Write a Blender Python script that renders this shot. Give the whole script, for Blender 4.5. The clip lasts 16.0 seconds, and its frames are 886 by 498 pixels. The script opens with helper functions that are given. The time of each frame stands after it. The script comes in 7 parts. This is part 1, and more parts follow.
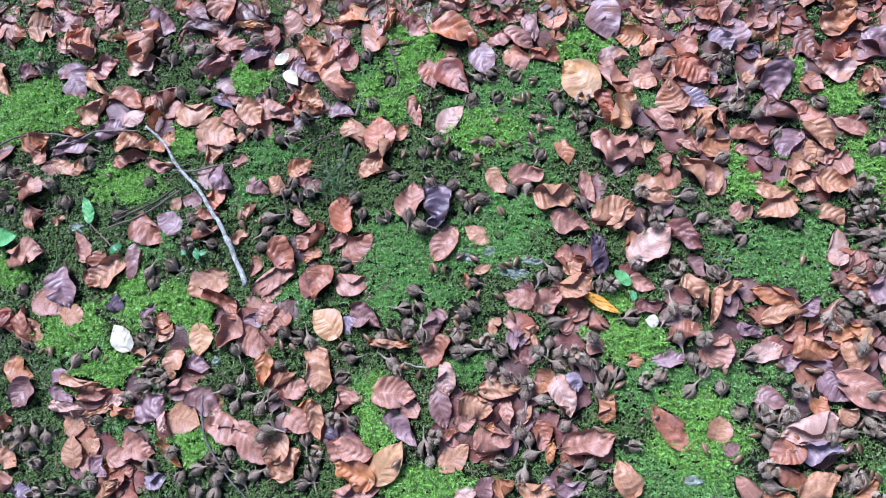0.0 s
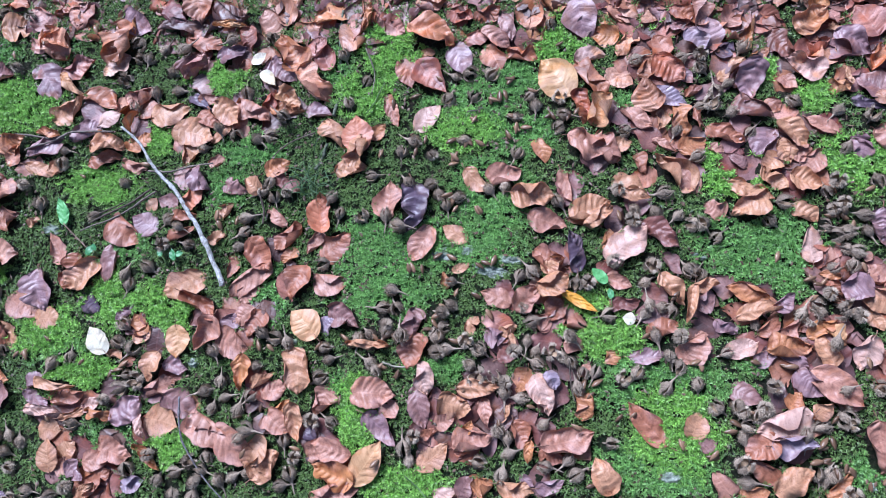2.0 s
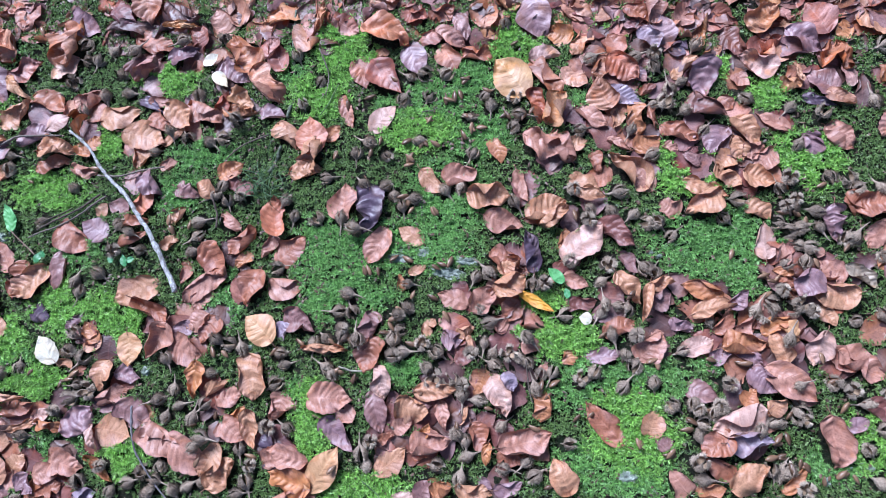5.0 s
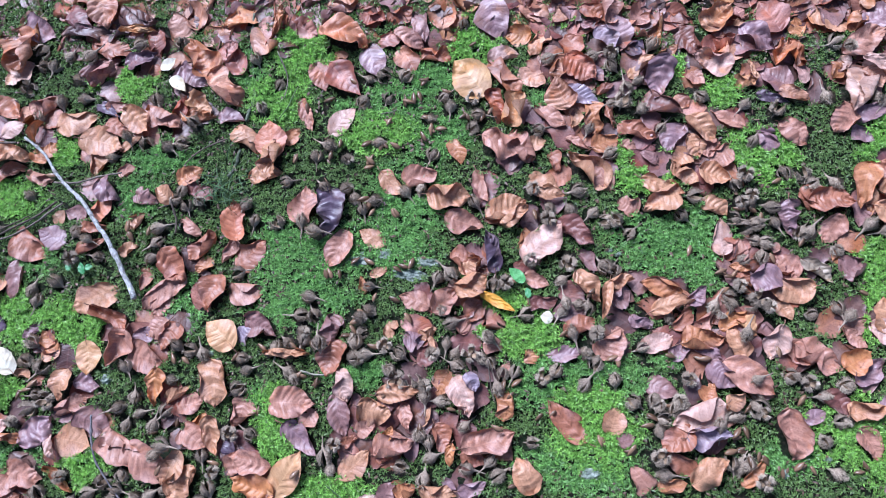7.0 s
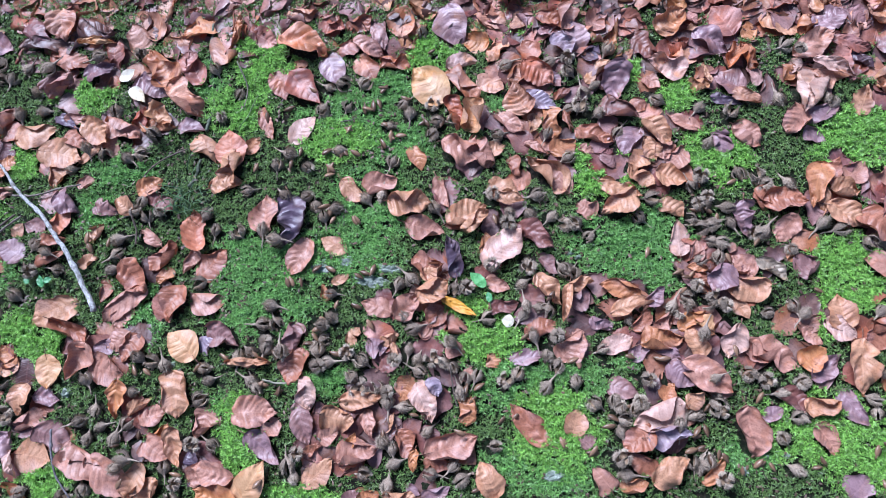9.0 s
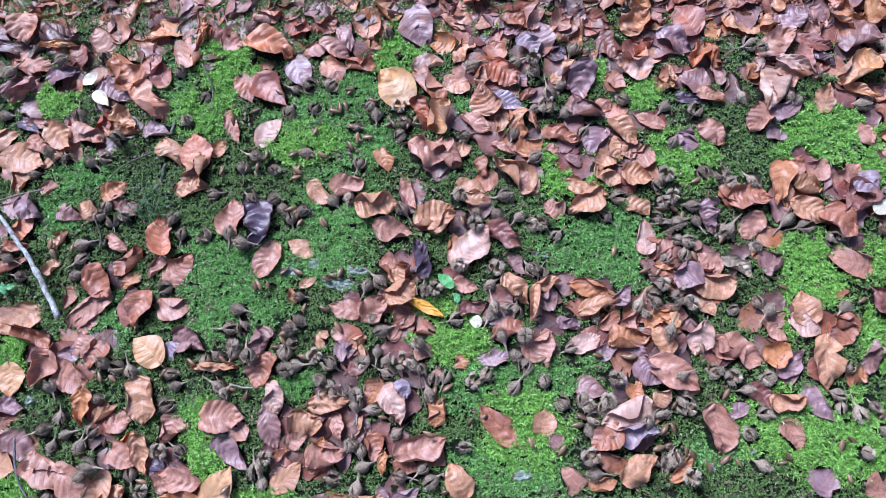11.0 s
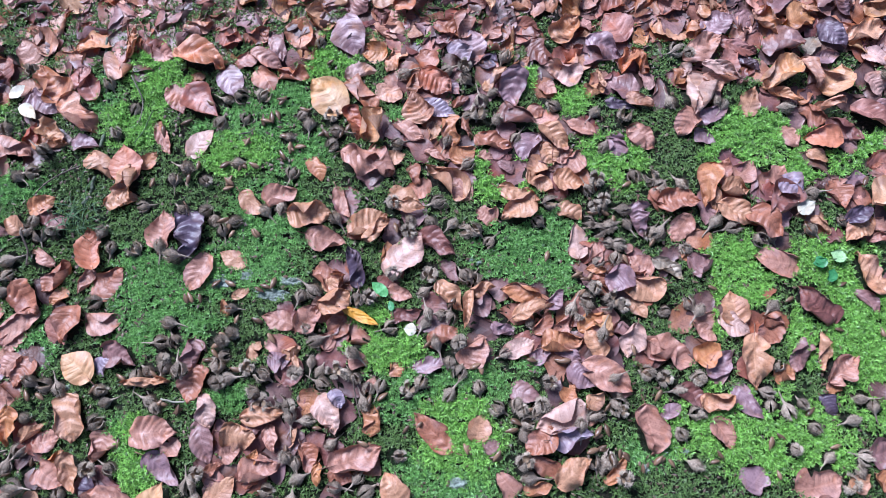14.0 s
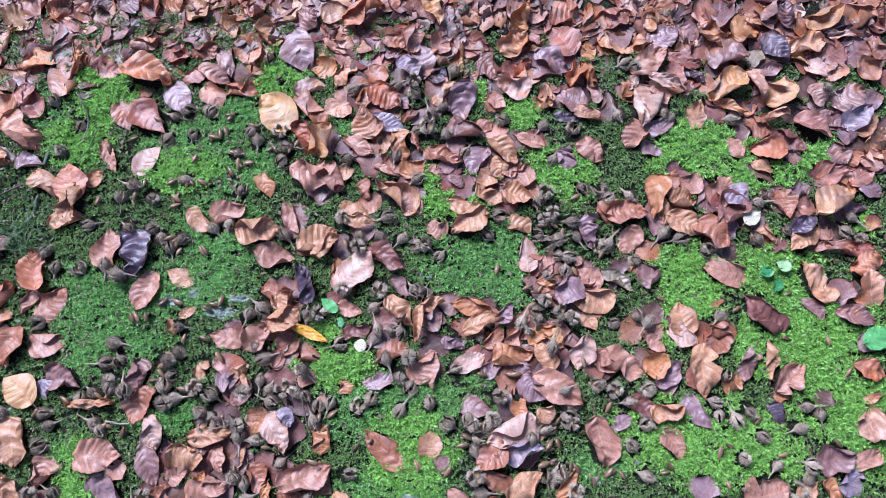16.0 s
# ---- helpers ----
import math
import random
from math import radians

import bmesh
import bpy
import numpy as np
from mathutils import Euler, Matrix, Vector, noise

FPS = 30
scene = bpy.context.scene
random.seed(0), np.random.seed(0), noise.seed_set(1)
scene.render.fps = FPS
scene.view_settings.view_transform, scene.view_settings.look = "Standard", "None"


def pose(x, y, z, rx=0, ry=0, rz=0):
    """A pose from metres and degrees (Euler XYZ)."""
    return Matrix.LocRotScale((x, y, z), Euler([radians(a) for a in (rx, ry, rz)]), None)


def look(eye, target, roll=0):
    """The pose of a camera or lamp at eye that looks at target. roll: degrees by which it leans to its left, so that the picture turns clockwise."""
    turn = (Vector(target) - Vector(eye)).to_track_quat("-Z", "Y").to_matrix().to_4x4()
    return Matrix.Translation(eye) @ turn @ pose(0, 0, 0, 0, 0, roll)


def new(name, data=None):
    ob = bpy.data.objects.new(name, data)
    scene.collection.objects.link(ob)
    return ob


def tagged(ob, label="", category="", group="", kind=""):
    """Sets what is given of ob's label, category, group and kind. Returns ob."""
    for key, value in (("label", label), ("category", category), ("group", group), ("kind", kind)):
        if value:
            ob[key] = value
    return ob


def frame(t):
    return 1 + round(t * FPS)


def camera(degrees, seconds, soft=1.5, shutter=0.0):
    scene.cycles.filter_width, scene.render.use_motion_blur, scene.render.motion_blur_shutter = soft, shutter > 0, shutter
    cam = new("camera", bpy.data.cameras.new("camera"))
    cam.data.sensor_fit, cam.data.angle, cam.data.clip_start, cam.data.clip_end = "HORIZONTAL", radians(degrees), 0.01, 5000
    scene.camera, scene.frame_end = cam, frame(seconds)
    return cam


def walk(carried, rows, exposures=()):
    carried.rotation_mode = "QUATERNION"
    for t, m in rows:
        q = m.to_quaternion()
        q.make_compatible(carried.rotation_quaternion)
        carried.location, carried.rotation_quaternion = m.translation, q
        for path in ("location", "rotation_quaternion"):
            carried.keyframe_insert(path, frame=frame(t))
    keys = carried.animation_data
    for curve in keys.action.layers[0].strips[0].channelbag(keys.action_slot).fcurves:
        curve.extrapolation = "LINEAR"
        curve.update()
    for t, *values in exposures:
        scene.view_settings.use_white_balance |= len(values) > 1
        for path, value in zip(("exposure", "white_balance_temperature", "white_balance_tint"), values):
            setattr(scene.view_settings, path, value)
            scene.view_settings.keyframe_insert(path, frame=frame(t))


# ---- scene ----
# A mossy patch of woodland ground strewn with fallen beech leaves, husks and nuts.
cam = camera(64.0, 16.0, soft=0.6)
PATH = [
    (0, 0.1663, -0.1965, 0.9610, 11.440, 7.922, 4.420),
    (0.5, 0.1689, -0.1969, 0.9607, 11.476, 7.712, 4.289),
    (1, 0.1716, -0.1973, 0.9598, 11.466, 7.472, 4.130),
    (1.5, 0.1753, -0.1998, 0.9580, 11.593, 7.255, 4.025),
    (2, 0.1796, -0.1995, 0.9576, 11.568, 7.003, 3.890),
    (2.5, 0.1838, -0.2002, 0.9564, 11.606, 6.771, 3.750),
    (3, 0.1867, -0.1980, 0.9561, 11.541, 6.464, 3.570),
    (3.5, 0.1919, -0.1983, 0.9522, 11.536, 6.257, 3.418),
    (4, 0.1968, -0.1954, 0.9499, 11.422, 6.013, 3.215),
    (6.5, 0.2302, -0.1911, 0.9438, 11.261, 4.579, 1.797),
    (7, 0.2370, -0.1917, 0.9446, 11.373, 4.247, 1.444),
    (7.5, 0.2440, -0.1930, 0.9447, 11.557, 3.991, 1.080),
    (8, 0.2512, -0.1952, 0.9450, 11.768, 3.709, 0.772),
    (8.5, 0.2601, -0.1971, 0.9458, 11.944, 3.452, 0.461),
    (9, 0.2689, -0.1969, 0.9455, 12.047, 3.236, 0.149),
    (11.5, 0.2988, -0.1965, 0.9423, 12.085, 1.960, -1.057),
    (12, 0.3067, -0.1968, 0.9414, 12.098, 1.726, -1.371),
    (12.5, 0.3148, -0.2001, 0.9405, 12.237, 1.422, -1.641),
    (13, 0.3225, -0.2007, 0.9415, 12.267, 1.103, -1.886),
    (13.5, 0.3317, -0.2044, 0.9410, 12.619, 0.808, -2.130),
    (14, 0.3471, -0.2015, 0.9407, 12.889, 0.440, -2.360),
    (14.5, 0.3631, -0.1952, 0.9404, 13.197, 0.028, -2.692),
    (15, 0.3708, -0.1939, 0.9395, 13.451, -0.408, -2.986),
    (15.5, 0.3790, -0.1970, 0.9391, 13.595, -0.749, -3.293),
    (16, 0.3874, -0.1973, 0.9401, 13.722, -0.980, -3.495),
]
walk(cam, [(t, pose(*row)) for t, *row in PATH], [(0.0, 1.09, 5060, 17), (16.0, 1.09, 5060, 17)])

# ---- light: a bright overcast sky over the clearing ----
SUN_UP, SUN_TURN = 46, -35
world = bpy.data.worlds.new("world")
scene.world = world
world.use_nodes = True
wn, wl = world.node_tree.nodes, world.node_tree.links
sky = wn.new("ShaderNodeTexSky")
sky.sky_type, sky.sun_disc = "NISHITA", False
sky.sun_elevation, sky.sun_rotation = radians(SUN_UP), radians(SUN_TURN)
grey = wn.new("ShaderNodeRGBToBW")
wl.new(sky.outputs[0], grey.inputs[0])
cloud = wn.new("ShaderNodeMix")
cloud.data_type = "RGBA"
cloud.inputs[0].default_value = 0.2
wl.new(sky.outputs[0], cloud.inputs[6])
wl.new(grey.outputs[0], cloud.inputs[7])
wl.new(cloud.outputs[2], wn["Background"].inputs[0])
wn["Background"].inputs[1].default_value = 0.05
sun = new("sun", bpy.data.lights.new("sun", "SUN"))
sun.data.energy, sun.data.angle, sun.data.color = 3.4, radians(28), (1.0, 0.965, 0.93)
sun.matrix_basis = look((math.sin(radians(SUN_TURN)) * 3, math.cos(radians(SUN_TURN)) * 3, 3 * math.tan(radians(SUN_UP))), (0, 0, 0))


# ---- materials ----
class Nodes:
    """A node material with a Principled shader."""

    def __init__(self, name, rough=0.6, spec=0.4):
        self.mat = bpy.data.materials.new(name)
        self.mat.use_nodes = True
        self.tree = self.mat.node_tree
        self.bsdf = self.tree.nodes["Principled BSDF"]
        self.bsdf.inputs["Roughness"].default_value = rough
        self.bsdf.inputs["Specular IOR Level"].default_value = spec

    def add(self, kind, **values):
        node = self.tree.nodes.new(kind)
        for key, value in values.items():
            if key == "operation":
                node.operation = value
            elif key == "data_type":
                node.data_type = value
            elif key == "blend_type":
                node.blend_type = value
        return node

    def link(self, a, b):
        self.tree.links.new(a, b)

    def math(self, op, a, b=None, clamp=False):
        node = self.add("ShaderNodeMath", operation=op)
        node.use_clamp = clamp
        for socket, value in zip(node.inputs, (a, b)):
            if value is None:
                continue
            if isinstance(value, (int, float)):
                socket.default_value = value
            else:
                self.link(value, socket)
        return node.outputs[0]

    def noise(self, scale, detail=3.0, rough=0.55, vector=None):
        node = self.add("ShaderNodeTexNoise")
        node.inputs["Scale"].default_value = scale
        node.inputs["Detail"].default_value = detail
        node.inputs["Roughness"].default_value = rough
        if vector is not None:
            self.link(vector, node.inputs["Vector"])
        return node.outputs["Fac"]

    def ramp(self, fac, low, high):
        node = self.add("ShaderNodeMapRange")
        self.link(fac, node.inputs[0])
        node.inputs[1].default_value, node.inputs[2].default_value = low, high
        return node.outputs[0]

    def mix(self, fac, a, b, blend="MIX"):
        node = self.add("ShaderNodeMix", data_type="RGBA", blend_type=blend)
        for socket, value in ((node.inputs[0], fac), (node.inputs[6], a), (node.inputs[7], b)):
            if isinstance(value, (int, float)):
                socket.default_value = value
            elif isinstance(value, tuple):
                socket.default_value = (*value[:3], 1)
            else:
                self.link(value, socket)
        return node.outputs[2]

    def bump(self, height, distance, strength=1.0):
        node = self.add("ShaderNodeBump")
        node.inputs["Strength"].default_value = strength
        node.inputs["Distance"].default_value = distance
        self.link(height, node.inputs["Height"])
        self.link(node.outputs[0], self.bsdf.inputs["Normal"])

    def colour(self, value):
        self.link(value, self.bsdf.inputs["Base Color"])


VEINS = 8  # pairs of side veins of a beech leaf


def scaled(c, k):
    return tuple(min(1.0, v * k) for v in c)


def leaf_material(name, base, blotch, rough, vein=1.0, hue=0.02):
    """A withered leaf: soft blotches, dark side veins along its rows, a paler midrib, a satin damp skin."""
    n = Nodes(name, rough, 0.5)
    uv = n.add("ShaderNodeUVMap").outputs[0]
    xyz = n.add("ShaderNodeSeparateXYZ")
    n.link(uv, xyz.inputs[0])
    s, v = xyz.outputs[0], n.math("SUBTRACT", xyz.outputs[1], 0.5)
    side = n.math("ABSOLUTE", v)
    info = n.add("ShaderNodeNewGeometry").outputs["Random Per Island"]
    place = n.add("ShaderNodeTexCoord").outputs["Object"]
    # Side veins: one pair for each pleat of the blade.
    saw = n.math("PINGPONG", n.math("MULTIPLY", s, VEINS), 0.5)
    rib = n.math("SUBTRACT", 1.0, n.ramp(saw, 0.0, 0.10), True)
    mid = n.math("SUBTRACT", 1.0, n.ramp(side, 0.006, 0.03), True)
    # Fine wrinkles run along the side veins; blotches, stains and painted sheen lie across them.
    grain = n.add("ShaderNodeCombineXYZ")
    n.link(n.math("MULTIPLY", s, 26), grain.inputs[0])
    n.link(n.math("MULTIPLY", v, 7), grain.inputs[1])
    n.link(n.math("MULTIPLY", info, 50), grain.inputs[2])
    wrinkle = n.noise(1.0, 2, 0.5, grain.outputs[0])
    big = n.ramp(n.noise(30, 2, 0.5, place), 0.40, 0.66)
    warm = n.ramp(n.noise(38, 2, 0.5, place), 0.48, 0.62)
    fine = n.noise(420, 3, 0.6, place)
    freckle = n.ramp(n.noise(700, 1, 0.5, place), 0.68, 0.76)
    tint = n.mix(info, scaled(base, 0.78), scaled(base, 1.25))
    tint = n.mix(n.math("MULTIPLY", warm, 0.8), tint, tuple(a * b for a, b in zip(base, (1.22, 0.86, 0.48))))
    c = n.mix(n.math("MULTIPLY", big, 0.7), tint, blotch)
    # Pale patches paint cream highlights into the leaf colour.
    pale = n.ramp(n.noise(33, 2, 0.5, place), 0.50, 0.64)
    c = n.mix(n.math("MULTIPLY", pale, 0.75), c, tuple(0.22 * a + 1.3 * b for a, b in zip((0.5, 0.38, 0.32), base)))
    # Mauve patches put the bluish sheen of the blade into its colour.
    mauve_sheen = n.ramp(n.noise(24, 3, 0.6, place), 0.52, 0.66)
    c = n.mix(n.math("MULTIPLY", mauve_sheen, 0.45), c, tuple(0.45 * a + 0.55 * b for a, b in zip(blotch, (0.17, 0.125, 0.165))))
    # The margin is drier and a shade darker.
    # Darker margin and wrinkle streaks put part of the blade's shading into colour.
    rim = n.ramp(side, 0.40, 0.5)
    c = n.mix(n.math("MULTIPLY", rim, 0.4), c, blotch)
    c = n.mix(n.math("MULTIPLY", n.ramp(wrinkle, 0.52, 0.3), 0.3), c, blotch)
    c = n.mix(n.ramp(fine, 0.15, 0.48), blotch, c)
    c = n.mix(n.math("MULTIPLY", rib, 0.12 * vein), c, scaled(blotch, 0.8))
    c = n.mix(n.math("MULTIPLY", mid, 0.4 * vein), c, scaled(base, 1.3))
    c = n.mix(n.math("MULTIPLY", freckle, 0.4), c, scaled(blotch, 0.45))
    shift = n.add("ShaderNodeHueSaturation")
    n.link(n.math("ADD", n.math("MULTIPLY", info, hue), 0.5 - hue / 2), shift.inputs["Hue"])
    n.link(c, shift.inputs["Color"])
    n.colour(shift.outputs[0])
    n.link(n.math("ADD", n.math("MULTIPLY", n.noise(60, 2, 0.5, place), 0.32), rough - 0.15), n.bsdf.inputs["Roughness"])
    net = n.noise(170, 3, 0.55, place)
    height = n.math("ADD", n.math("MULTIPLY", wrinkle, 0.6), n.math("MULTIPLY", fine, 0.4))
    height = n.math("ADD", height, n.math("MULTIPLY", net, 1.2))
    height = n.math("ADD", height, n.math("MULTIPLY", rib, -0.3))
    n.bump(height, 0.0009, 0.55)
    n.bsdf.inputs["Coat Weight"].default_value, n.bsdf.inputs["Coat Roughness"].default_value = 0.03, 0.35
    # A thin dry blade lets warm light through.
    glow = n.add("ShaderNodeBsdfTranslucent")
    n.link(n.mix(1.0, shift.outputs[0], (1.0, 0.62, 0.3), "MULTIPLY"), glow.inputs["Color"])
    both = n.add("ShaderNodeMixShader")
    both.inputs[0].default_value = 0.1
    n.link(n.bsdf.outputs[0], both.inputs[1])
    n.link(glow.outputs[0], both.inputs[2])
    n.link(both.outputs[0], n.mat.node_tree.nodes["Material Output"].inputs[0])
    return n.mat


TONES = {
    "t": ("tan", (0.480, 0.254, 0.142), (0.223, 0.092, 0.048), 0.48),
    "k": ("pinkish brown", (0.424, 0.213, 0.149), (0.207, 0.084, 0.060), 0.48),
    "w": ("pale pinkish tan", (0.524, 0.339, 0.271), (0.312, 0.161, 0.122), 0.48),
    "r": ("russet", (0.345, 0.137, 0.078), (0.145, 0.050, 0.030), 0.46),
    "q": ("dark reddish", (0.211, 0.083, 0.066), (0.096, 0.035, 0.030), 0.44),
    "o": ("orange-brown", (0.446, 0.194, 0.086), (0.195, 0.064, 0.030), 0.46),
    "u": ("bright orange", (0.472, 0.201, 0.074), (0.315, 0.117, 0.055), 0.48),
    "v": ("red-orange", (0.468, 0.180, 0.097), (0.322, 0.109, 0.059), 0.48),
    "d": ("dark brown", (0.133, 0.068, 0.056), (0.063, 0.030, 0.026), 0.44),
    "p": ("mauve-brown", (0.263, 0.138, 0.124), (0.131, 0.063, 0.058), 0.44),
    "m": ("purplish mauve", (0.278, 0.170, 0.181), (0.162, 0.085, 0.089), 0.42),
    # Sky sheen on wet blades is put into this tone's blue.
    "b": ("bluish mauve damp", (0.278, 0.218, 0.263), (0.179, 0.114, 0.131), 0.40),
    "s": ("blackish purple damp", (0.100, 0.068, 0.097), (0.058, 0.036, 0.048), 0.40),
    "y": ("golden tan", (0.530, 0.300, 0.145), (0.420, 0.210, 0.095), 0.5),
    "z": ("bright yellow", (0.650, 0.329, 0.037), (0.502, 0.211, 0.025), 0.48),
    "c": ("cream", (0.600, 0.560, 0.430), (0.480, 0.420, 0.300), 0.55),
    "g": ("olive grey", (0.375, 0.301, 0.219), (0.234, 0.174, 0.117), 0.5),
}
LEAF_MATERIAL = {k: leaf_material(n.replace(" ", "_") + "_leaf", base, blotch, rough) for k, (n, base, blotch, rough) in TONES.items()}


def plain(name, a, b, scale, rough=0.75, spec=0.3, bump=0.0005, vary=0.3):
    """Two-scale mottled surface between colours a and b, each object a little lighter or darker."""
    n = Nodes(name, rough, spec)
    place = n.add("ShaderNodeTexCoord").outputs["Object"]
    info = n.add("ShaderNodeObjectInfo").outputs["Random"]
    coarse, fine = n.noise(scale, 3, 0.6, place), n.noise(scale * 7, 3, 0.6, place)
    c = n.mix(n.ramp(coarse, 0.35, 0.65), a, b)
    c = n.mix(n.ramp(fine, 0.35, 0.8), c, scaled(a, 0.55))
    n.colour(n.mix(info, n.mix(vary, c, (0, 0, 0)), n.mix(vary * 0.5, c, scaled(b, 1.5))))
    n.bump(fine, bump)
    return n.mat


STALK = plain("leaf_stalk", (0.24, 0.12, 0.08), (0.36, 0.20, 0.13), 120)
HUSK = plain("husk_shell", (0.30, 0.23, 0.17), (0.52, 0.41, 0.31), 160, 0.75, 0.25, 0.0006, 0.3)
BRISTLE = plain("husk_bristle", (0.45, 0.35, 0.25), (0.72, 0.59, 0.45), 160, 0.6, 0.35, 0.0002, 0.3)
HUSK_INSIDE = plain("husk_lining", (0.26, 0.18, 0.11), (0.42, 0.30, 0.19), 160, 0.7, 0.3, 0.0003, 0.3)
NUT = plain("nut_shell", (0.17, 0.09, 0.05), (0.36, 0.22, 0.125), 90, 0.32, 0.5, 0.0002, 0.45)
STONE = plain("lichen_stone", (0.20, 0.26, 0.18), (0.60, 0.64, 0.56), 150, 0.85, 0.3, 0.002, 0.15)
GREEN_LEAF = {
    "fresh": plain("fresh_green_leaf", (0.12, 0.37, 0.10), (0.19, 0.47, 0.17), 60, 0.45, 0.4, 0.0003, 0.1),
    "pale": plain("pale_green_leaf", (0.36, 0.56, 0.24), (0.46, 0.66, 0.32), 60, 0.45, 0.4, 0.0003, 0.05),
    "deep": plain("deep_green_leaf", (0.055, 0.23, 0.07), (0.09, 0.30, 0.10), 60, 0.4, 0.45, 0.0003, 0.1),
}
GRASS = plain("grass_blade", (0.05, 0.11, 0.04), (0.12, 0.20, 0.08), 50, 0.6, 0.3, 0.0002, 0.3)
BARK = {
    "grey_stick": plain("pale_bark", (0.24, 0.22, 0.20), (0.82, 0.82, 0.80), 210, 0.7, 0.3, 0.001, 0.02),
    "thin_twig": plain("brown_bark", (0.14, 0.11, 0.085), (0.31, 0.26, 0.22), 220, 0.75, 0.3, 0.0006, 0.2),
    "dark_twig": plain("dark_bark", (0.09, 0.068, 0.05), (0.19, 0.145, 0.115), 220, 0.75, 0.3, 0.0006, 0.2),
    "mossy_twig": plain("mossy_bark", (0.08, 0.10, 0.06), (0.25, 0.27, 0.20), 200, 0.8, 0.2, 0.001, 0.1),
    "green_stem": plain("green_stem", (0.10, 0.19, 0.05), (0.22, 0.30, 0.12), 200, 0.6, 0.3, 0.0003, 0.1),
    "grey_twig": plain("grey_bark", (0.15, 0.13, 0.13), (0.30, 0.28, 0.29), 220, 0.7, 0.3, 0.0006, 0.1),
    "pale_twig": plain("pale_wood", (0.30, 0.28, 0.20), (0.45, 0.42, 0.32), 220, 0.7, 0.3, 0.0006, 0.1),
    "pink_stem": plain("pinkish_stem", (0.25, 0.16, 0.12), (0.38, 0.27, 0.20), 220, 0.7, 0.3, 0.0004, 0.1),
}


def moss_material(name, a, b):
    n = Nodes(name, 0.4, 0.5)
    place = n.add("ShaderNodeTexCoord").outputs["Object"]
    one = n.add("ShaderNodeNewGeometry").outputs["Random Per Island"]
    c = n.mix(n.ramp(n.noise(22, 3, 0.6, place), 0.35, 0.65), a, b)
    # Tufts and leaflets carry sparkle and dark gaps painted into their colour.
    c = n.mix(n.ramp(n.noise(170, 3, 0.6, place), 0.36, 0.64), scaled(a, 0.45), n.mix(0.5, c, scaled(b, 1.9)))
    n.colour(n.mix(one, n.mix(0.75, c, (0.006, 0.02, 0.004)), n.mix(0.7, c, scaled(b, 2.0))))
    # Thin leaflets let green light through.
    glow = n.add("ShaderNodeBsdfTranslucent")
    n.link(n.mix(0.5, c, scaled(b, 1.5)), glow.inputs["Color"])
    both = n.add("ShaderNodeMixShader")
    both.inputs[0].default_value = 0.3
    n.link(n.bsdf.outputs[0], both.inputs[1])
    n.link(glow.outputs[0], both.inputs[2])
    n.link(both.outputs[0], n.mat.node_tree.nodes["Material Output"].inputs[0])
    return n.mat


MOSS = {
    "b": moss_material("feather_moss", (0.145, 0.31, 0.05), (0.26, 0.47, 0.08)),
    "m": moss_material("cushion_moss", (0.105, 0.24, 0.056), (0.21, 0.40, 0.098)),
    "l": moss_material("low_moss", (0.082, 0.145, 0.038), (0.16, 0.25, 0.066)),
}

soil = Nodes("damp_soil", 0.85, 0.25)
where = soil.add("ShaderNodeTexCoord").outputs["Object"]
base = soil.mix(soil.ramp(soil.noise(14, 4, 0.6, where), 0.38, 0.62), (0.014, 0.012, 0.008), (0.012, 0.028, 0.007))
base = soil.mix(soil.ramp(soil.noise(260, 5, 0.7, where), 0.48, 0.7), base, (0.075, 0.058, 0.036))
soil.colour(base)
soil.bump(soil.noise(300, 5, 0.75, where), 0.008)


# ---- the ground: one sheet to the horizon, gently uneven where it is near ----
WAVES = [(random.uniform(9, 42), random.uniform(0, 2 * math.pi), random.uniform(0, 2 * math.pi)) for _ in range(14)]


def rise(x, y):
    """Height of the ground at a place, for numbers or arrays."""
    return sum(0.03 / k * np.sin(k * (x * math.cos(a) + y * math.sin(a)) + p) for k, a, p in WAVES) * 0.75


def line(lo, hi, step, far):
    near = np.arange(lo, hi, step)
    return np.r_[lo - np.geomspace(far, 0.05, 14), near, hi + np.geomspace(0.05, far, 14)]


gx, gy = line(-0.95, 1.35, 0.007, 60), line(-0.65, 0.7, 0.007, 60)
px, py = np.meshgrid(gx, gy)
co = np.stack([px, py, rise(px, py)], -1).reshape(-1, 3)
w = len(gx)
a = (np.arange(len(gy) - 1)[:, None] * w + np.arange(w - 1)).ravel()
me = bpy.data.meshes.new("ground")
me.from_pydata(co.tolist(), [], np.stack([a, a + 1, a + w + 1, a + w], 1).tolist())
me.materials.append(soil.mat)
me.polygons.foreach_set("use_smooth", [True] * len(me.polygons))
tagged(new("ground", me), "damp dark woodland soil with low moss", "ground", kind="structure")

# ---- fallen leaves ----
ALONG, ACROSS = 48, 12


def half_width(u):
    """Outline of a beech leaf from stalk (0) to tip (1): oval, broadest below the middle, with a short point."""
    u = np.clip(u, 0.0, 1.0)
    return np.sin(np.pi * u ** 0.86) ** (0.66 + 0.5 * u ** 3) * (1 - 0.12 * u ** 6)


def wander(rng, a, b, ka, kb):
    """Smooth random field of about -1 to 1 over two coordinates."""
    out = 0
    for _ in range(5):
        out = out + np.sin(ka * rng.uniform(0.4, 1.6) * a + kb * rng.uniform(-1.4, 1.4) * b + rng.uniform(0, 6.3))
    return out / 2.6


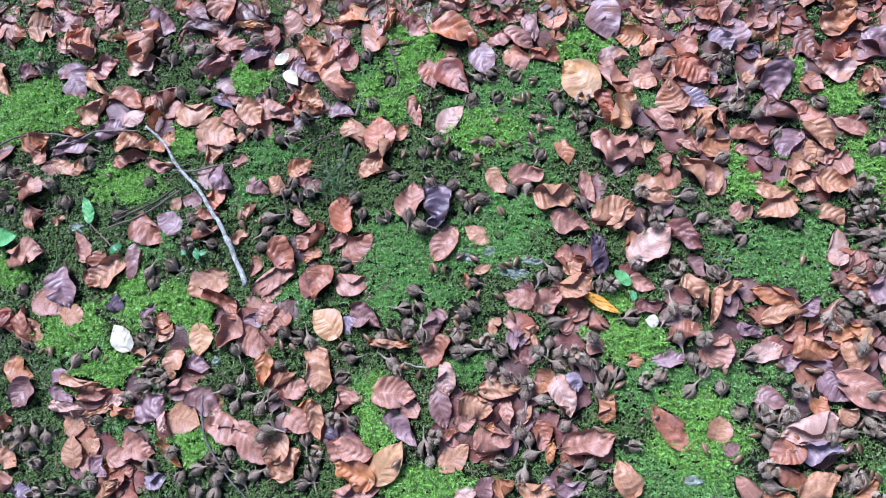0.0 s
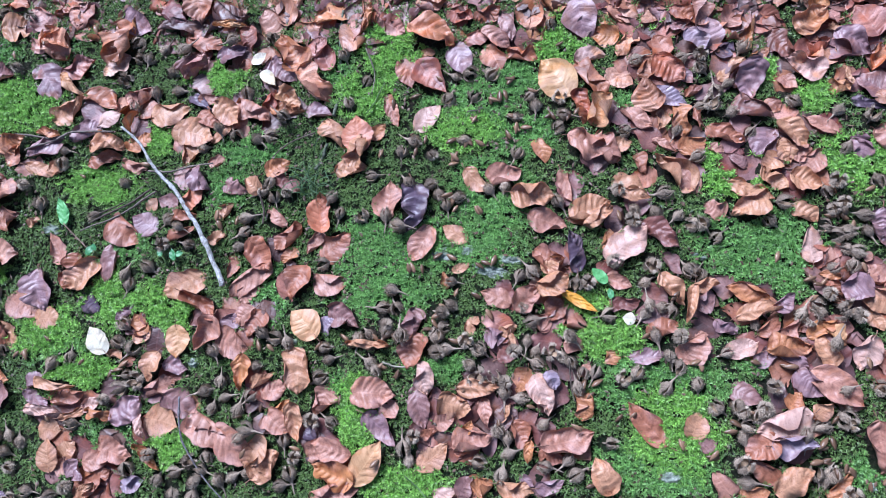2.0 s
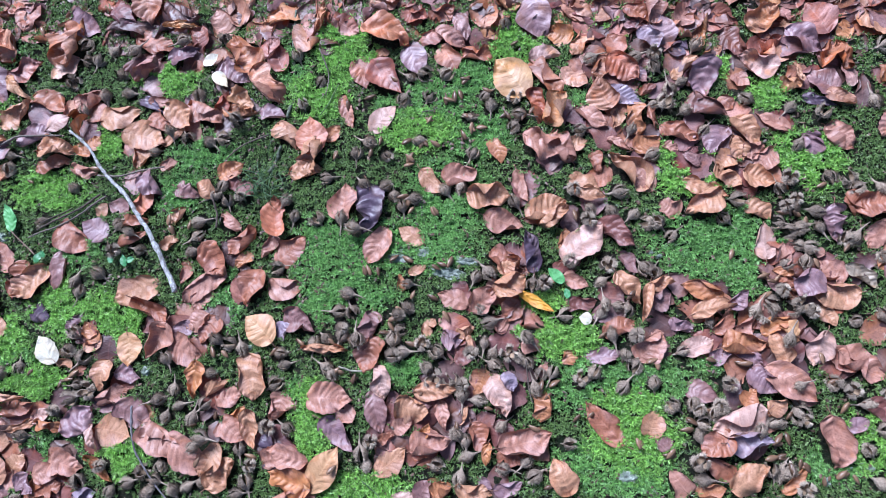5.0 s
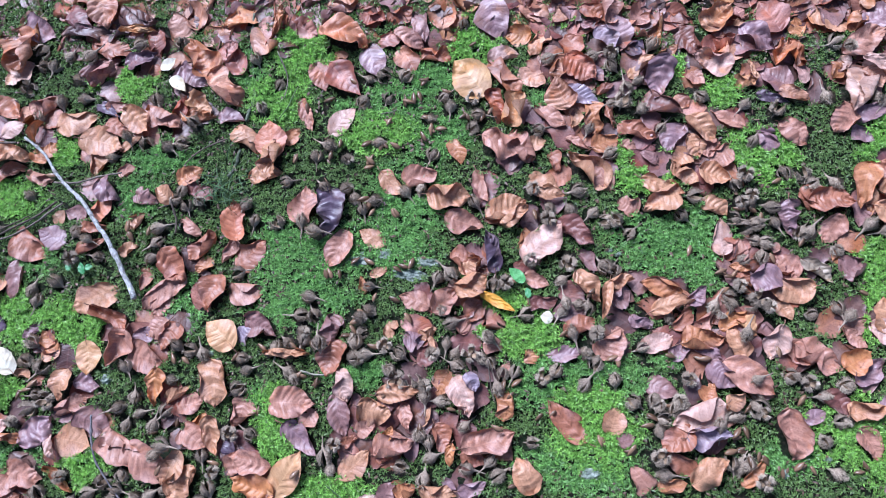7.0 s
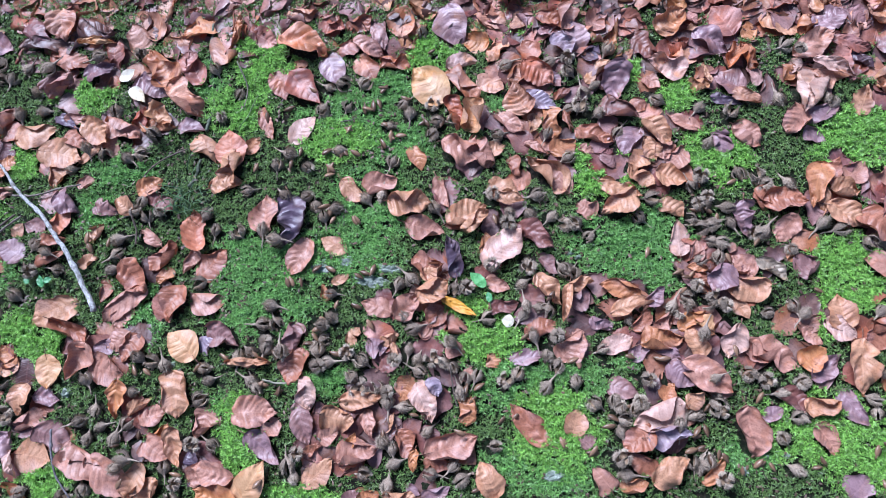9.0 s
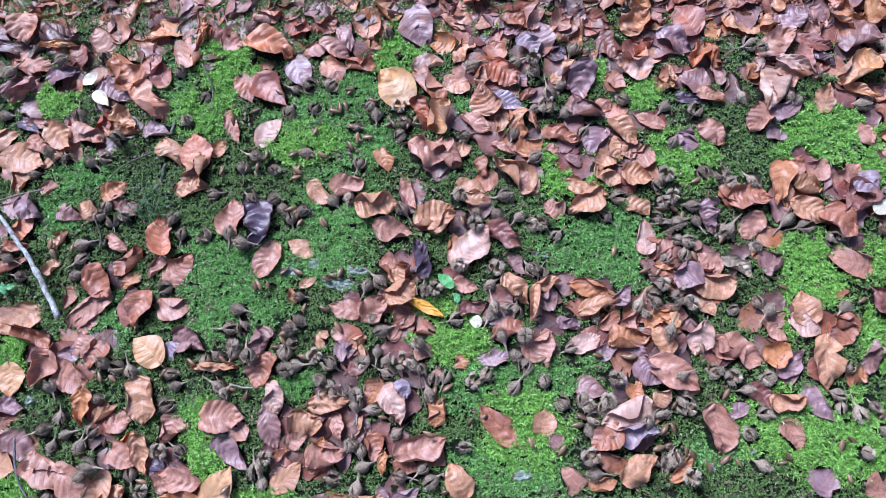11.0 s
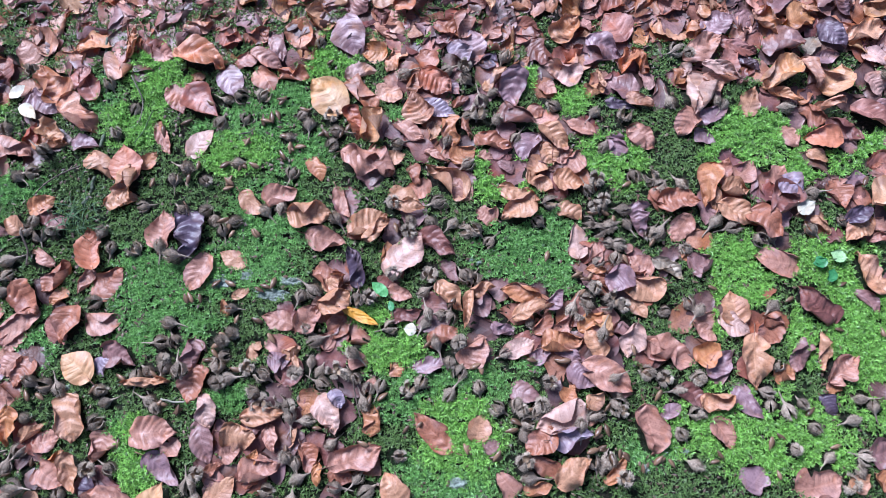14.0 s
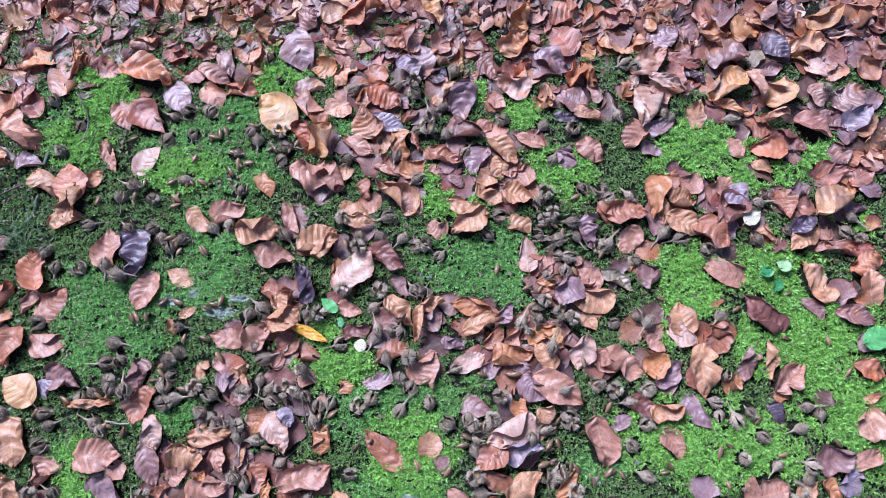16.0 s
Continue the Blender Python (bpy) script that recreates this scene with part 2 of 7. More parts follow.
def leaf_sheet(length, width, shape, rng):
    """Points of a withered leaf, row by row from the stalk, each row along a pair of side veins: pleated between them, cupped, rolled or folded by shape 0 to 3."""
    s, v = np.meshgrid(np.linspace(0, 1, ALONG + 1), np.linspace(-1, 1, ACROSS + 1), indexing="ij")
    side = np.abs(v)
    u = s + 0.75 * s * (1 - s) * side
    k = (0.45, 1.2, 1.65, 1.5)[shape] * rng.uniform(0.75, 1.3)
    arch = np.abs(np.sin(np.pi * VEINS * s))
    # The outline is scalloped between the veins and a little uneven; now and then a piece is missing.
    scallop = 1 + rng.uniform(0.02, 0.06) * (arch - 0.6) * side ** 2
    lobed = 1 + (0.04, 0.09, 0.15, 0.12)[shape] * wander(rng, u, np.sign(v), 10, 2) * side ** 2
    h = half_width(u) * 0.5 * width / length
    y = v * h * scallop * lobed
    if shape and rng.random() < 0.16:
        torn, gap, edge = rng.uniform(0.2, 0.95), rng.uniform(0.05, 0.12), rng.choice((-1, 1))
        y = np.where(v * edge > 0, y * (1 - 0.6 * np.clip(1 - np.abs(u - torn) / gap, 0, 1)), y)
    y = y + rng.uniform(-0.05, 0.05) * np.sin(np.pi * u)
    # Pleats between the veins, seen from above or from below.
    pleat = (0.004 + 0.019 * rng.random() ** 1.5) * (0.6, 1.0, 1.2, 1.0)[shape] * rng.choice((1, 1, -1))
    ridge = pleat * (arch - 0.6) * np.minimum(1, 2.4 * side) * np.clip(0.7 + 0.8 * wander(rng, u, v, 6, 2), 0.0, 1.7)
    ridge = ridge * np.sin(np.pi * np.clip(u, 0, 1)) ** 0.4
    # Creases, a fold along the midrib, waves that grow towards the margins.
    z = 0.036 * k * wander(rng, u, v, 6, 2.4) - 0.050 * k * np.abs(wander(rng, u, v, 7, 4)) + 0.034 * k * np.abs(wander(rng, s, v, 17, 5)) - 0.018 * k * np.abs(wander(rng, s, v, 26, 8))
    z = z + (rng.uniform(-0.1, 0.4) * k if shape < 3 else rng.uniform(1.3, 2.2)) * np.abs(y)
    z = z + 0.085 * k * side ** 1.8 * wander(rng, u, np.sign(v), 11, 3)
    z = z + rng.uniform(-0.3, 0.3) * k * (u - 0.5) * y
    for edge in (-1, 1):
        curl, place, wide = rng.random() ** ((7, 1.5, 0.7, 0.8)[shape]) * min(1.15, 0.8 * k), rng.uniform(0.2, 0.85), rng.uniform(0.2, 0.45)
        t = np.where(v * edge > 0, np.clip((side - 0.35) / 0.65, 0, 1) ** 1.7, 0) * curl * np.exp(-((u - place) / wide) ** 2)
        z = z + 1.5 * t * h
        y = y - edge * 1.1 * t * h
    # Rolled across and along.
    across = rng.uniform(0.15, 1.0) * (0.35, 1.0, 1.5, 0.8)[shape] * rng.choice((1, 1, -1))
    along = rng.uniform(0.15, 1.0) * (0.3, 0.95, 1.4, 1.0)[shape] * rng.choice((1, -1, -1))
    ra, rl = 0.5 * width / length / across, 0.5 / along
    x = u - 0.5
    z = z + ra * (1 - np.cos(y / ra)) + rl * (1 - np.cos(x / rl))
    p = np.stack([rl * np.sin(x / rl), ra * np.sin(y / ra), z], -1)
    flat = p.reshape(-1, 3)
    lo, hi = flat.min(0), flat.max(0)
    p[..., 0] = (p[..., 0] - (lo[0] + hi[0]) / 2) * length / (hi[0] - lo[0])
    p[..., 1] = (p[..., 1] - (lo[1] + hi[1]) / 2) * width / (hi[1] - lo[1])
    p[..., 2] = (p[..., 2] - np.percentile(flat[:, 2], 12)) * length * 0.8
    top = 0.011 + 0.004 * shape
    p[..., 2] = np.where(p[..., 2] > 0, top * np.tanh(p[..., 2] / top), p[..., 2] * 0.5) + ridge * length
    return p


def sheet_mesh(name, sheets, materials, which=None):
    """A mesh of one or more leaf sheets, with the leaf's own length and breadth as its UV."""
    n, m = sheets[0].shape[:2]
    quads = [(i * m + j, i * m + j + 1, (i + 1) * m + j + 1, (i + 1) * m + j) for i in range(n - 1) for j in range(m - 1)]
    quads = [q[::-1] for q in quads]
    faces = [tuple(v + k * n * m for v in q) for k in range(len(sheets)) for q in quads]
    me = bpy.data.meshes.new(name)
    me.from_pydata(np.concatenate([p.reshape(-1, 3) for p in sheets]).tolist(), [], faces)
    uv = me.uv_layers.new(name="UVMap")
    index = np.empty(len(me.loops), int)
    me.loops.foreach_get("vertex_index", index)
    local = index % (n * m)
    uv.data.foreach_set("uv", np.stack([local // m / (n - 1), local % m / (m - 1)], 1).ravel())
    me.polygons.foreach_set("use_smooth", [True] * len(me.polygons))
    for material in materials:
        me.materials.append(material)
    if which:
        me.polygons.foreach_set("material_index", np.repeat(which, len(quads)))
    return me


def tube(points, radii, sides=5):
    """Vertices and faces of a tapering tube along points."""
    co, faces = [], []
    pts = [Vector(p) for p in points]
    for i, p in enumerate(pts):
        ahead = (pts[min(i + 1, len(pts) - 1)] - pts[max(i - 1, 0)]).normalized()
        side = ahead.cross(Vector((0, 0, 1)))
        side = side.normalized() if side.length > 1e-4 else Vector((1, 0, 0))
        up = side.cross(ahead)
        for j in range(sides):
            a = 2 * math.pi * j / sides
            co.append(p + (side * math.cos(a) + up * math.sin(a)) * radii[i])
    for i in range(len(pts) - 1):
        for j in range(sides):
            k = (j + 1) % sides
            faces.append((i * sides + j, i * sides + k, (i + 1) * sides + k, (i + 1) * sides + j))
    faces.append(tuple(range(sides))[::-1])
    faces.append(tuple((len(pts) - 1) * sides + j for j in range(sides)))
    return co, faces


def mesh_of(name, co, faces, material, smooth=True):
    me = bpy.data.meshes.new(name)
    me.from_pydata([tuple(c) for c in co], [], faces)
    me.polygons.foreach_set("use_smooth", [smooth] * len(me.polygons))
    me.materials.append(material)
    return me


def child(name, me, parent, label=""):
    ob = new(name, me)
    ob.parent = parent
    return tagged(ob, label)


RNG = random.Random(11)
SHAPES = ("lying flat", "slightly cupped", "dry and curled", "folded along its midrib")


COVERED, DRIFTED = [], []


def drift(x, y, z, heading, length, width, tone, shape, pressed=1.0):
    """A leaf that is one of the deep drift."""
    p = leaf_sheet(length, width * 1.03, shape, RNG)
    p[..., 2] *= pressed
    COVERED.append((x, y, heading, length, width))
    lean = pressed if shape else 0.3
    m = pose(x, y, float(rise(x, y)) + z, RNG.uniform(-20, 20) * lean, RNG.uniform(-16, 16) * lean, heading)
    DRIFTED.append((p, m, tone))


def leaf(x, y, z, heading, length, width, tone, shape, pressed=1.0):
    """One fallen beech leaf, its middle at x, y, z above the ground, pointing to heading; pressed: how far it still stands up under others."""
    p = leaf_sheet(length, width * 1.03, shape, RNG)
    p[..., 2] *= pressed
    COVERED.append((x, y, heading, length, width))
    name = "beech_leaf" if shape < 2 else "curled_leaf"
    ob = new(name)
    ob.empty_display_size = 0.01
    child("blade", sheet_mesh("blade", [p], [LEAF_MATERIAL[tone]]), ob)
    lean = pressed if shape else 0.4
    ob.matrix_basis = pose(x, y, float(rise(x, y)) + z, RNG.uniform(-12, 12) * lean, RNG.uniform(-10, 10) * lean, heading)
    word = TONES[tone][0]
    tagged(ob, f"{word} beech leaf, {SHAPES[shape]}, fallen on moss", "leaf", f"fallen {word} leaves")
    mid = p[:, ACROSS // 2]
    back = (mid[0] - mid[2]) / max(1e-6, np.linalg.norm(mid[0] - mid[2]))
    out, side = RNG.uniform(0.10, 0.2) * length, RNG.uniform(-0.05, 0.05) * length
    pts = [mid[0] + back * out + np.array([0, side, -0.002]), mid[0] + back * out * 0.5 + np.array([0, side * 0.3, 0])]
    pts += [q + np.array([0, 0, 0.0001]) for q in mid[:12:3]]
    radii = [0.0008, 0.0006] + [0.0005 * (1 - 0.26 * i) for i in range(len(pts) - 2)]
    co, faces = tube(pts, radii, 4)
    child("stalk", mesh_of("stalk", co, faces, STALK), ob, "thin woody leaf stalk and midrib")


drift(-0.7343, 0.3231, 0.0045, 41, 0.0460, 0.0450, "k", 1, 0.6)
drift(-0.7067, 0.3059, 0.0087, 41, 0.0455, 0.0333, "k", 1)
drift(-0.6566, 0.3172, 0.0045, 12, 0.0554, 0.0504, "t", 1)
drift(-0.6625, 0.3596, 0.0045, -11, 0.0377, 0.0296, "o", 1)
drift(-0.5510, 0.3425, 0.0045, -96, 0.0565, 0.0417, "k", 1, 0.7)
drift(-0.5870, 0.3470, 0.0045, -152, 0.0313, 0.0194, "k", 1, 0.7)
drift(-0.6200, 0.3330, 0.0045, 140, 0.0556, 0.0371, "k", 1, 0.7)
drift(-0.6160, 0.2870, 0.0045, -163, 0.0355, 0.0276, "k", 2, 0.7)
drift(-0.5895, 0.2940, 0.0045, 130, 0.0715, 0.0569, "t", 2, 0.7)
drift(-0.5885, 0.2920, 0.0090, 180, 0.0456, 0.0334, "o", 2)
drift(-0.5865, 0.2295, 0.0045, -53, 0.0757, 0.0481, "m", 1, 0.7)
drift(-0.5440, 0.2520, 0.0045, 25, 0.0607, 0.0370, "k", 1, 0.7)
drift(-0.5450, 0.2205, 0.0090, -39, 0.0596, 0.0183, "t", 2)
drift(-0.4930, 0.2020, 0.0045, -21, 0.0725, 0.0330, "r", 1, 0.7)
drift(-0.4290, 0.2070, 0.0045, 40, 0.0527, 0.0322, "k", 2, 0.7)
drift(-0.4570, 0.1925, 0.0045, 44, 0.0352, 0.0213, "k", 1, 0.7)
drift(-0.4785, 0.2545, 0.0045, -133, 0.0540, 0.0423, "w", 1, 0.7)
drift(-0.4780, 0.2900, 0.0090, -67, 0.0807, 0.0608, "t", 2)
drift(-0.5115, 0.3105, 0.0045, 50, 0.0181, 0.0083, "w", 1, 0.7)
drift(-0.4575, 0.3275, 0.0045, -23, 0.0612, 0.0414, "m", 1, 0.7)
drift(-0.3930, 0.3415, 0.0045, -38, 0.0566, 0.0322, "q", 2, 0.7)
drift(-0.3115, 0.3455, 0.0045, -4, 0.0776, 0.0365, "d", 2, 0.7)
drift(-0.3790, 0.3200, 0.0045, 0, 0.0827, 0.0239, "d", 2, 0.7)
drift(-0.3560, 0.3510, 0.0090, -77, 0.0566, 0.0445, "t", 1)
drift(-0.3390, 0.2945, 0.0045, -20, 0.0701, 0.0332, "r", 1, 0.7)
drift(-0.3010, 0.3240, 0.0090, 2, 0.0552, 0.0126, "y", 2)
drift(-0.3575, 0.2690, 0.0045, 27, 0.0654, 0.0224, "q", 1, 0.7)
drift(-0.3490, 0.2575, 0.0090, 54, 0.0539, 0.0253, "k", 2)
drift(-0.2680, 0.3020, 0.0045, 92, 0.0488, 0.0293, "r", 2, 0.7)
drift(-0.2910, 0.2740, 0.0090, 21, 0.0524, 0.0321, "m", 1)
drift(-0.2690, 0.2585, 0.0045, 75, 0.0252, 0.0221, "r", 1, 0.7)
drift(-0.2405, 0.3295, 0.0045, 126, 0.0486, 0.0388, "k", 1, 0.7)
drift(-0.2185, 0.3500, 0.0045, 126, 0.0553, 0.0367, "t", 1, 0.7)
drift(-0.1685, 0.3200, 0.0045, 56, 0.0359, 0.0260, "k", 2, 0.7)
drift(-0.1630, 0.2880, 0.0045, 59, 0.0447, 0.0295, "k", 1, 0.7)
drift(-0.1975, 0.2790, 0.0090, 127, 0.0719, 0.0489, "o", 1)
drift(-0.2130, 0.2450, 0.0045, -37, 0.0560, 0.0370, "m", 1, 0.7)
drift(-0.2485, 0.2680, 0.0090, 43, 0.0277, 0.0184, "c", 0)
drift(-0.2295, 0.2360, 0.0090, -41, 0.0353, 0.0188, "c", 0)
drift(-0.1560, 0.2280, 0.0090, -46, 0.0705, 0.0368, "t", 1)
drift(-0.2185, 0.2005, 0.0045, 67, 0.0356, 0.0208, "r", 2, 0.7)
leaf(-0.1960, 0.1900, 0.0045, -9, 0.0558, 0.0346, "o", 2, 0.7)
drift(-0.1910, 0.2030, 0.0090, -45, 0.0510, 0.0289, "t", 2)
leaf(-0.2485, 0.1800, 0.0045, -27, 0.0607, 0.0347, "k", 2, 0.7)
leaf(-0.3150, 0.1700, 0.0045, -34, 0.0488, 0.0276, "r", 1, 0.7)
drift(-0.3195, 0.2035, 0.0045, 8, 0.0375, 0.0175, "k", 1, 0.7)
drift(-0.3320, 0.1970, 0.0045, -28, 0.0579, 0.0187, "s", 1, 0.7)
leaf(-0.2830, 0.1790, 0.0090, -39, 0.0603, 0.0369, "t", 1)
leaf(-0.3790, 0.1780, 0.0045, 17, 0.0644, 0.0394, "t", 1, 0.7)
leaf(-0.3360, 0.1165, 0.0045, -113, 0.0427, 0.0346, "t", 1, 0.7)
leaf(-0.3340, 0.1480, 0.0090, -14, 0.0699, 0.0453, "t", 0)
leaf(-0.2920, 0.1465, 0.0045, 39, 0.0384, 0.0168, "t", 1, 0.7)
leaf(-0.1485, 0.1860, 0.0045, -11, 0.0464, 0.0257, "m", 1, 0.7)
leaf(-0.5435, 0.1805, 0.0045, 38, 0.0634, 0.0391, "t", 1, 0.7)
leaf(-0.5090, 0.1490, 0.0045, 29, 0.0607, 0.0273, "m", 1, 0.7)
leaf(-0.4725, 0.1680, 0.0090, 30, 0.0380, 0.0256, "w", 0)
leaf(-0.4370, 0.1660, 0.0045, 76, 0.0350, 0.0139, "o", 3)
leaf(-0.4730, 0.1030, 0.0045, 16, 0.0550, 0.0243, "r", 2, 0.7)
leaf(-0.4685, 0.1255, 0.0090, 5, 0.0564, 0.0398, "t", 2)
leaf(-0.4255, 0.0935, 0.0045, -10, 0.0441, 0.0217, "k", 2, 0.7)
leaf(-0.4205, 0.1330, 0.0045, 42, 0.0443, 0.0284, "o", 2)
leaf(-0.5750, 0.1190, 0.0045, -157, 0.0646, 0.0367, "m", 1, 0.7)
leaf(-0.5720, 0.1410, 0.0090, 174, 0.0405, 0.0171, "o", 2)
leaf(-0.5465, 0.0915, 0.0045, 13, 0.0337, 0.0230, "t", 1, 0.7)
leaf(-0.2010, 0.0990, 0.0045, 27, 0.0427, 0.0278, "o", 1, 0.7)
leaf(-0.2935, 0.1055, 0.0045, 20, 0.0282, 0.0168, "k", 1, 0.7)
drift(-0.1470, 0.3405, 0.0045, -155, 0.0583, 0.0423, "o", 1, 0.7)
drift(-0.1110, 0.3015, 0.0045, -136, 0.0412, 0.0489, "k", 1, 0.7)
drift(-0.1490, 0.2770, 0.0045, 114, 0.0579, 0.0317, "k", 1, 0.7)
drift(-0.0880, 0.3360, 0.0090, 77, 0.0458, 0.0127, "t", 2)
drift(-0.0490, 0.3225, 0.0045, -30, 0.0489, 0.0323, "k", 1, 0.7)
drift(0.0080, 0.3565, 0.0045, 11, 0.0497, 0.0252, "t", 2, 0.7)
drift(0.0125, 0.3110, 0.0090, -21, 0.0762, 0.0473, "o", 1)
drift(0.0070, 0.2795, 0.0045, 21, 0.0272, 0.0162, "o", 1, 0.7)
drift(0.0550, 0.2725, 0.0045, -65, 0.0597, 0.0375, "m", 0)
drift(-0.0220, 0.2510, 0.0045, -72, 0.0536, 0.0320, "k", 0)
drift(0.0150, 0.2410, 0.0090, -47, 0.0720, 0.0471, "r", 0)
drift(0.0515, 0.3380, 0.0045, -25, 0.0455, 0.0262, "r", 2, 0.7)
drift(0.0925, 0.3420, 0.0045, 26, 0.0436, 0.0267, "r", 1, 0.7)
drift(0.1220, 0.3265, 0.0045, -66, 0.0569, 0.0267, "p", 2, 0.7)
drift(0.1540, 0.3425, 0.0045, -64, 0.0531, 0.0403, "t", 2, 0.7)
drift(0.0820, 0.3045, 0.0045, 16, 0.0486, 0.0258, "k", 1, 0.7)
drift(0.1060, 0.3040, 0.0090, -27, 0.0521, 0.0252, "k", 1)
drift(0.1040, 0.2735, 0.0045, -61, 0.0475, 0.0348, "t", 1, 0.7)
drift(0.1445, 0.2805, 0.0045, -11, 0.0486, 0.0263, "r", 2, 0.7)
drift(0.1945, 0.2430, 0.0090, 129, 0.0732, 0.0537, "y", 0)
drift(-0.0385, 0.1910, 0.0045, -65, 0.0583, 0.0212, "k", 1, 0.7)
leaf(0.0140, 0.1805, 0.0045, 50, 0.0565, 0.0308, "w", 0)
leaf(-0.0560, 0.1570, 0.0045, 55, 0.0335, 0.0211, "o", 1, 0.7)
leaf(-0.1225, 0.1520, 0.0045, 140, 0.0565, 0.0318, "t", 2, 0.7)
leaf(-0.0900, 0.1015, 0.0045, 11, 0.0518, 0.0273, "t", 2, 0.7)
leaf(-0.0820, 0.1225, 0.0090, -107, 0.0567, 0.0329, "t", 2)
leaf(-0.0845, 0.1505, 0.0135, 99, 0.0591, 0.0462, "v", 0)
leaf(0.1785, 0.1345, 0.0045, -71, 0.0416, 0.0248, "o", 1, 0.7)
drift(0.2250, 0.3355, 0.0045, -75, 0.0735, 0.0518, "m", 1, 0.7)
drift(0.2610, 0.3090, 0.0045, 174, 0.0426, 0.0320, "o", 1, 0.7)
drift(0.2420, 0.2805, 0.0045, 11, 0.0518, 0.0257, "w", 1, 0.7)
drift(0.2450, 0.2425, 0.0045, -49, 0.0714, 0.0298, "r", 2, 0.7)
drift(0.2325, 0.2000, 0.0045, -80, 0.0539, 0.0301, "o", 2, 0.7)
drift(0.2580, 0.1960, 0.0090, 58, 0.0524, 0.0405, "t", 2)
leaf(0.2645, 0.1405, 0.0045, 117, 0.0536, 0.0363, "k", 2, 0.7)
leaf(0.2400, 0.1375, 0.0090, -15, 0.0635, 0.0424, "k", 2)
drift(0.2800, 0.3505, 0.0045, 124, 0.0450, 0.0340, "r", 1, 0.7)
drift(0.2900, 0.3435, 0.0045, -20, 0.0406, 0.0282, "k", 1, 0.7)
drift(0.2925, 0.2955, 0.0045, -121, 0.0480, 0.0251, "t", 1, 0.7)
drift(0.3275, 0.3395, 0.0045, -135, 0.0465, 0.0289, "t", 1, 0.7)
drift(0.3720, 0.3390, 0.0045, -28, 0.0503, 0.0283, "o", 1, 0.7)
drift(0.3935, 0.3415, 0.0090, -67, 0.0404, 0.0341, "k", 2)
drift(0.3375, 0.2920, 0.0045, 122, 0.0376, 0.0330, "r", 1, 0.7)
drift(0.3665, 0.3200, 0.0045, 0, 0.0329, 0.0140, "p", 1, 0.7)
drift(0.4065, 0.3135, 0.0045, 94, 0.0499, 0.0341, "m", 1, 0.7)
drift(0.3855, 0.3000, 0.0090, -53, 0.0401, 0.0328, "b", 1)
drift(0.4275, 0.2875, 0.0045, 42, 0.0330, 0.0223, "s", 1, 0.7)
drift(0.4355, 0.3410, 0.0045, 56, 0.0435, 0.0328, "k", 2, 0.7)
drift(0.4560, 0.3175, 0.0045, 76, 0.0514, 0.0221, "o", 2, 0.7)
drift(0.4315, 0.2615, 0.0045, 43, 0.0480, 0.0208, "t", 1, 0.7)
drift(0.4740, 0.2835, 0.0045, 27, 0.0308, 0.0183, "o", 1, 0.7)
drift(0.4845, 0.3390, 0.0045, -31, 0.0456, 0.0308, "r", 1, 0.7)
drift(0.5000, 0.3005, 0.0045, -36, 0.0524, 0.0394, "q", 2, 0.7)
drift(0.5405, 0.3345, 0.0090, 37, 0.0515, 0.0358, "t", 2)
drift(0.5410, 0.2945, 0.0045, 31, 0.0518, 0.0312, "r", 2, 0.7)
drift(0.5570, 0.2795, 0.0045, 44, 0.0442, 0.0314, "t", 1, 0.7)
drift(0.5085, 0.2445, 0.0045, -50, 0.0346, 0.0231, "k", 1, 0.7)
drift(0.5290, 0.2630, 0.0090, 167, 0.0586, 0.0362, "w", 1)
drift(0.5700, 0.3405, 0.0045, -22, 0.0252, 0.0188, "k", 1, 0.7)
drift(0.6135, 0.3320, 0.0090, 123, 0.0529, 0.0483, "k", 0)
drift(0.5730, 0.3215, 0.0045, 106, 0.0232, 0.0203, "t", 1, 0.7)
drift(0.5940, 0.3005, 0.0090, -30, 0.0613, 0.0355, "m", 1)
drift(0.6490, 0.3155, 0.0045, 38, 0.0295, 0.0270, "o", 1, 0.7)
drift(0.6275, 0.2780, 0.0045, 63, 0.0498, 0.0252, "o", 3)
drift(0.6435, 0.2765, 0.0090, 117, 0.0441, 0.0215, "o", 2)
drift(0.6150, 0.2390, 0.0045, 144, 0.0500, 0.0398, "p", 1, 0.7)
drift(0.5735, 0.2365, 0.0045, 17, 0.0322, 0.0221, "o", 2, 0.7)
drift(0.5830, 0.2510, 0.0090, 110, 0.0315, 0.0078, "t", 1)
drift(0.6080, 0.2110, 0.0045, -16, 0.0463, 0.0170, "s", 1, 0.7)
drift(0.6350, 0.2130, 0.0090, -23, 0.0437, 0.0197, "t", 1)
drift(0.6490, 0.2495, 0.0045, 110, 0.0372, 0.0196, "w", 1, 0.7)
drift(0.2835, 0.2425, 0.0045, -36, 0.0456, 0.0318, "k", 1, 0.7)
drift(0.3205, 0.2555, 0.0045, 59, 0.0309, 0.0226, "r", 2, 0.7)
drift(0.3700, 0.2495, 0.0045, -53, 0.0386, 0.0197, "m", 1, 0.7)
drift(0.3470, 0.2535, 0.0090, -44, 0.0562, 0.0355, "r", 1)
drift(0.3510, 0.2160, 0.0045, -23, 0.0532, 0.0278, "b", 0)
leaf(0.3075, 0.1860, 0.0045, -33, 0.0544, 0.0252, "k", 1, 0.7)
drift(0.3190, 0.2155, 0.0090, 114, 0.0522, 0.0448, "t", 1)
leaf(0.3420, 0.1825, 0.0045, -98, 0.0310, 0.0215, "t", 1, 0.7)
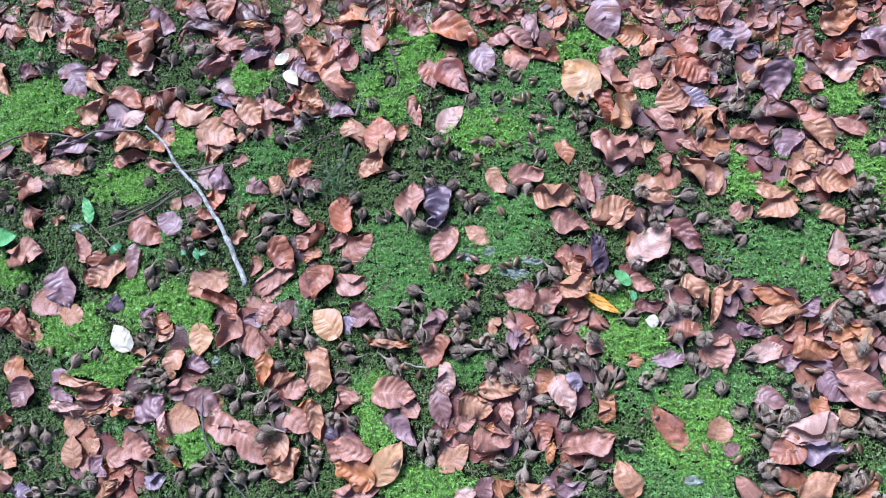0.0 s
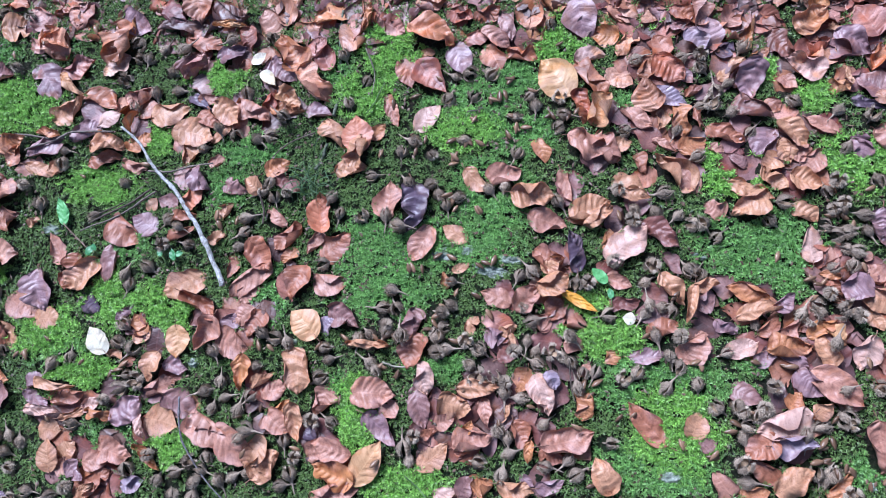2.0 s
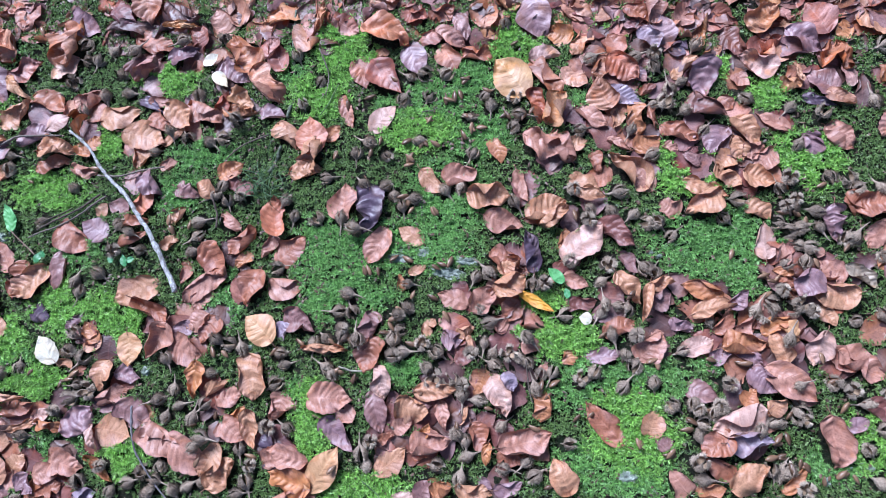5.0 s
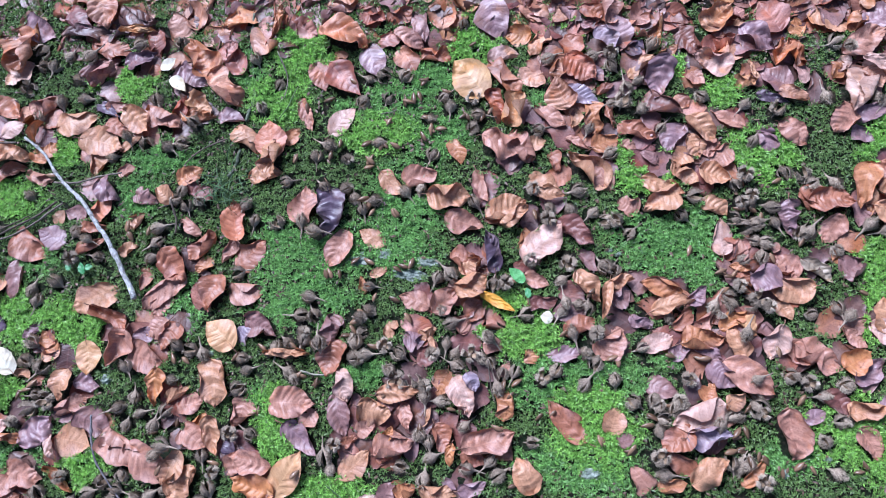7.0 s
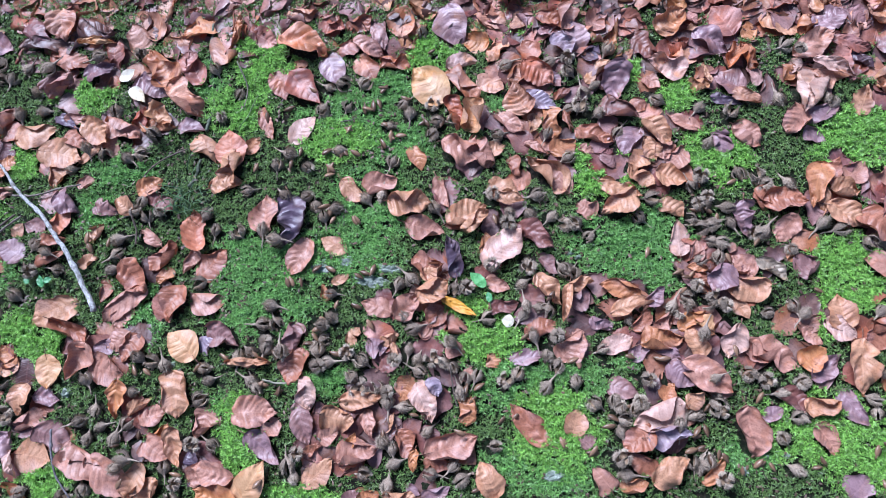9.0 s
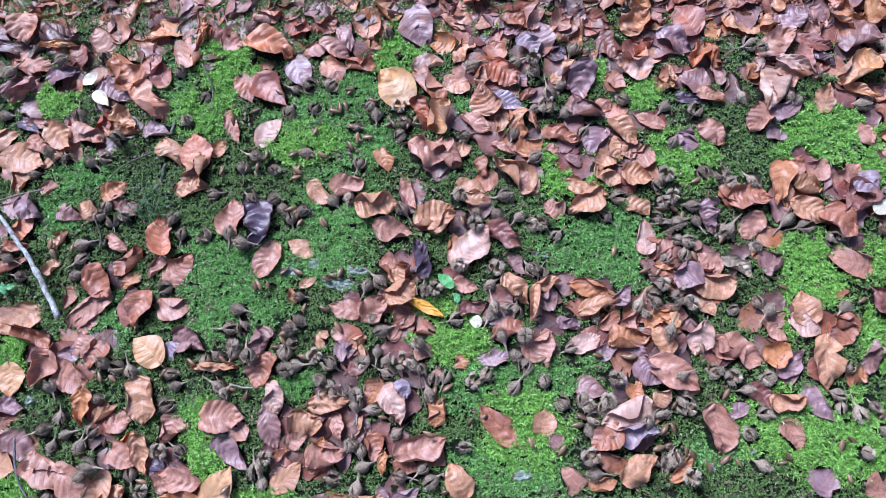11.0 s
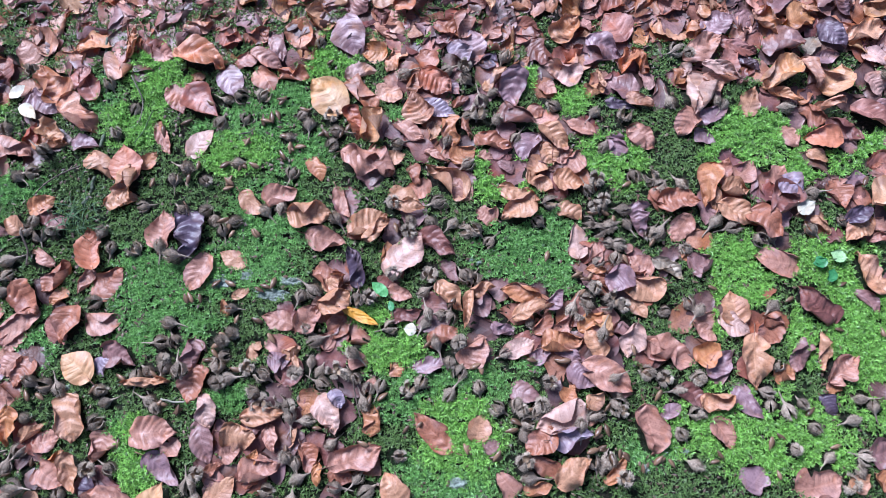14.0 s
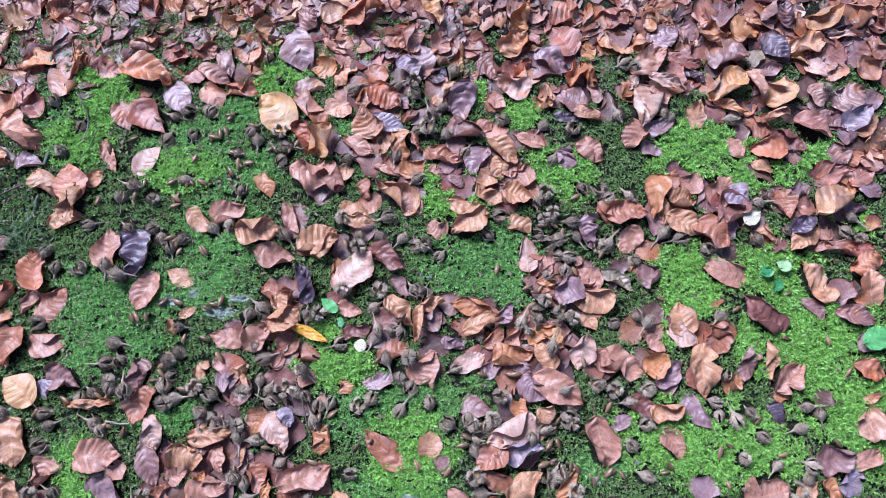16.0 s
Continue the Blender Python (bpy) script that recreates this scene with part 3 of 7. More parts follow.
drift(0.3815, 0.2265, 0.0045, 36, 0.0303, 0.0143, "r", 1, 0.7)
leaf(0.3685, 0.1835, 0.0045, -76, 0.0491, 0.0309, "o", 2, 0.7)
leaf(0.3885, 0.1855, 0.0045, -78, 0.0358, 0.0131, "r", 2, 0.7)
leaf(0.3830, 0.1485, 0.0045, 27, 0.0403, 0.0309, "o", 1, 0.7)
drift(0.4545, 0.2430, 0.0090, -108, 0.0667, 0.0396, "m", 1)
leaf(0.4255, 0.1635, 0.0045, -20, 0.0577, 0.0264, "r", 2, 0.7)
leaf(0.4140, 0.1435, 0.0045, -27, 0.0261, 0.0147, "k", 1, 0.7)
drift(0.4595, 0.1975, 0.0090, -22, 0.0585, 0.0338, "q", 1)
drift(0.4870, 0.2070, 0.0045, -42, 0.0255, 0.0226, "o", 1, 0.7)
leaf(0.4680, 0.1565, 0.0045, -125, 0.0479, 0.0333, "m", 1, 0.7)
leaf(0.4815, 0.1230, 0.0045, -136, 0.0367, 0.0301, "t", 1, 0.7)
leaf(0.5000, 0.1415, 0.0045, -74, 0.0386, 0.0276, "t", 1, 0.7)
leaf(0.5195, 0.1395, 0.0045, -150, 0.0356, 0.0271, "k", 1, 0.7)
leaf(0.5350, 0.1260, 0.0045, -133, 0.0405, 0.0309, "k", 1, 0.7)
leaf(0.5115, 0.1655, 0.0090, -42, 0.0555, 0.0310, "t", 1)
leaf(0.5460, 0.1800, 0.0045, 150, 0.0513, 0.0216, "k", 1, 0.7)
leaf(0.4400, 0.1260, 0.0045, 144, 0.0288, 0.0151, "p", 1, 0.7)
leaf(0.5965, 0.1510, 0.0045, -98, 0.0385, 0.0314, "m", 1, 0.7)
leaf(0.6335, 0.1615, 0.0045, -43, 0.0480, 0.0318, "k", 1, 0.7)
leaf(0.2850, 0.1445, 0.0045, 21, 0.0386, 0.0230, "t", 1, 0.7)
leaf(0.3440, 0.1480, 0.0045, -23, 0.0437, 0.0138, "k", 2, 0.7)
leaf(0.3160, 0.1210, 0.0045, -67, 0.0323, 0.0200, "r", 2, 0.7)
leaf(0.3755, 0.0985, 0.0045, 126, 0.0456, 0.0302, "k", 0)
leaf(0.3590, 0.1105, 0.0090, 140, 0.0715, 0.0379, "t", 1)
leaf(-0.5710, 0.0855, 0.0045, -7, 0.0598, 0.0223, "t", 1, 0.7)
leaf(-0.5735, 0.0050, 0.0045, 43, 0.0217, 0.0148, "t", 1, 0.7)
leaf(-0.5300, -0.0355, 0.0045, 120, 0.0551, 0.0284, "k", 1, 0.7)
leaf(-0.5030, -0.0680, 0.0045, -100, 0.0582, 0.0303, "r", 1, 0.7)
leaf(-0.4415, -0.0550, 0.0045, -95, 0.0617, 0.0275, "p", 1, 0.7)
leaf(-0.4780, -0.0745, 0.0090, -136, 0.0682, 0.0394, "t", 1)
leaf(-0.5530, -0.1235, 0.0045, -40, 0.0444, 0.0363, "k", 0)
leaf(-0.5235, -0.1390, 0.0045, 8, 0.0460, 0.0363, "t", 0)
leaf(-0.5435, -0.0985, 0.0090, -69, 0.0691, 0.0462, "m", 1)
leaf(-0.4240, -0.0110, 0.0045, -36, 0.0653, 0.0421, "r", 1, 0.7)
leaf(-0.3920, 0.0070, 0.0045, 152, 0.0455, 0.0382, "m", 0)
leaf(-0.3850, 0.0360, 0.0045, 63, 0.0237, 0.0220, "t", 0)
leaf(-0.3600, 0.0415, 0.0045, 161, 0.0359, 0.0249, "p", 1, 0.7)
leaf(-0.3215, 0.0450, 0.0045, 44, 0.0397, 0.0276, "v", 1, 0.7)
leaf(-0.3150, 0.0725, 0.0090, -44, 0.0442, 0.0326, "m", 1)
leaf(-0.3310, 0.0215, 0.0045, 7, 0.0406, 0.0186, "r", 2, 0.7)
leaf(-0.3340, -0.0040, 0.0045, 29, 0.0484, 0.0196, "r", 1, 0.7)
leaf(-0.2785, -0.0080, 0.0045, 38, 0.0310, 0.0178, "t", 2, 0.7)
leaf(-0.2705, 0.0315, 0.0045, 42, 0.0330, 0.0207, "t", 1, 0.7)
leaf(-0.2580, 0.0655, 0.0045, -17, 0.0399, 0.0247, "p", 2, 0.7)
leaf(-0.2310, 0.0705, 0.0090, 139, 0.0338, 0.0253, "t", 1)
leaf(-0.1830, 0.0760, 0.0045, -29, 0.0437, 0.0262, "q", 2, 0.7)
leaf(-0.1960, 0.0240, 0.0045, 143, 0.0424, 0.0174, "k", 1, 0.7)
leaf(-0.1320, 0.0305, 0.0090, 102, 0.0617, 0.0331, "v", 1)
leaf(-0.1765, -0.0020, 0.0045, -131, 0.0533, 0.0269, "r", 2, 0.7)
leaf(-0.1710, -0.0305, 0.0045, -136, 0.0322, 0.0195, "o", 1, 0.7)
leaf(-0.1345, -0.0105, 0.0045, -117, 0.0393, 0.0189, "k", 1, 0.7)
leaf(-0.4565, -0.1155, 0.0045, -37, 0.0333, 0.0284, "s", 1, 0.7)
leaf(-0.4030, -0.1225, 0.0045, -136, 0.0382, 0.0172, "m", 2, 0.7)
leaf(-0.3205, -0.0810, 0.0045, -153, 0.0702, 0.0464, "t", 1, 0.7)
leaf(-0.2865, -0.1055, 0.0090, -34, 0.0703, 0.0238, "r", 2)
leaf(-0.2510, -0.0515, 0.0045, -97, 0.0352, 0.0193, "r", 1, 0.7)
leaf(-0.2240, -0.0705, 0.0045, -144, 0.0782, 0.0282, "k", 1, 0.7)
leaf(-0.2100, -0.0315, 0.0090, -52, 0.0581, 0.0353, "r", 2)
leaf(-0.2240, -0.0865, 0.0045, -116, 0.0389, 0.0280, "k", 1, 0.7)
leaf(-0.2265, -0.1185, 0.0045, -139, 0.0406, 0.0276, "k", 1, 0.7)
leaf(-0.1525, -0.0675, 0.0090, -107, 0.0543, 0.0394, "r", 1)
leaf(-0.1060, -0.0700, 0.0045, 2, 0.0509, 0.0320, "k", 1, 0.7)
leaf(-0.2435, -0.1310, 0.0045, -125, 0.0312, 0.0256, "m", 1, 0.7)
leaf(-0.2740, -0.1480, 0.0090, -115, 0.0560, 0.0365, "k", 1)
leaf(-0.2040, -0.1310, 0.0045, -119, 0.0437, 0.0305, "r", 2, 0.7)
leaf(-0.1350, -0.1235, 0.0090, 140, 0.0550, 0.0424, "y", 0)
leaf(-0.4365, -0.1660, 0.0090, 132, 0.0488, 0.0323, "c", 0)
leaf(-0.3775, -0.1395, 0.0045, 128, 0.0363, 0.0221, "o", 1, 0.7)
leaf(-0.0330, 0.0555, 0.0045, 86, 0.0563, 0.0420, "k", 1, 0.7)
leaf(0.0190, -0.0060, 0.0045, -117, 0.0597, 0.0341, "k", 1, 0.7)
leaf(0.0035, 0.0455, 0.0090, -92, 0.0753, 0.0401, "s", 2)
leaf(0.0645, 0.0110, 0.0045, 150, 0.0427, 0.0258, "t", 0)
leaf(0.0905, 0.0855, 0.0045, -40, 0.0512, 0.0289, "t", 1, 0.7)
leaf(0.1270, 0.0985, 0.0045, 20, 0.0520, 0.0326, "k", 2, 0.7)
leaf(0.1905, 0.0320, 0.0045, -15, 0.0581, 0.0356, "k", 1, 0.7)
leaf(0.1690, 0.0655, 0.0090, -3, 0.0616, 0.0386, "t", 2)
leaf(0.2125, 0.0830, 0.0045, -69, 0.0500, 0.0177, "k", 1, 0.7)
leaf(0.2475, 0.0535, 0.0045, 25, 0.0621, 0.0385, "t", 1, 0.7)
leaf(0.2595, 0.0425, 0.0090, 34, 0.0473, 0.0199, "t", 2)
leaf(-0.1035, -0.0120, 0.0045, 46, 0.0562, 0.0394, "r", 1, 0.7)
leaf(0.0770, -0.0365, 0.0045, 28, 0.0289, 0.0136, "t", 1, 0.7)
leaf(0.0555, -0.0540, 0.0045, 106, 0.0265, 0.0153, "o", 1, 0.7)
leaf(0.1260, -0.0745, 0.0045, 163, 0.0466, 0.0285, "k", 1, 0.7)
leaf(0.1665, -0.0730, 0.0090, 46, 0.0472, 0.0334, "k", 1)
leaf(0.1910, -0.0185, 0.0045, 153, 0.0498, 0.0330, "r", 2, 0.7)
leaf(0.2010, -0.0255, 0.0090, 30, 0.0366, 0.0278, "t", 2)
leaf(0.2050, -0.0845, 0.0045, -117, 0.0417, 0.0306, "r", 1, 0.7)
leaf(0.1905, -0.1060, 0.0045, 144, 0.0250, 0.0221, "k", 1, 0.7)
leaf(0.2040, -0.0560, 0.0135, 31, 0.0494, 0.0335, "t", 2)
leaf(0.2285, -0.0060, 0.0090, 103, 0.0609, 0.0231, "s", 2)
leaf(0.2365, -0.0745, 0.0135, -28, 0.0564, 0.0146, "z", 1)
leaf(-0.0810, -0.1135, 0.0090, -30, 0.0536, 0.0351, "p", 1)
leaf(-0.1050, -0.1240, 0.0045, 60, 0.0295, 0.0216, "b", 1, 0.7)
leaf(0.0155, -0.1160, 0.0045, -97, 0.0448, 0.0333, "p", 2, 0.7)
leaf(0.0960, -0.1140, 0.0045, 60, 0.0295, 0.0185, "t", 2, 0.7)
leaf(0.1450, -0.1170, 0.0045, 29, 0.0266, 0.0179, "t", 2, 0.7)
leaf(0.1270, -0.1310, 0.0045, -11, 0.0324, 0.0267, "m", 1, 0.7)
leaf(0.2975, 0.0905, 0.0045, -20, 0.0463, 0.0269, "t", 1, 0.7)
leaf(0.3035, 0.0730, 0.0090, -13, 0.0489, 0.0194, "t", 1)
leaf(0.4105, 0.0585, 0.0045, 151, 0.0327, 0.0288, "k", 2, 0.7)
leaf(0.4550, 0.0830, 0.0045, -22, 0.0618, 0.0260, "t", 2, 0.7)
leaf(0.4585, 0.0600, 0.0090, -146, 0.0603, 0.0343, "t", 1)
leaf(0.4845, 0.1015, 0.0045, -41, 0.0436, 0.0260, "t", 1, 0.7)
leaf(0.5245, 0.0580, 0.0045, -37, 0.0386, 0.0282, "t", 1, 0.7)
leaf(0.5235, 0.0970, 0.0090, -20, 0.0439, 0.0354, "t", 1)
leaf(0.5315, 0.0155, 0.0045, 91, 0.0520, 0.0301, "w", 1, 0.7)
leaf(0.5560, -0.0025, 0.0045, 90, 0.0350, 0.0161, "k", 0)
leaf(0.5525, -0.0245, 0.0045, 174, 0.0288, 0.0121, "o", 1, 0.7)
leaf(0.5990, 0.0025, 0.0045, 166, 0.0131, 0.0146, "k", 0)
leaf(0.6170, 0.0410, 0.0090, -85, 0.0511, 0.0308, "m", 2)
leaf(0.6140, -0.0200, 0.0045, 133, 0.0405, 0.0311, "k", 1, 0.7)
leaf(0.6435, 0.0660, 0.0045, -77, 0.0327, 0.0220, "r", 1, 0.7)
leaf(0.5570, -0.0405, 0.0045, -53, 0.0280, 0.0162, "r", 2, 0.7)
leaf(0.6045, -0.0800, 0.0045, -52, 0.0324, 0.0212, "t", 1, 0.7)
leaf(0.6130, -0.0550, 0.0090, -174, 0.0597, 0.0352, "t", 1)
leaf(0.5825, -0.0420, 0.0135, -130, 0.0474, 0.0371, "m", 1)
leaf(0.2745, 0.0115, 0.0045, 77, 0.0337, 0.0193, "o", 1, 0.7)
leaf(0.2970, 0.0050, 0.0090, 44, 0.0735, 0.0436, "w", 1)
leaf(0.3425, 0.0235, 0.0090, -35, 0.0609, 0.0320, "q", 1)
leaf(0.3575, -0.0175, 0.0045, -45, 0.0375, 0.0214, "p", 1, 0.7)
leaf(0.3570, -0.0515, 0.0090, -51, 0.0535, 0.0270, "t", 2)
leaf(0.3980, -0.0680, 0.0045, 23, 0.0323, 0.0285, "p", 1, 0.7)
leaf(0.3985, -0.0460, 0.0090, 10, 0.0376, 0.0198, "t", 1)
leaf(0.3785, -0.0710, 0.0135, -102, 0.0563, 0.0148, "t", 3)
leaf(0.2885, -0.0450, 0.0045, -23, 0.0380, 0.0218, "k", 1, 0.7)
leaf(0.2960, -0.0745, 0.0045, 13, 0.0435, 0.0220, "q", 1, 0.7)
leaf(0.3010, -0.0945, 0.0090, 169, 0.0173, 0.0173, "c", 0)
leaf(0.4225, -0.0995, 0.0045, -32, 0.0338, 0.0203, "m", 2, 0.7)
leaf(0.4490, -0.0530, 0.0090, 167, 0.0566, 0.0248, "o", 1)
leaf(0.4650, -0.0760, 0.0090, 14, 0.0612, 0.0227, "t", 1)
leaf(0.4965, -0.0655, 0.0135, 45, 0.0345, 0.0193, "m", 1)
leaf(0.3435, -0.1040, 0.0045, 27, 0.0465, 0.0261, "r", 1, 0.7)
leaf(0.4780, -0.0955, 0.0045, 39, 0.0384, 0.0174, "r", 1, 0.7)
leaf(0.5055, -0.0975, 0.0045, 54, 0.0380, 0.0215, "k", 1, 0.7)
leaf(0.5395, -0.0925, 0.0045, 33, 0.0444, 0.0215, "u", 1, 0.7)
leaf(0.5545, -0.0950, 0.0045, 139, 0.0323, 0.0225, "y", 2, 0.7)
leaf(0.3925, -0.1100, 0.0045, 13, 0.0185, 0.0110, "k", 1, 0.7)
leaf(-0.3155, -0.1605, 0.0090, -81, 0.0483, 0.0336, "y", 0)
leaf(-0.2360, -0.1575, 0.0045, -16, 0.0507, 0.0408, "k", 1, 0.7)
leaf(-0.3710, -0.1545, 0.0045, 44, 0.0322, 0.0218, "t", 1, 0.7)
leaf(-0.3465, -0.1975, 0.0090, -102, 0.0445, 0.0336, "t", 1)
leaf(-0.4085, -0.1840, 0.0045, -20, 0.0305, 0.0155, "t", 1, 0.7)
leaf(-0.3855, -0.1925, 0.0045, 31, 0.0185, 0.0141, "r", 1, 0.7)
leaf(-0.3140, -0.1930, 0.0045, -9, 0.0387, 0.0254, "m", 1, 0.7)
leaf(-0.2165, -0.1965, 0.0090, -91, 0.0520, 0.0268, "u", 1)
leaf(-0.1895, -0.2025, 0.0045, 32, 0.0415, 0.0167, "t", 1, 0.7)
leaf(-0.1390, -0.1895, 0.0090, -79, 0.0659, 0.0363, "t", 1)
leaf(-0.1720, -0.2190, 0.0045, 13, 0.0458, 0.0278, "k", 1, 0.7)
leaf(-0.3350, -0.2230, 0.0045, 26, 0.0540, 0.0251, "k", 1, 0.7)
leaf(-0.5240, -0.2260, 0.0045, 42, 0.0315, 0.0228, "m", 1, 0.7)
leaf(-0.4690, -0.2460, 0.0045, 16, 0.0530, 0.0275, "r", 2, 0.7)
leaf(-0.4900, -0.2305, 0.0090, -5, 0.0659, 0.0170, "t", 2)
leaf(-0.5145, -0.2545, 0.0045, -28, 0.0470, 0.0195, "m", 1, 0.7)
leaf(-0.5030, -0.2690, 0.0090, -4, 0.0553, 0.0154, "w", 2)
leaf(-0.4355, -0.2555, 0.0045, 26, 0.0318, 0.0189, "w", 2, 0.7)
leaf(-0.4565, -0.2700, 0.0045, 25, 0.0455, 0.0128, "t", 2, 0.7)
leaf(-0.4170, -0.2675, 0.0090, -7, 0.0406, 0.0150, "o", 2)
leaf(-0.2995, -0.2430, 0.0045, -28, 0.0541, 0.0368, "p", 1, 0.7)
leaf(-0.3770, -0.2605, 0.0090, 41, 0.0563, 0.0381, "m", 1)
leaf(-0.3250, -0.2710, 0.0045, -9, 0.0516, 0.0446, "t", 0)
leaf(-0.3510, -0.2800, 0.0090, -66, 0.0370, 0.0121, "w", 2)
leaf(-0.4900, -0.2930, 0.0045, -3, 0.0361, 0.0321, "t", 0)
leaf(-0.4580, -0.3190, 0.0045, 56, 0.0306, 0.0281, "t", 1, 0.7)
leaf(-0.4580, -0.3415, 0.0045, -9, 0.0322, 0.0284, "k", 1, 0.7)
leaf(-0.4835, -0.3280, 0.0090, 102, 0.0476, 0.0314, "t", 0)
leaf(-0.4405, -0.3460, 0.0090, -44, 0.0367, 0.0258, "m", 1)
leaf(-0.4130, -0.3290, 0.0045, 9, 0.0429, 0.0290, "k", 1, 0.7)
leaf(-0.3865, -0.3145, 0.0090, -12, 0.0553, 0.0412, "k", 1)
leaf(-0.3365, -0.3190, 0.0045, -32, 0.0562, 0.0161, "o", 3)
leaf(-0.2575, -0.2815, 0.0045, -31, 0.0756, 0.0369, "k", 2, 0.7)
leaf(-0.2145, -0.2950, 0.0090, -35, 0.0844, 0.0466, "k", 1)
leaf(-0.1835, -0.3020, 0.0090, -114, 0.0489, 0.0331, "t", 1)
leaf(-0.2755, -0.2695, 0.0090, -119, 0.0280, 0.0191, "w", 1)
leaf(-0.1665, -0.3155, 0.0090, 45, 0.0525, 0.0338, "t", 2)
leaf(-0.1610, -0.2605, 0.0045, -34, 0.0435, 0.0355, "k", 2, 0.7)
leaf(-0.1540, -0.2400, 0.0045, 42, 0.0255, 0.0150, "u", 1, 0.7)
leaf(-0.1345, -0.2570, 0.0090, -75, 0.0548, 0.0234, "t", 1)
leaf(-0.1000, -0.2290, 0.0045, -113, 0.0437, 0.0354, "k", 1, 0.7)
leaf(-0.1020, -0.2895, 0.0045, 48, 0.0383, 0.0292, "k", 1, 0.7)
leaf(-0.0805, -0.2900, 0.0090, 168, 0.0597, 0.0307, "k", 1)
leaf(-0.0745, -0.3185, 0.0090, 161, 0.0617, 0.0376, "u", 1)
leaf(-0.3555, -0.3570, 0.0045, 14, 0.0339, 0.0235, "b", 1, 0.7)
leaf(-0.4065, -0.3545, 0.0045, 32, 0.0415, 0.0258, "r", 1, 0.7)
leaf(-0.4205, -0.3665, 0.0090, 26, 0.0318, 0.0126, "t", 1)
leaf(-0.1130, -0.2720, 0.0045, 119, 0.0218, 0.0184, "s", 1, 0.7)
leaf(-0.0425, -0.1505, 0.0090, 1, 0.0625, 0.0138, "t", 2)
leaf(0.0165, -0.1525, 0.0045, -108, 0.0523, 0.0369, "r", 1, 0.7)
leaf(0.0335, -0.2270, 0.0045, -74, 0.0594, 0.0300, "p", 1, 0.7)
leaf(0.0360, -0.1890, 0.0090, -74, 0.0463, 0.0285, "w", 1)
leaf(-0.0075, -0.2345, 0.0045, -126, 0.0303, 0.0264, "k", 1, 0.7)
leaf(-0.0315, -0.2120, 0.0090, 0, 0.0668, 0.0417, "k", 1)
leaf(-0.0170, -0.2585, 0.0045, -40, 0.0609, 0.0325, "m", 1, 0.7)
leaf(-0.0310, -0.3025, 0.0135, 59, 0.0704, 0.0386, "y", 0)
leaf(-0.0640, -0.3410, 0.0045, 11, 0.0561, 0.0225, "k", 1, 0.7)
leaf(0.0995, -0.2095, 0.0045, -28, 0.0422, 0.0221, "q", 1, 0.7)
leaf(0.1095, -0.1965, 0.0090, 7, 0.0588, 0.0266, "t", 1)
leaf(0.0680, -0.2420, 0.0045, 25, 0.0304, 0.0226, "k", 1, 0.7)
leaf(0.0780, -0.2235, 0.0090, -12, 0.0455, 0.0392, "t", 1)
leaf(0.1205, -0.2265, 0.0090, -76, 0.0383, 0.0198, "k", 1)
leaf(0.0940, -0.2790, 0.0045, -108, 0.0201, 0.0211, "v", 1, 0.7)
leaf(0.1040, -0.2595, 0.0090, 19, 0.0560, 0.0326, "k", 1)
leaf(0.0980, -0.2475, 0.0135, 62, 0.0228, 0.0133, "u", 1)
leaf(0.0555, -0.2890, 0.0045, 43, 0.0533, 0.0347, "t", 0)
leaf(0.0470, -0.2595, 0.0045, 19, 0.0292, 0.0151, "r", 1, 0.7)
leaf(0.1465, -0.2265, 0.0045, 63, 0.0299, 0.0112, "t", 1, 0.7)
leaf(0.1465, -0.1505, 0.0045, 24, 0.0337, 0.0208, "q", 1, 0.7)
leaf(0.1505, -0.1355, 0.0090, -74, 0.0275, 0.0116, "t", 1)
leaf(0.1665, -0.1825, 0.0045, -112, 0.0376, 0.0288, "o", 1, 0.7)
leaf(0.1925, -0.1985, 0.0090, -67, 0.0612, 0.0329, "w", 2)
leaf(0.2045, -0.1800, 0.0135, -65, 0.0280, 0.0194, "b", 1)
leaf(0.2320, -0.1330, 0.0045, -13, 0.0283, 0.0249, "k", 1, 0.7)
leaf(0.2475, -0.1630, 0.0045, 59, 0.0224, 0.0130, "k", 1, 0.7)
leaf(0.2465, -0.2095, 0.0045, -89, 0.0414, 0.0270, "o", 2, 0.7)
leaf(0.1695, -0.2515, 0.0045, -55, 0.0426, 0.0290, "r", 2, 0.7)
leaf(0.1790, -0.2720, 0.0090, -94, 0.0298, 0.0125, "u", 1)
leaf(0.2115, -0.2750, 0.0045, -12, 0.0422, 0.0251, "r", 1, 0.7)
leaf(0.2275, -0.2565, 0.0090, 18, 0.0724, 0.0369, "k", 1)
leaf(0.2735, -0.2950, 0.0090, 117, 0.0498, 0.0350, "t", 1)
leaf(0.2075, -0.3130, 0.0045, 19, 0.0392, 0.0198, "m", 1, 0.7)
leaf(0.1630, -0.3195, 0.0090, -9, 0.0493, 0.0265, "t", 1)
leaf(0.1220, -0.3190, 0.0045, 42, 0.0285, 0.0248, "o", 2, 0.7)
leaf(0.0985, -0.3210, 0.0045, 57, 0.0329, 0.0260, "p", 1, 0.7)
leaf(0.1770, -0.3100, 0.0045, -34, 0.0229, 0.0162, "m", 1, 0.7)
leaf(0.0740, -0.3320, 0.0045, 14, 0.0350, 0.0173, "w", 1, 0.7)
leaf(0.2795, -0.1455, 0.0045, -62, 0.0251, 0.0226, "o", 1, 0.7)
leaf(0.3260, -0.1415, 0.0045, 9, 0.0493, 0.0228, "m", 1, 0.7)
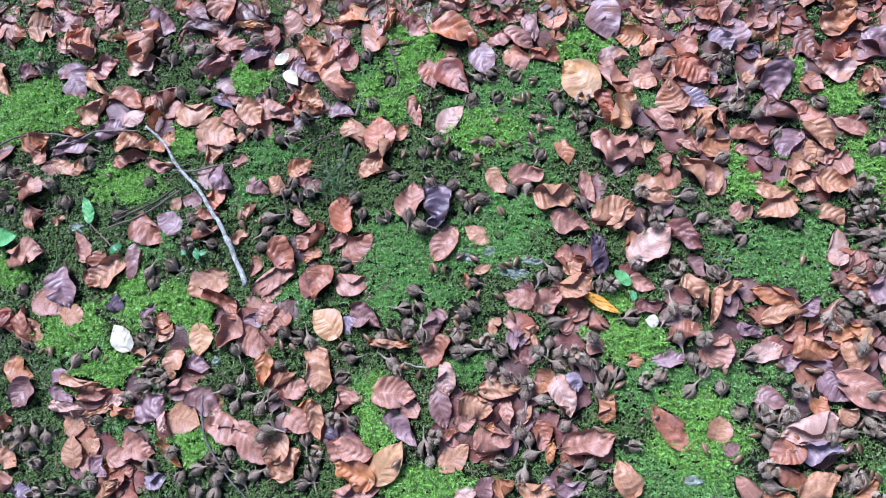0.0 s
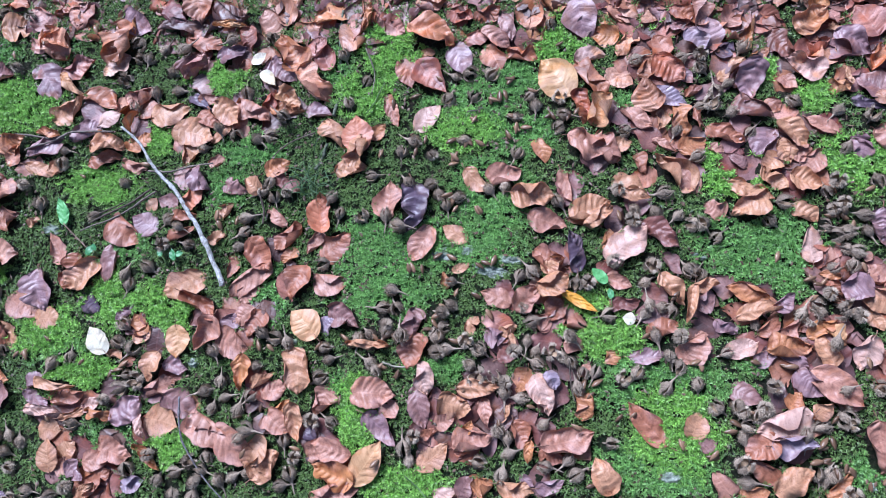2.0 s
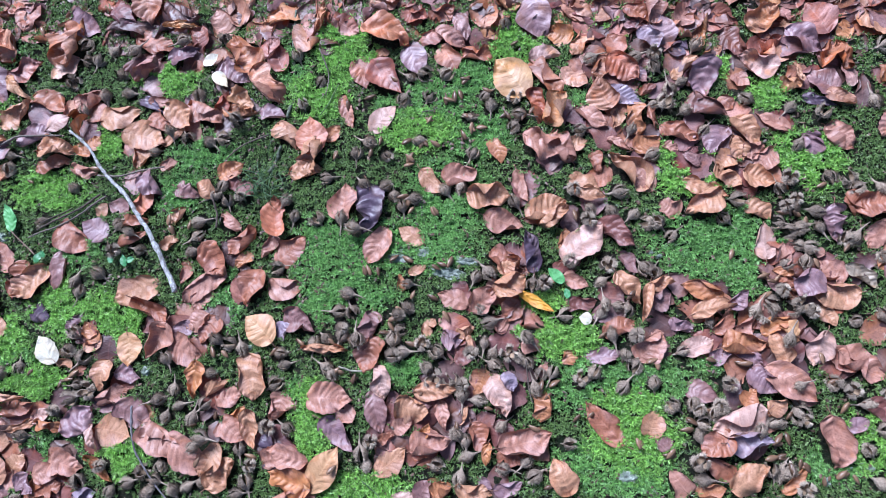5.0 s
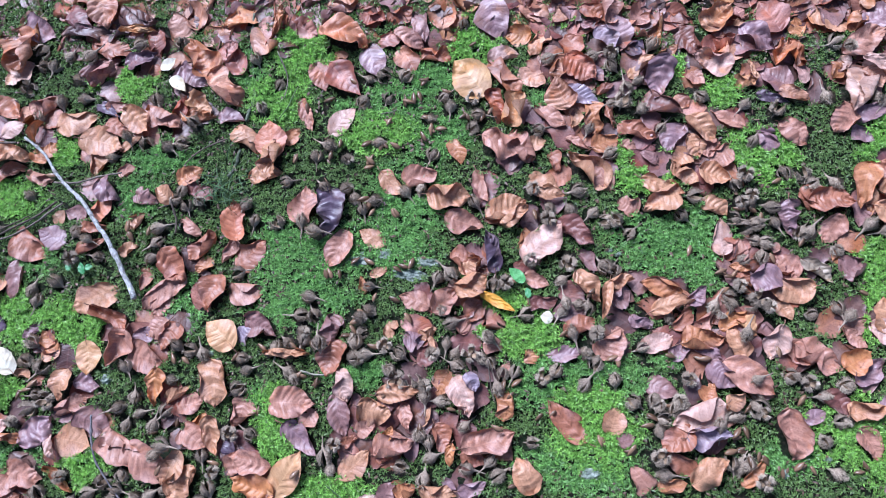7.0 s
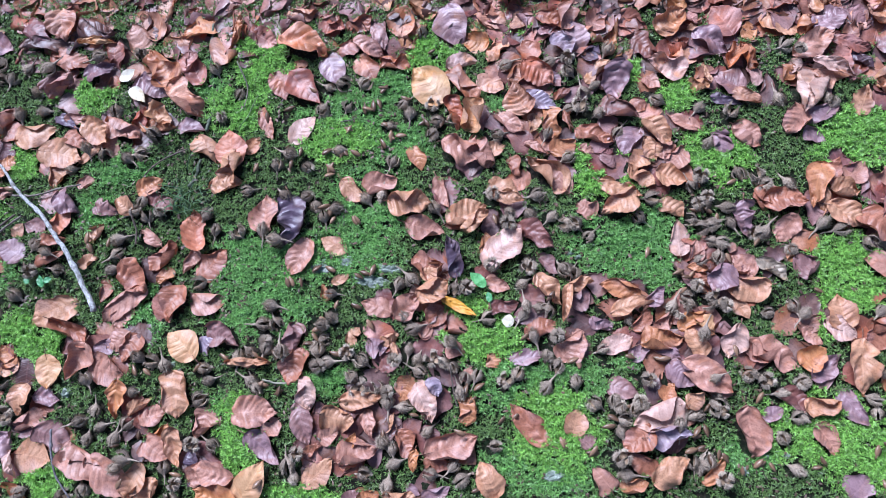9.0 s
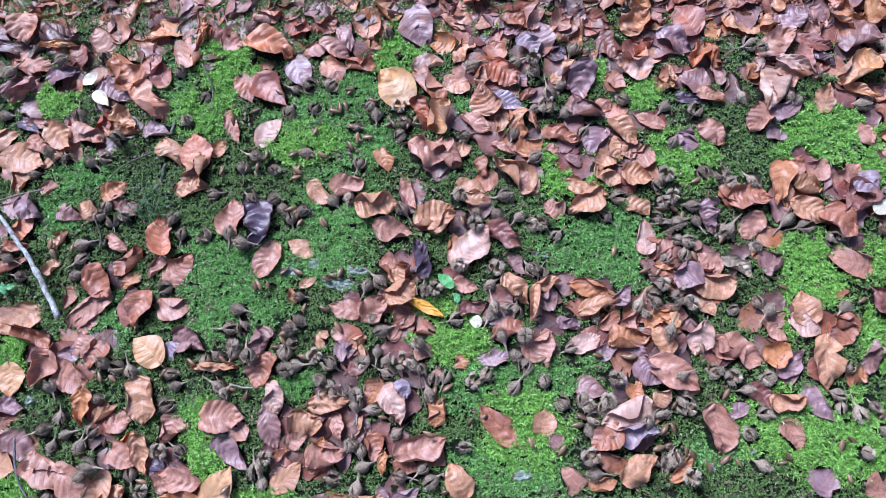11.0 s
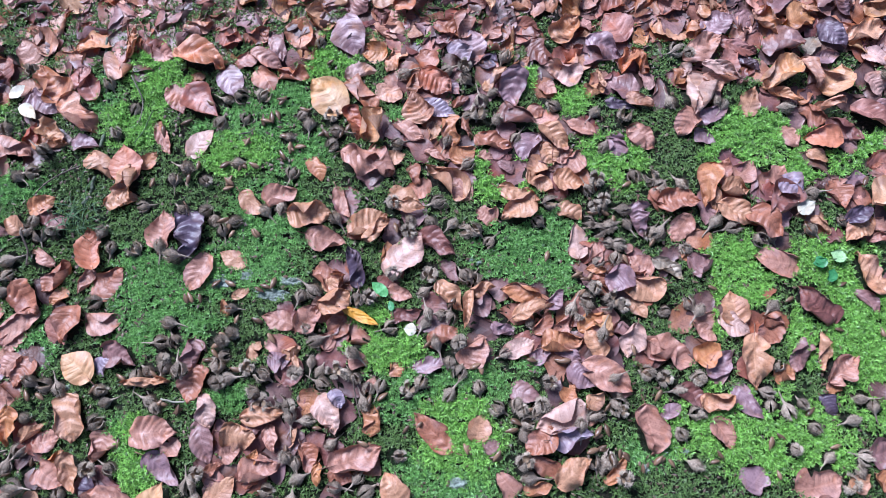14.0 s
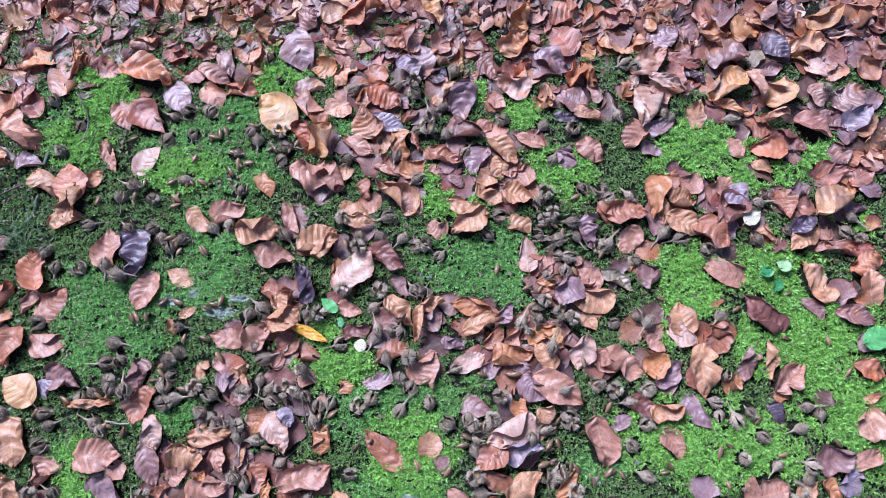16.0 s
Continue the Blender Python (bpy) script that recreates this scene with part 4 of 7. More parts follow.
leaf(0.3855, -0.1285, 0.0045, 50, 0.0512, 0.0373, "k", 1, 0.7)
leaf(0.4445, -0.1240, 0.0045, 24, 0.0522, 0.0255, "w", 1, 0.7)
leaf(0.4705, -0.1315, 0.0045, 54, 0.0380, 0.0215, "m", 1, 0.7)
leaf(0.5060, -0.1325, 0.0045, -28, 0.0431, 0.0195, "m", 1, 0.7)
leaf(0.4980, -0.1160, 0.0090, 10, 0.0582, 0.0341, "o", 1)
leaf(0.5415, -0.1220, 0.0090, 117, 0.0450, 0.0244, "t", 1)
leaf(0.5920, -0.1215, 0.0090, -110, 0.0486, 0.0363, "w", 1)
leaf(0.5610, -0.1070, 0.0045, -32, 0.0200, 0.0129, "o", 1, 0.7)
leaf(0.6205, -0.1340, 0.0045, -40, 0.0429, 0.0298, "k", 1, 0.7)
leaf(0.5680, -0.1815, 0.0045, -17, 0.0399, 0.0232, "w", 1, 0.7)
leaf(0.5540, -0.1670, 0.0090, -31, 0.0742, 0.0401, "k", 1)
leaf(0.5200, -0.1655, 0.0090, -42, 0.0458, 0.0289, "m", 1)
leaf(0.4470, -0.1835, 0.0045, -22, 0.0433, 0.0284, "p", 2, 0.7)
leaf(0.3265, -0.2265, 0.0045, 134, 0.0720, 0.0338, "r", 1, 0.7)
leaf(0.3850, -0.2245, 0.0045, 73, 0.0366, 0.0308, "t", 1, 0.7)
leaf(0.3990, -0.2470, 0.0045, 18, 0.0268, 0.0195, "p", 0)
leaf(0.4915, -0.2185, 0.0090, -156, 0.0707, 0.0380, "w", 1)
leaf(0.5030, -0.1855, 0.0090, 56, 0.0268, 0.0238, "o", 1)
leaf(0.5360, -0.1950, 0.0135, 42, 0.0285, 0.0234, "t", 1)
leaf(0.4650, -0.2740, 0.0045, 151, 0.0437, 0.0253, "r", 1, 0.7)
leaf(0.4630, -0.2460, 0.0090, -142, 0.0513, 0.0356, "r", 1)
leaf(0.5015, -0.2830, 0.0090, 35, 0.0556, 0.0343, "t", 1)
leaf(0.5015, -0.2430, 0.0135, 4, 0.0563, 0.0306, "b", 1)
leaf(0.6040, -0.2360, 0.0090, -85, 0.0702, 0.0433, "k", 1)
leaf(0.4155, -0.2940, 0.0045, 129, 0.0384, 0.0292, "k", 1, 0.7)
leaf(0.4550, -0.3005, 0.0045, 11, 0.0389, 0.0185, "o", 1, 0.7)
leaf(0.5570, -0.2840, 0.0045, 47, 0.0465, 0.0152, "o", 2, 0.7)
drift(-0.6695, 0.2422, 0.0045, -5, 0.0452, 0.0337, "p", 1)
drift(-0.7156, 0.2288, 0.0045, -59, 0.0697, 0.0301, "t", 1)
drift(-0.6213, 0.1056, 0.0045, 63, 0.0386, 0.0287, "t", 2, 0.6)
drift(-0.6290, 0.1232, 0.0087, 27, 0.0534, 0.0401, "o", 1)
drift(-0.6795, 0.1034, 0.0045, 47, 0.0414, 0.0312, "p", 1)
drift(-0.6395, 0.0639, 0.0045, -10, 0.0307, 0.0248, "r", 1, 0.6)
drift(-0.6219, 0.0462, 0.0087, 28, 0.0510, 0.0351, "t", 2)
drift(-0.6146, 0.0088, 0.0045, 28, 0.0371, 0.0405, "r", 2, 0.6)
drift(-0.6176, -0.0511, 0.0045, 15, 0.0726, 0.0420, "k", 1)
leaf(-0.5719, -0.1229, 0.0045, -29, 0.0501, 0.0422, "k", 0, 0.6)
drift(-0.6288, -0.1558, 0.0045, -47, 0.0452, 0.0356, "r", 2)
leaf(-0.5995, -0.1551, 0.0045, 107, 0.0558, 0.0290, "r", 1)
leaf(-0.5753, -0.1628, 0.0045, 122, 0.0442, 0.0190, "t", 1)
leaf(-0.5891, -0.2234, 0.0045, -15, 0.0543, 0.0379, "o", 1, 0.6)
leaf(-0.5745, -0.2546, 0.0087, -114, 0.0510, 0.0385, "p", 1)
leaf(-0.4202, -0.3722, 0.0087, 58, 0.0421, 0.0201, "t", 1)
leaf(-0.5846, -0.3447, 0.0045, -38, 0.0428, 0.0254, "t", 1)
leaf(-0.5545, -0.3882, 0.0045, -1, 0.0391, 0.0226, "b", 1)
leaf(-0.5979, -0.2973, 0.0045, 36, 0.0273, 0.0245, "r", 1)
leaf(-0.5836, -0.3764, 0.0045, 41, 0.0260, 0.0275, "k", 1)
leaf(-0.0747, -0.3468, 0.0045, 24, 0.0593, 0.0301, "k", 1)
drift(-0.1821, 0.4110, 0.0045, 25, 0.0388, 0.0417, "t", 1)
drift(-0.1571, 0.4282, 0.0045, 29, 0.0356, 0.0381, "k", 1)
drift(-0.1159, 0.4192, 0.0045, 35, 0.0379, 0.0377, "t", 1)
drift(-0.0851, 0.4130, 0.0045, -39, 0.0387, 0.0339, "r", 1)
drift(-0.0530, 0.4230, 0.0045, -34, 0.0358, 0.0313, "d", 1)
drift(-0.0161, 0.4211, 0.0045, 32, 0.0328, 0.0376, "p", 1)
drift(0.0149, 0.4135, 0.0045, 32, 0.0376, 0.0393, "r", 1)
drift(0.0806, 0.4070, 0.0045, 39, 0.0416, 0.0405, "t", 1)
drift(0.0474, 0.4217, 0.0045, 16, 0.0340, 0.0340, "o", 1)
drift(0.1300, 0.3837, 0.0045, 20, 0.0348, 0.0370, "t", 1)
drift(0.1648, 0.4111, 0.0045, 28, 0.0327, 0.0372, "r", 2)
drift(0.1819, 0.3664, 0.0045, -64, 0.0493, 0.0346, "t", 2)
drift(0.2184, 0.4010, 0.0045, 26, 0.0417, 0.0407, "t", 1, 0.6)
drift(0.2396, 0.3871, 0.0087, 24, 0.0407, 0.0349, "q", 1)
drift(0.2908, 0.3983, 0.0045, 20, 0.0661, 0.0352, "t", 2, 0.6)
drift(0.3240, 0.3875, 0.0087, 25, 0.0682, 0.0347, "u", 2)
drift(0.3782, 0.4037, 0.0045, 20, 0.0361, 0.0370, "p", 1)
drift(0.4167, 0.3831, 0.0045, 45, 0.0313, 0.0299, "k", 1, 0.4)
drift(0.4239, 0.3858, 0.0087, -73, 0.0524, 0.0322, "t", 1)
drift(0.4997, 0.3767, 0.0045, -99, 0.0524, 0.0299, "k", 1, 0.6)
drift(0.5774, 0.3797, 0.0045, 58, 0.0374, 0.0304, "k", 1, 0.6)
drift(0.5543, 0.3759, 0.0087, 67, 0.0456, 0.0300, "o", 2)
drift(0.6192, 0.3780, 0.0045, -21, 0.0469, 0.0433, "o", 2)
drift(0.6910, 0.3650, 0.0045, 18, 0.0536, 0.0346, "r", 1, 0.7)
drift(0.7265, 0.3865, 0.0045, 10, 0.0420, 0.0215, "w", 1, 0.7)
drift(0.7685, 0.3685, 0.0045, -66, 0.0498, 0.0313, "r", 2, 0.7)
drift(0.7505, 0.3575, 0.0045, 26, 0.0412, 0.0296, "t", 2, 0.7)
drift(0.8280, 0.3670, 0.0045, 34, 0.0488, 0.0414, "k", 2, 0.7)
drift(0.8505, 0.3640, 0.0045, 35, 0.0556, 0.0368, "p", 1, 0.7)
drift(0.8805, 0.3390, 0.0090, 35, 0.0556, 0.0423, "o", 1)
drift(0.9035, 0.3635, 0.0045, 58, 0.0462, 0.0351, "t", 2, 0.7)
drift(0.9285, 0.3600, 0.0045, 50, 0.0550, 0.0326, "p", 2, 0.7)
drift(0.9475, 0.3590, 0.0090, 97, 0.0448, 0.0232, "m", 1)
drift(0.9685, 0.3675, 0.0045, 48, 0.0330, 0.0253, "w", 1, 0.7)
drift(0.9725, 0.3440, 0.0045, 37, 0.0386, 0.0373, "r", 1, 0.7)
drift(1.0075, 0.3470, 0.0090, 28, 0.0683, 0.0334, "t", 1)
drift(1.0575, 0.3535, 0.0045, 35, 0.0579, 0.0422, "r", 2, 0.7)
drift(1.0295, 0.3290, 0.0045, 6, 0.0650, 0.0139, "s", 2, 0.7)
drift(1.0845, 0.3450, 0.0045, 53, 0.0477, 0.0351, "q", 1, 0.7)
drift(0.6920, 0.3235, 0.0045, -21, 0.0634, 0.0378, "t", 1, 0.7)
drift(0.7275, 0.3235, 0.0045, 61, 0.0375, 0.0241, "o", 2, 0.7)
drift(0.7595, 0.3290, 0.0090, 30, 0.0551, 0.0374, "m", 1)
drift(0.8040, 0.3335, 0.0045, -36, 0.0447, 0.0295, "p", 1, 0.7)
drift(0.8265, 0.3280, 0.0090, -57, 0.0529, 0.0332, "t", 2)
drift(0.7905, 0.3140, 0.0045, 51, 0.0354, 0.0241, "t", 2, 0.7)
drift(0.8630, 0.3210, 0.0045, 18, 0.0402, 0.0249, "u", 1, 0.7)
drift(0.8505, 0.2970, 0.0090, 6, 0.0629, 0.0470, "p", 1)
drift(0.9380, 0.3175, 0.0045, -50, 0.0459, 0.0244, "k", 2, 0.7)
drift(0.9235, 0.3070, 0.0090, -62, 0.0574, 0.0338, "s", 1)
drift(0.9700, 0.3070, 0.0090, 20, 0.0610, 0.0354, "t", 1)
drift(0.9620, 0.2865, 0.0045, -19, 0.0359, 0.0213, "y", 1, 0.7)
drift(1.0310, 0.3175, 0.0090, -8, 0.0535, 0.0134, "w", 2)
drift(1.0090, 0.2910, 0.0045, 28, 0.0455, 0.0364, "k", 1, 0.7)
drift(1.0435, 0.2965, 0.0045, 40, 0.0707, 0.0472, "p", 1, 0.7)
drift(1.0740, 0.2945, 0.0045, -72, 0.0412, 0.0337, "k", 2, 0.7)
drift(0.7335, 0.2915, 0.0090, 29, 0.0640, 0.0365, "k", 1)
drift(0.7835, 0.2915, 0.0045, -21, 0.0624, 0.0226, "k", 2, 0.7)
drift(0.7700, 0.2695, 0.0045, 53, 0.0462, 0.0333, "k", 1, 0.7)
drift(0.8925, 0.2950, 0.0045, 51, 0.0354, 0.0278, "g", 1, 0.7)
drift(0.9175, 0.2730, 0.0045, 16, 0.0473, 0.0222, "m", 1, 0.7)
drift(0.7960, 0.2660, 0.0045, -39, 0.0407, 0.0179, "s", 1, 0.7)
drift(0.8410, 0.2480, 0.0090, 29, 0.0702, 0.0382, "t", 2)
drift(0.8885, 0.2500, 0.0090, -70, 0.0520, 0.0219, "k", 2)
drift(0.7590, 0.2520, 0.0090, -27, 0.0692, 0.0210, "w", 2)
drift(0.9810, 0.2675, 0.0045, -29, 0.0413, 0.0285, "w", 1, 0.7)
drift(1.0070, 0.2615, 0.0045, 40, 0.0414, 0.0276, "t", 1, 0.7)
drift(1.0550, 0.2635, 0.0090, 17, 0.0533, 0.0408, "k", 1)
drift(0.6955, 0.2510, 0.0045, 67, 0.0299, 0.0232, "o", 2, 0.7)
drift(0.7065, 0.2615, 0.0045, 54, 0.0274, 0.0177, "w", 1, 0.7)
drift(0.7410, 0.2380, 0.0045, -63, 0.0379, 0.0299, "k", 1, 0.7)
drift(0.7165, 0.2220, 0.0090, -111, 0.0728, 0.0460, "w", 1)
leaf(0.6965, 0.1785, 0.0090, -123, 0.0491, 0.0348, "k", 1)
leaf(0.7340, 0.1880, 0.0045, 17, 0.0510, 0.0230, "m", 1, 0.7)
leaf(0.7185, 0.1550, 0.0045, -34, 0.0344, 0.0231, "m", 1, 0.7)
drift(0.7895, 0.2070, 0.0045, 66, 0.0489, 0.0300, "t", 1, 0.7)
drift(0.8360, 0.2175, 0.0090, -31, 0.0594, 0.0172, "t", 2)
drift(0.8705, 0.2155, 0.0045, 50, 0.0346, 0.0217, "o", 2, 0.7)
drift(0.9210, 0.2325, 0.0090, 35, 0.0541, 0.0448, "t", 2)
drift(0.9715, 0.2260, 0.0045, -59, 0.0394, 0.0323, "w", 1, 0.7)
drift(1.0125, 0.2145, 0.0090, 21, 0.0557, 0.0418, "p", 1)
drift(1.0475, 0.2150, 0.0045, 20, 0.0486, 0.0300, "m", 1, 0.7)
drift(0.9865, 0.1875, 0.0045, -41, 0.0436, 0.0274, "m", 1, 0.7)
drift(1.0195, 0.1880, 0.0090, 33, 0.0544, 0.0324, "b", 1)
drift(0.9540, 0.1765, 0.0090, -41, 0.0593, 0.0388, "k", 1)
leaf(0.8775, 0.1825, 0.0045, -32, 0.0462, 0.0312, "r", 2, 0.7)
drift(0.9040, 0.1965, 0.0090, 19, 0.0493, 0.0155, "t", 2)
leaf(0.9175, 0.1590, 0.0045, -37, 0.0568, 0.0278, "q", 2, 0.7)
leaf(0.8850, 0.1455, 0.0090, 177, 0.0552, 0.0353, "v", 1)
leaf(0.8405, 0.1545, 0.0045, -58, 0.0385, 0.0284, "k", 1, 0.7)
drift(1.0360, 0.1760, 0.0045, 32, 0.0476, 0.0270, "t", 2, 0.7)
drift(1.0025, 0.1650, 0.0045, 35, 0.0297, 0.0263, "m", 1, 0.7)
drift(0.9825, 0.1365, 0.0045, -64, 0.0412, 0.0342, "p", 1, 0.7)
drift(1.0425, 0.1525, 0.0045, 50, 0.0512, 0.0364, "t", 2, 0.7)
drift(1.0320, 0.1250, 0.0045, 25, 0.0398, 0.0350, "k", 1, 0.7)
drift(1.0080, 0.1305, 0.0045, 32, 0.0300, 0.0212, "o", 1, 0.7)
leaf(0.8750, 0.1230, 0.0045, -25, 0.0351, 0.0186, "t", 1, 0.7)
drift(0.9585, 0.1165, 0.0045, 23, 0.0404, 0.0221, "r", 1, 0.7)
leaf(0.7405, 0.1055, 0.0045, 71, 0.0416, 0.0238, "r", 1, 0.7)
leaf(0.7725, 0.1055, 0.0045, 40, 0.0376, 0.0334, "k", 1, 0.7)
leaf(0.7160, 0.0865, 0.0090, -108, 0.0680, 0.0353, "o", 1)
leaf(0.7225, 0.0715, 0.0045, -84, 0.0522, 0.0191, "t", 1, 0.7)
leaf(0.7525, 0.0820, 0.0090, -3, 0.0393, 0.0268, "t", 1)
leaf(0.7500, 0.0455, 0.0090, -29, 0.0584, 0.0338, "t", 1)
leaf(0.6535, 0.0695, 0.0045, -63, 0.0441, 0.0308, "r", 1, 0.7)
leaf(0.6725, 0.0665, 0.0090, -3, 0.0584, 0.0393, "r", 1)
leaf(0.6720, 0.0280, 0.0045, -129, 0.0467, 0.0309, "k", 1, 0.7)
leaf(0.8060, 0.0915, 0.0045, 52, 0.0522, 0.0371, "k", 1, 0.7)
leaf(0.8300, 0.0780, 0.0090, -57, 0.0429, 0.0366, "b", 1)
leaf(0.8110, 0.0585, 0.0090, -137, 0.0608, 0.0443, "q", 1)
leaf(0.8130, 0.0345, 0.0045, 49, 0.0323, 0.0220, "m", 1, 0.7)
leaf(0.7865, 0.0300, 0.0135, -46, 0.0562, 0.0373, "r", 1)
leaf(0.8420, 0.0485, 0.0135, 32, 0.0300, 0.0219, "c", 0)
leaf(0.8705, 0.0815, 0.0045, -15, 0.0208, 0.0185, "d", 2, 0.7)
leaf(0.8935, 0.0665, 0.0045, -78, 0.0445, 0.0359, "r", 1, 0.7)
leaf(0.9185, 0.0855, 0.0045, 14, 0.0316, 0.0246, "m", 1, 0.7)
leaf(0.9115, 0.0150, 0.0090, -137, 0.0533, 0.0334, "t", 1)
leaf(0.9135, 0.0350, 0.0135, 25, 0.0455, 0.0234, "s", 1)
leaf(0.8620, 0.0235, 0.0045, -51, 0.0339, 0.0136, "t", 2, 0.7)
leaf(0.8790, 0.0085, 0.0045, 23, 0.0299, 0.0236, "q", 1, 0.7)
drift(0.9690, 0.1075, 0.0045, 5, 0.0617, 0.0329, "k", 1, 0.7)
drift(0.9620, 0.0705, 0.0090, 30, 0.0784, 0.0395, "t", 1)
drift(1.0205, 0.0795, 0.0045, -32, 0.0385, 0.0307, "m", 1, 0.7)
drift(0.9970, 0.0560, 0.0045, -3, 0.0382, 0.0208, "m", 1, 0.7)
drift(1.0155, 0.0350, 0.0045, 13, 0.0293, 0.0209, "t", 1, 0.7)
leaf(0.9465, 0.0225, 0.0045, -20, 0.0282, 0.0219, "k", 1, 0.7)
drift(0.9560, 0.0005, 0.0090, -7, 0.0577, 0.0171, "k", 2)
drift(0.9880, -0.0055, 0.0045, 1, 0.0467, 0.0271, "r", 2, 0.7)
drift(0.9935, -0.0235, 0.0090, 23, 0.0565, 0.0278, "o", 2)
drift(1.0125, 0.1025, 0.0045, 27, 0.0441, 0.0300, "k", 1, 0.7)
leaf(0.7970, -0.0255, 0.0045, 168, 0.0671, 0.0392, "k", 1, 0.7)
leaf(0.9500, -0.0585, 0.0045, 38, 0.0430, 0.0361, "p", 1, 0.7)
leaf(0.9160, -0.0460, 0.0090, 117, 0.0664, 0.0408, "t", 1)
drift(0.9835, -0.0580, 0.0090, 87, 0.0573, 0.0398, "t", 1)
leaf(0.9110, -0.0810, 0.0045, -49, 0.0451, 0.0212, "p", 1, 0.7)
drift(0.9600, -0.0950, 0.0090, -20, 0.0563, 0.0292, "p", 1)
leaf(0.8375, -0.0860, 0.0090, 128, 0.0702, 0.0403, "q", 1)
leaf(0.7275, -0.0850, 0.0090, 96, 0.0490, 0.0359, "t", 1)
leaf(0.6900, -0.0980, 0.0045, 38, 0.0348, 0.0278, "k", 1, 0.7)
leaf(0.7765, -0.1015, 0.0045, 34, 0.0320, 0.0263, "r", 2, 0.7)
leaf(0.7800, -0.0650, 0.0045, 22, 0.0228, 0.0140, "v", 1, 0.7)
leaf(0.6515, -0.0255, 0.0045, -37, 0.0515, 0.0224, "g", 1, 0.7)
leaf(0.6945, -0.0200, 0.0045, 32, 0.0362, 0.0333, "p", 2, 0.7)
leaf(0.6775, -0.0055, 0.0045, 92, 0.0244, 0.0167, "o", 2, 0.7)
leaf(0.6440, -0.1375, 0.0045, -27, 0.0668, 0.0404, "k", 1, 0.7)
leaf(0.7025, -0.1560, 0.0045, 39, 0.0505, 0.0269, "m", 1, 0.7)
leaf(0.6880, -0.1420, 0.0090, 32, 0.0400, 0.0332, "u", 1)
leaf(0.7260, -0.1075, 0.0045, -36, 0.0447, 0.0290, "w", 1, 0.7)
leaf(0.7435, -0.1545, 0.0090, -96, 0.0735, 0.0418, "t", 1)
leaf(0.7695, -0.1185, 0.0045, -120, 0.0451, 0.0336, "r", 1, 0.7)
leaf(0.6895, -0.1130, 0.0045, -46, 0.0352, 0.0216, "k", 1, 0.7)
leaf(0.7820, -0.1715, 0.0045, 18, 0.0312, 0.0232, "o", 2, 0.7)
leaf(0.8080, -0.1495, 0.0045, -113, 0.0494, 0.0286, "p", 1, 0.7)
leaf(0.8425, -0.1460, 0.0045, -96, 0.0512, 0.0237, "t", 2, 0.7)
leaf(0.8590, -0.1690, 0.0090, 36, 0.0547, 0.0353, "k", 1)
leaf(0.8450, -0.1935, 0.0045, -129, 0.0233, 0.0196, "o", 1, 0.7)
leaf(0.6655, -0.1950, 0.0045, -30, 0.0504, 0.0255, "q", 1, 0.7)
leaf(0.6920, -0.2035, 0.0090, 15, 0.0460, 0.0282, "t", 1)
leaf(0.7305, -0.2060, 0.0045, -55, 0.0571, 0.0276, "m", 1, 0.7)
leaf(0.8360, -0.2140, 0.0045, -55, 0.0335, 0.0247, "s", 1, 0.7)
leaf(0.6960, -0.2440, 0.0045, -59, 0.0494, 0.0302, "k", 1, 0.7)
leaf(0.6325, -0.2120, 0.0045, 31, 0.0333, 0.0190, "m", 1, 0.7)
leaf(0.9005, -0.1985, 0.0045, 54, 0.0274, 0.0262, "d", 1, 0.7)
leaf(0.7275, -0.2980, 0.0045, 44, 0.0367, 0.0364, "m", 1, 0.7)
leaf(0.8040, -0.3055, 0.0045, 13, 0.0609, 0.0436, "k", 1, 0.7)
leaf(0.8590, -0.3090, 0.0045, 34, 0.0306, 0.0266, "t", 1, 0.7)
leaf(0.8880, -0.3090, 0.0090, -51, 0.0301, 0.0228, "o", 1)
leaf(0.9195, -0.3040, 0.0045, 52, 0.0430, 0.0334, "b", 1, 0.7)
leaf(0.9005, -0.2725, 0.0045, 13, 0.0532, 0.0414, "p", 2, 0.7)
leaf(0.9430, -0.2765, 0.0045, 20, 0.0473, 0.0228, "k", 1, 0.7)
drift(0.9545, -0.2390, 0.0090, -149, 0.0456, 0.0466, "k", 1)
drift(0.9645, -0.1645, 0.0090, -28, 0.0470, 0.0281, "o", 1)
drift(0.9640, -0.2020, 0.0045, 8, 0.0321, 0.0140, "t", 2, 0.7)
drift(0.9695, -0.1330, 0.0045, -49, 0.0338, 0.0346, "m", 1, 0.7)

# Older leaves underneath, packed where the drift is deep.
DRIFT = random.Random(4)


def deep(x, y):
    """How thick the drift of leaves lies, from 0 to 1."""
    return min(1.0, max(0.0, (y - 0.29) / 0.08 + max(0.0, x - 0.25) * 0.7))


def lay(name, leaves, label):
    """Joins leaves, each a sheet with its pose and tone, into one drift."""
    sheets = []
    for p, m, tone in leaves:
        q = np.concatenate([p.reshape(-1, 3), np.ones((p.size // 3, 1))], 1) @ np.array(m).T
        sheets.append(q[:, :3].reshape(p.shape))
    order = list(TONES)
    me = sheet_mesh(name, sheets, [LEAF_MATERIAL[k] for k in order], [order.index(tone) for _, _, tone in leaves])
    tagged(new(name, me), label, "leaf litter", kind="stuff")


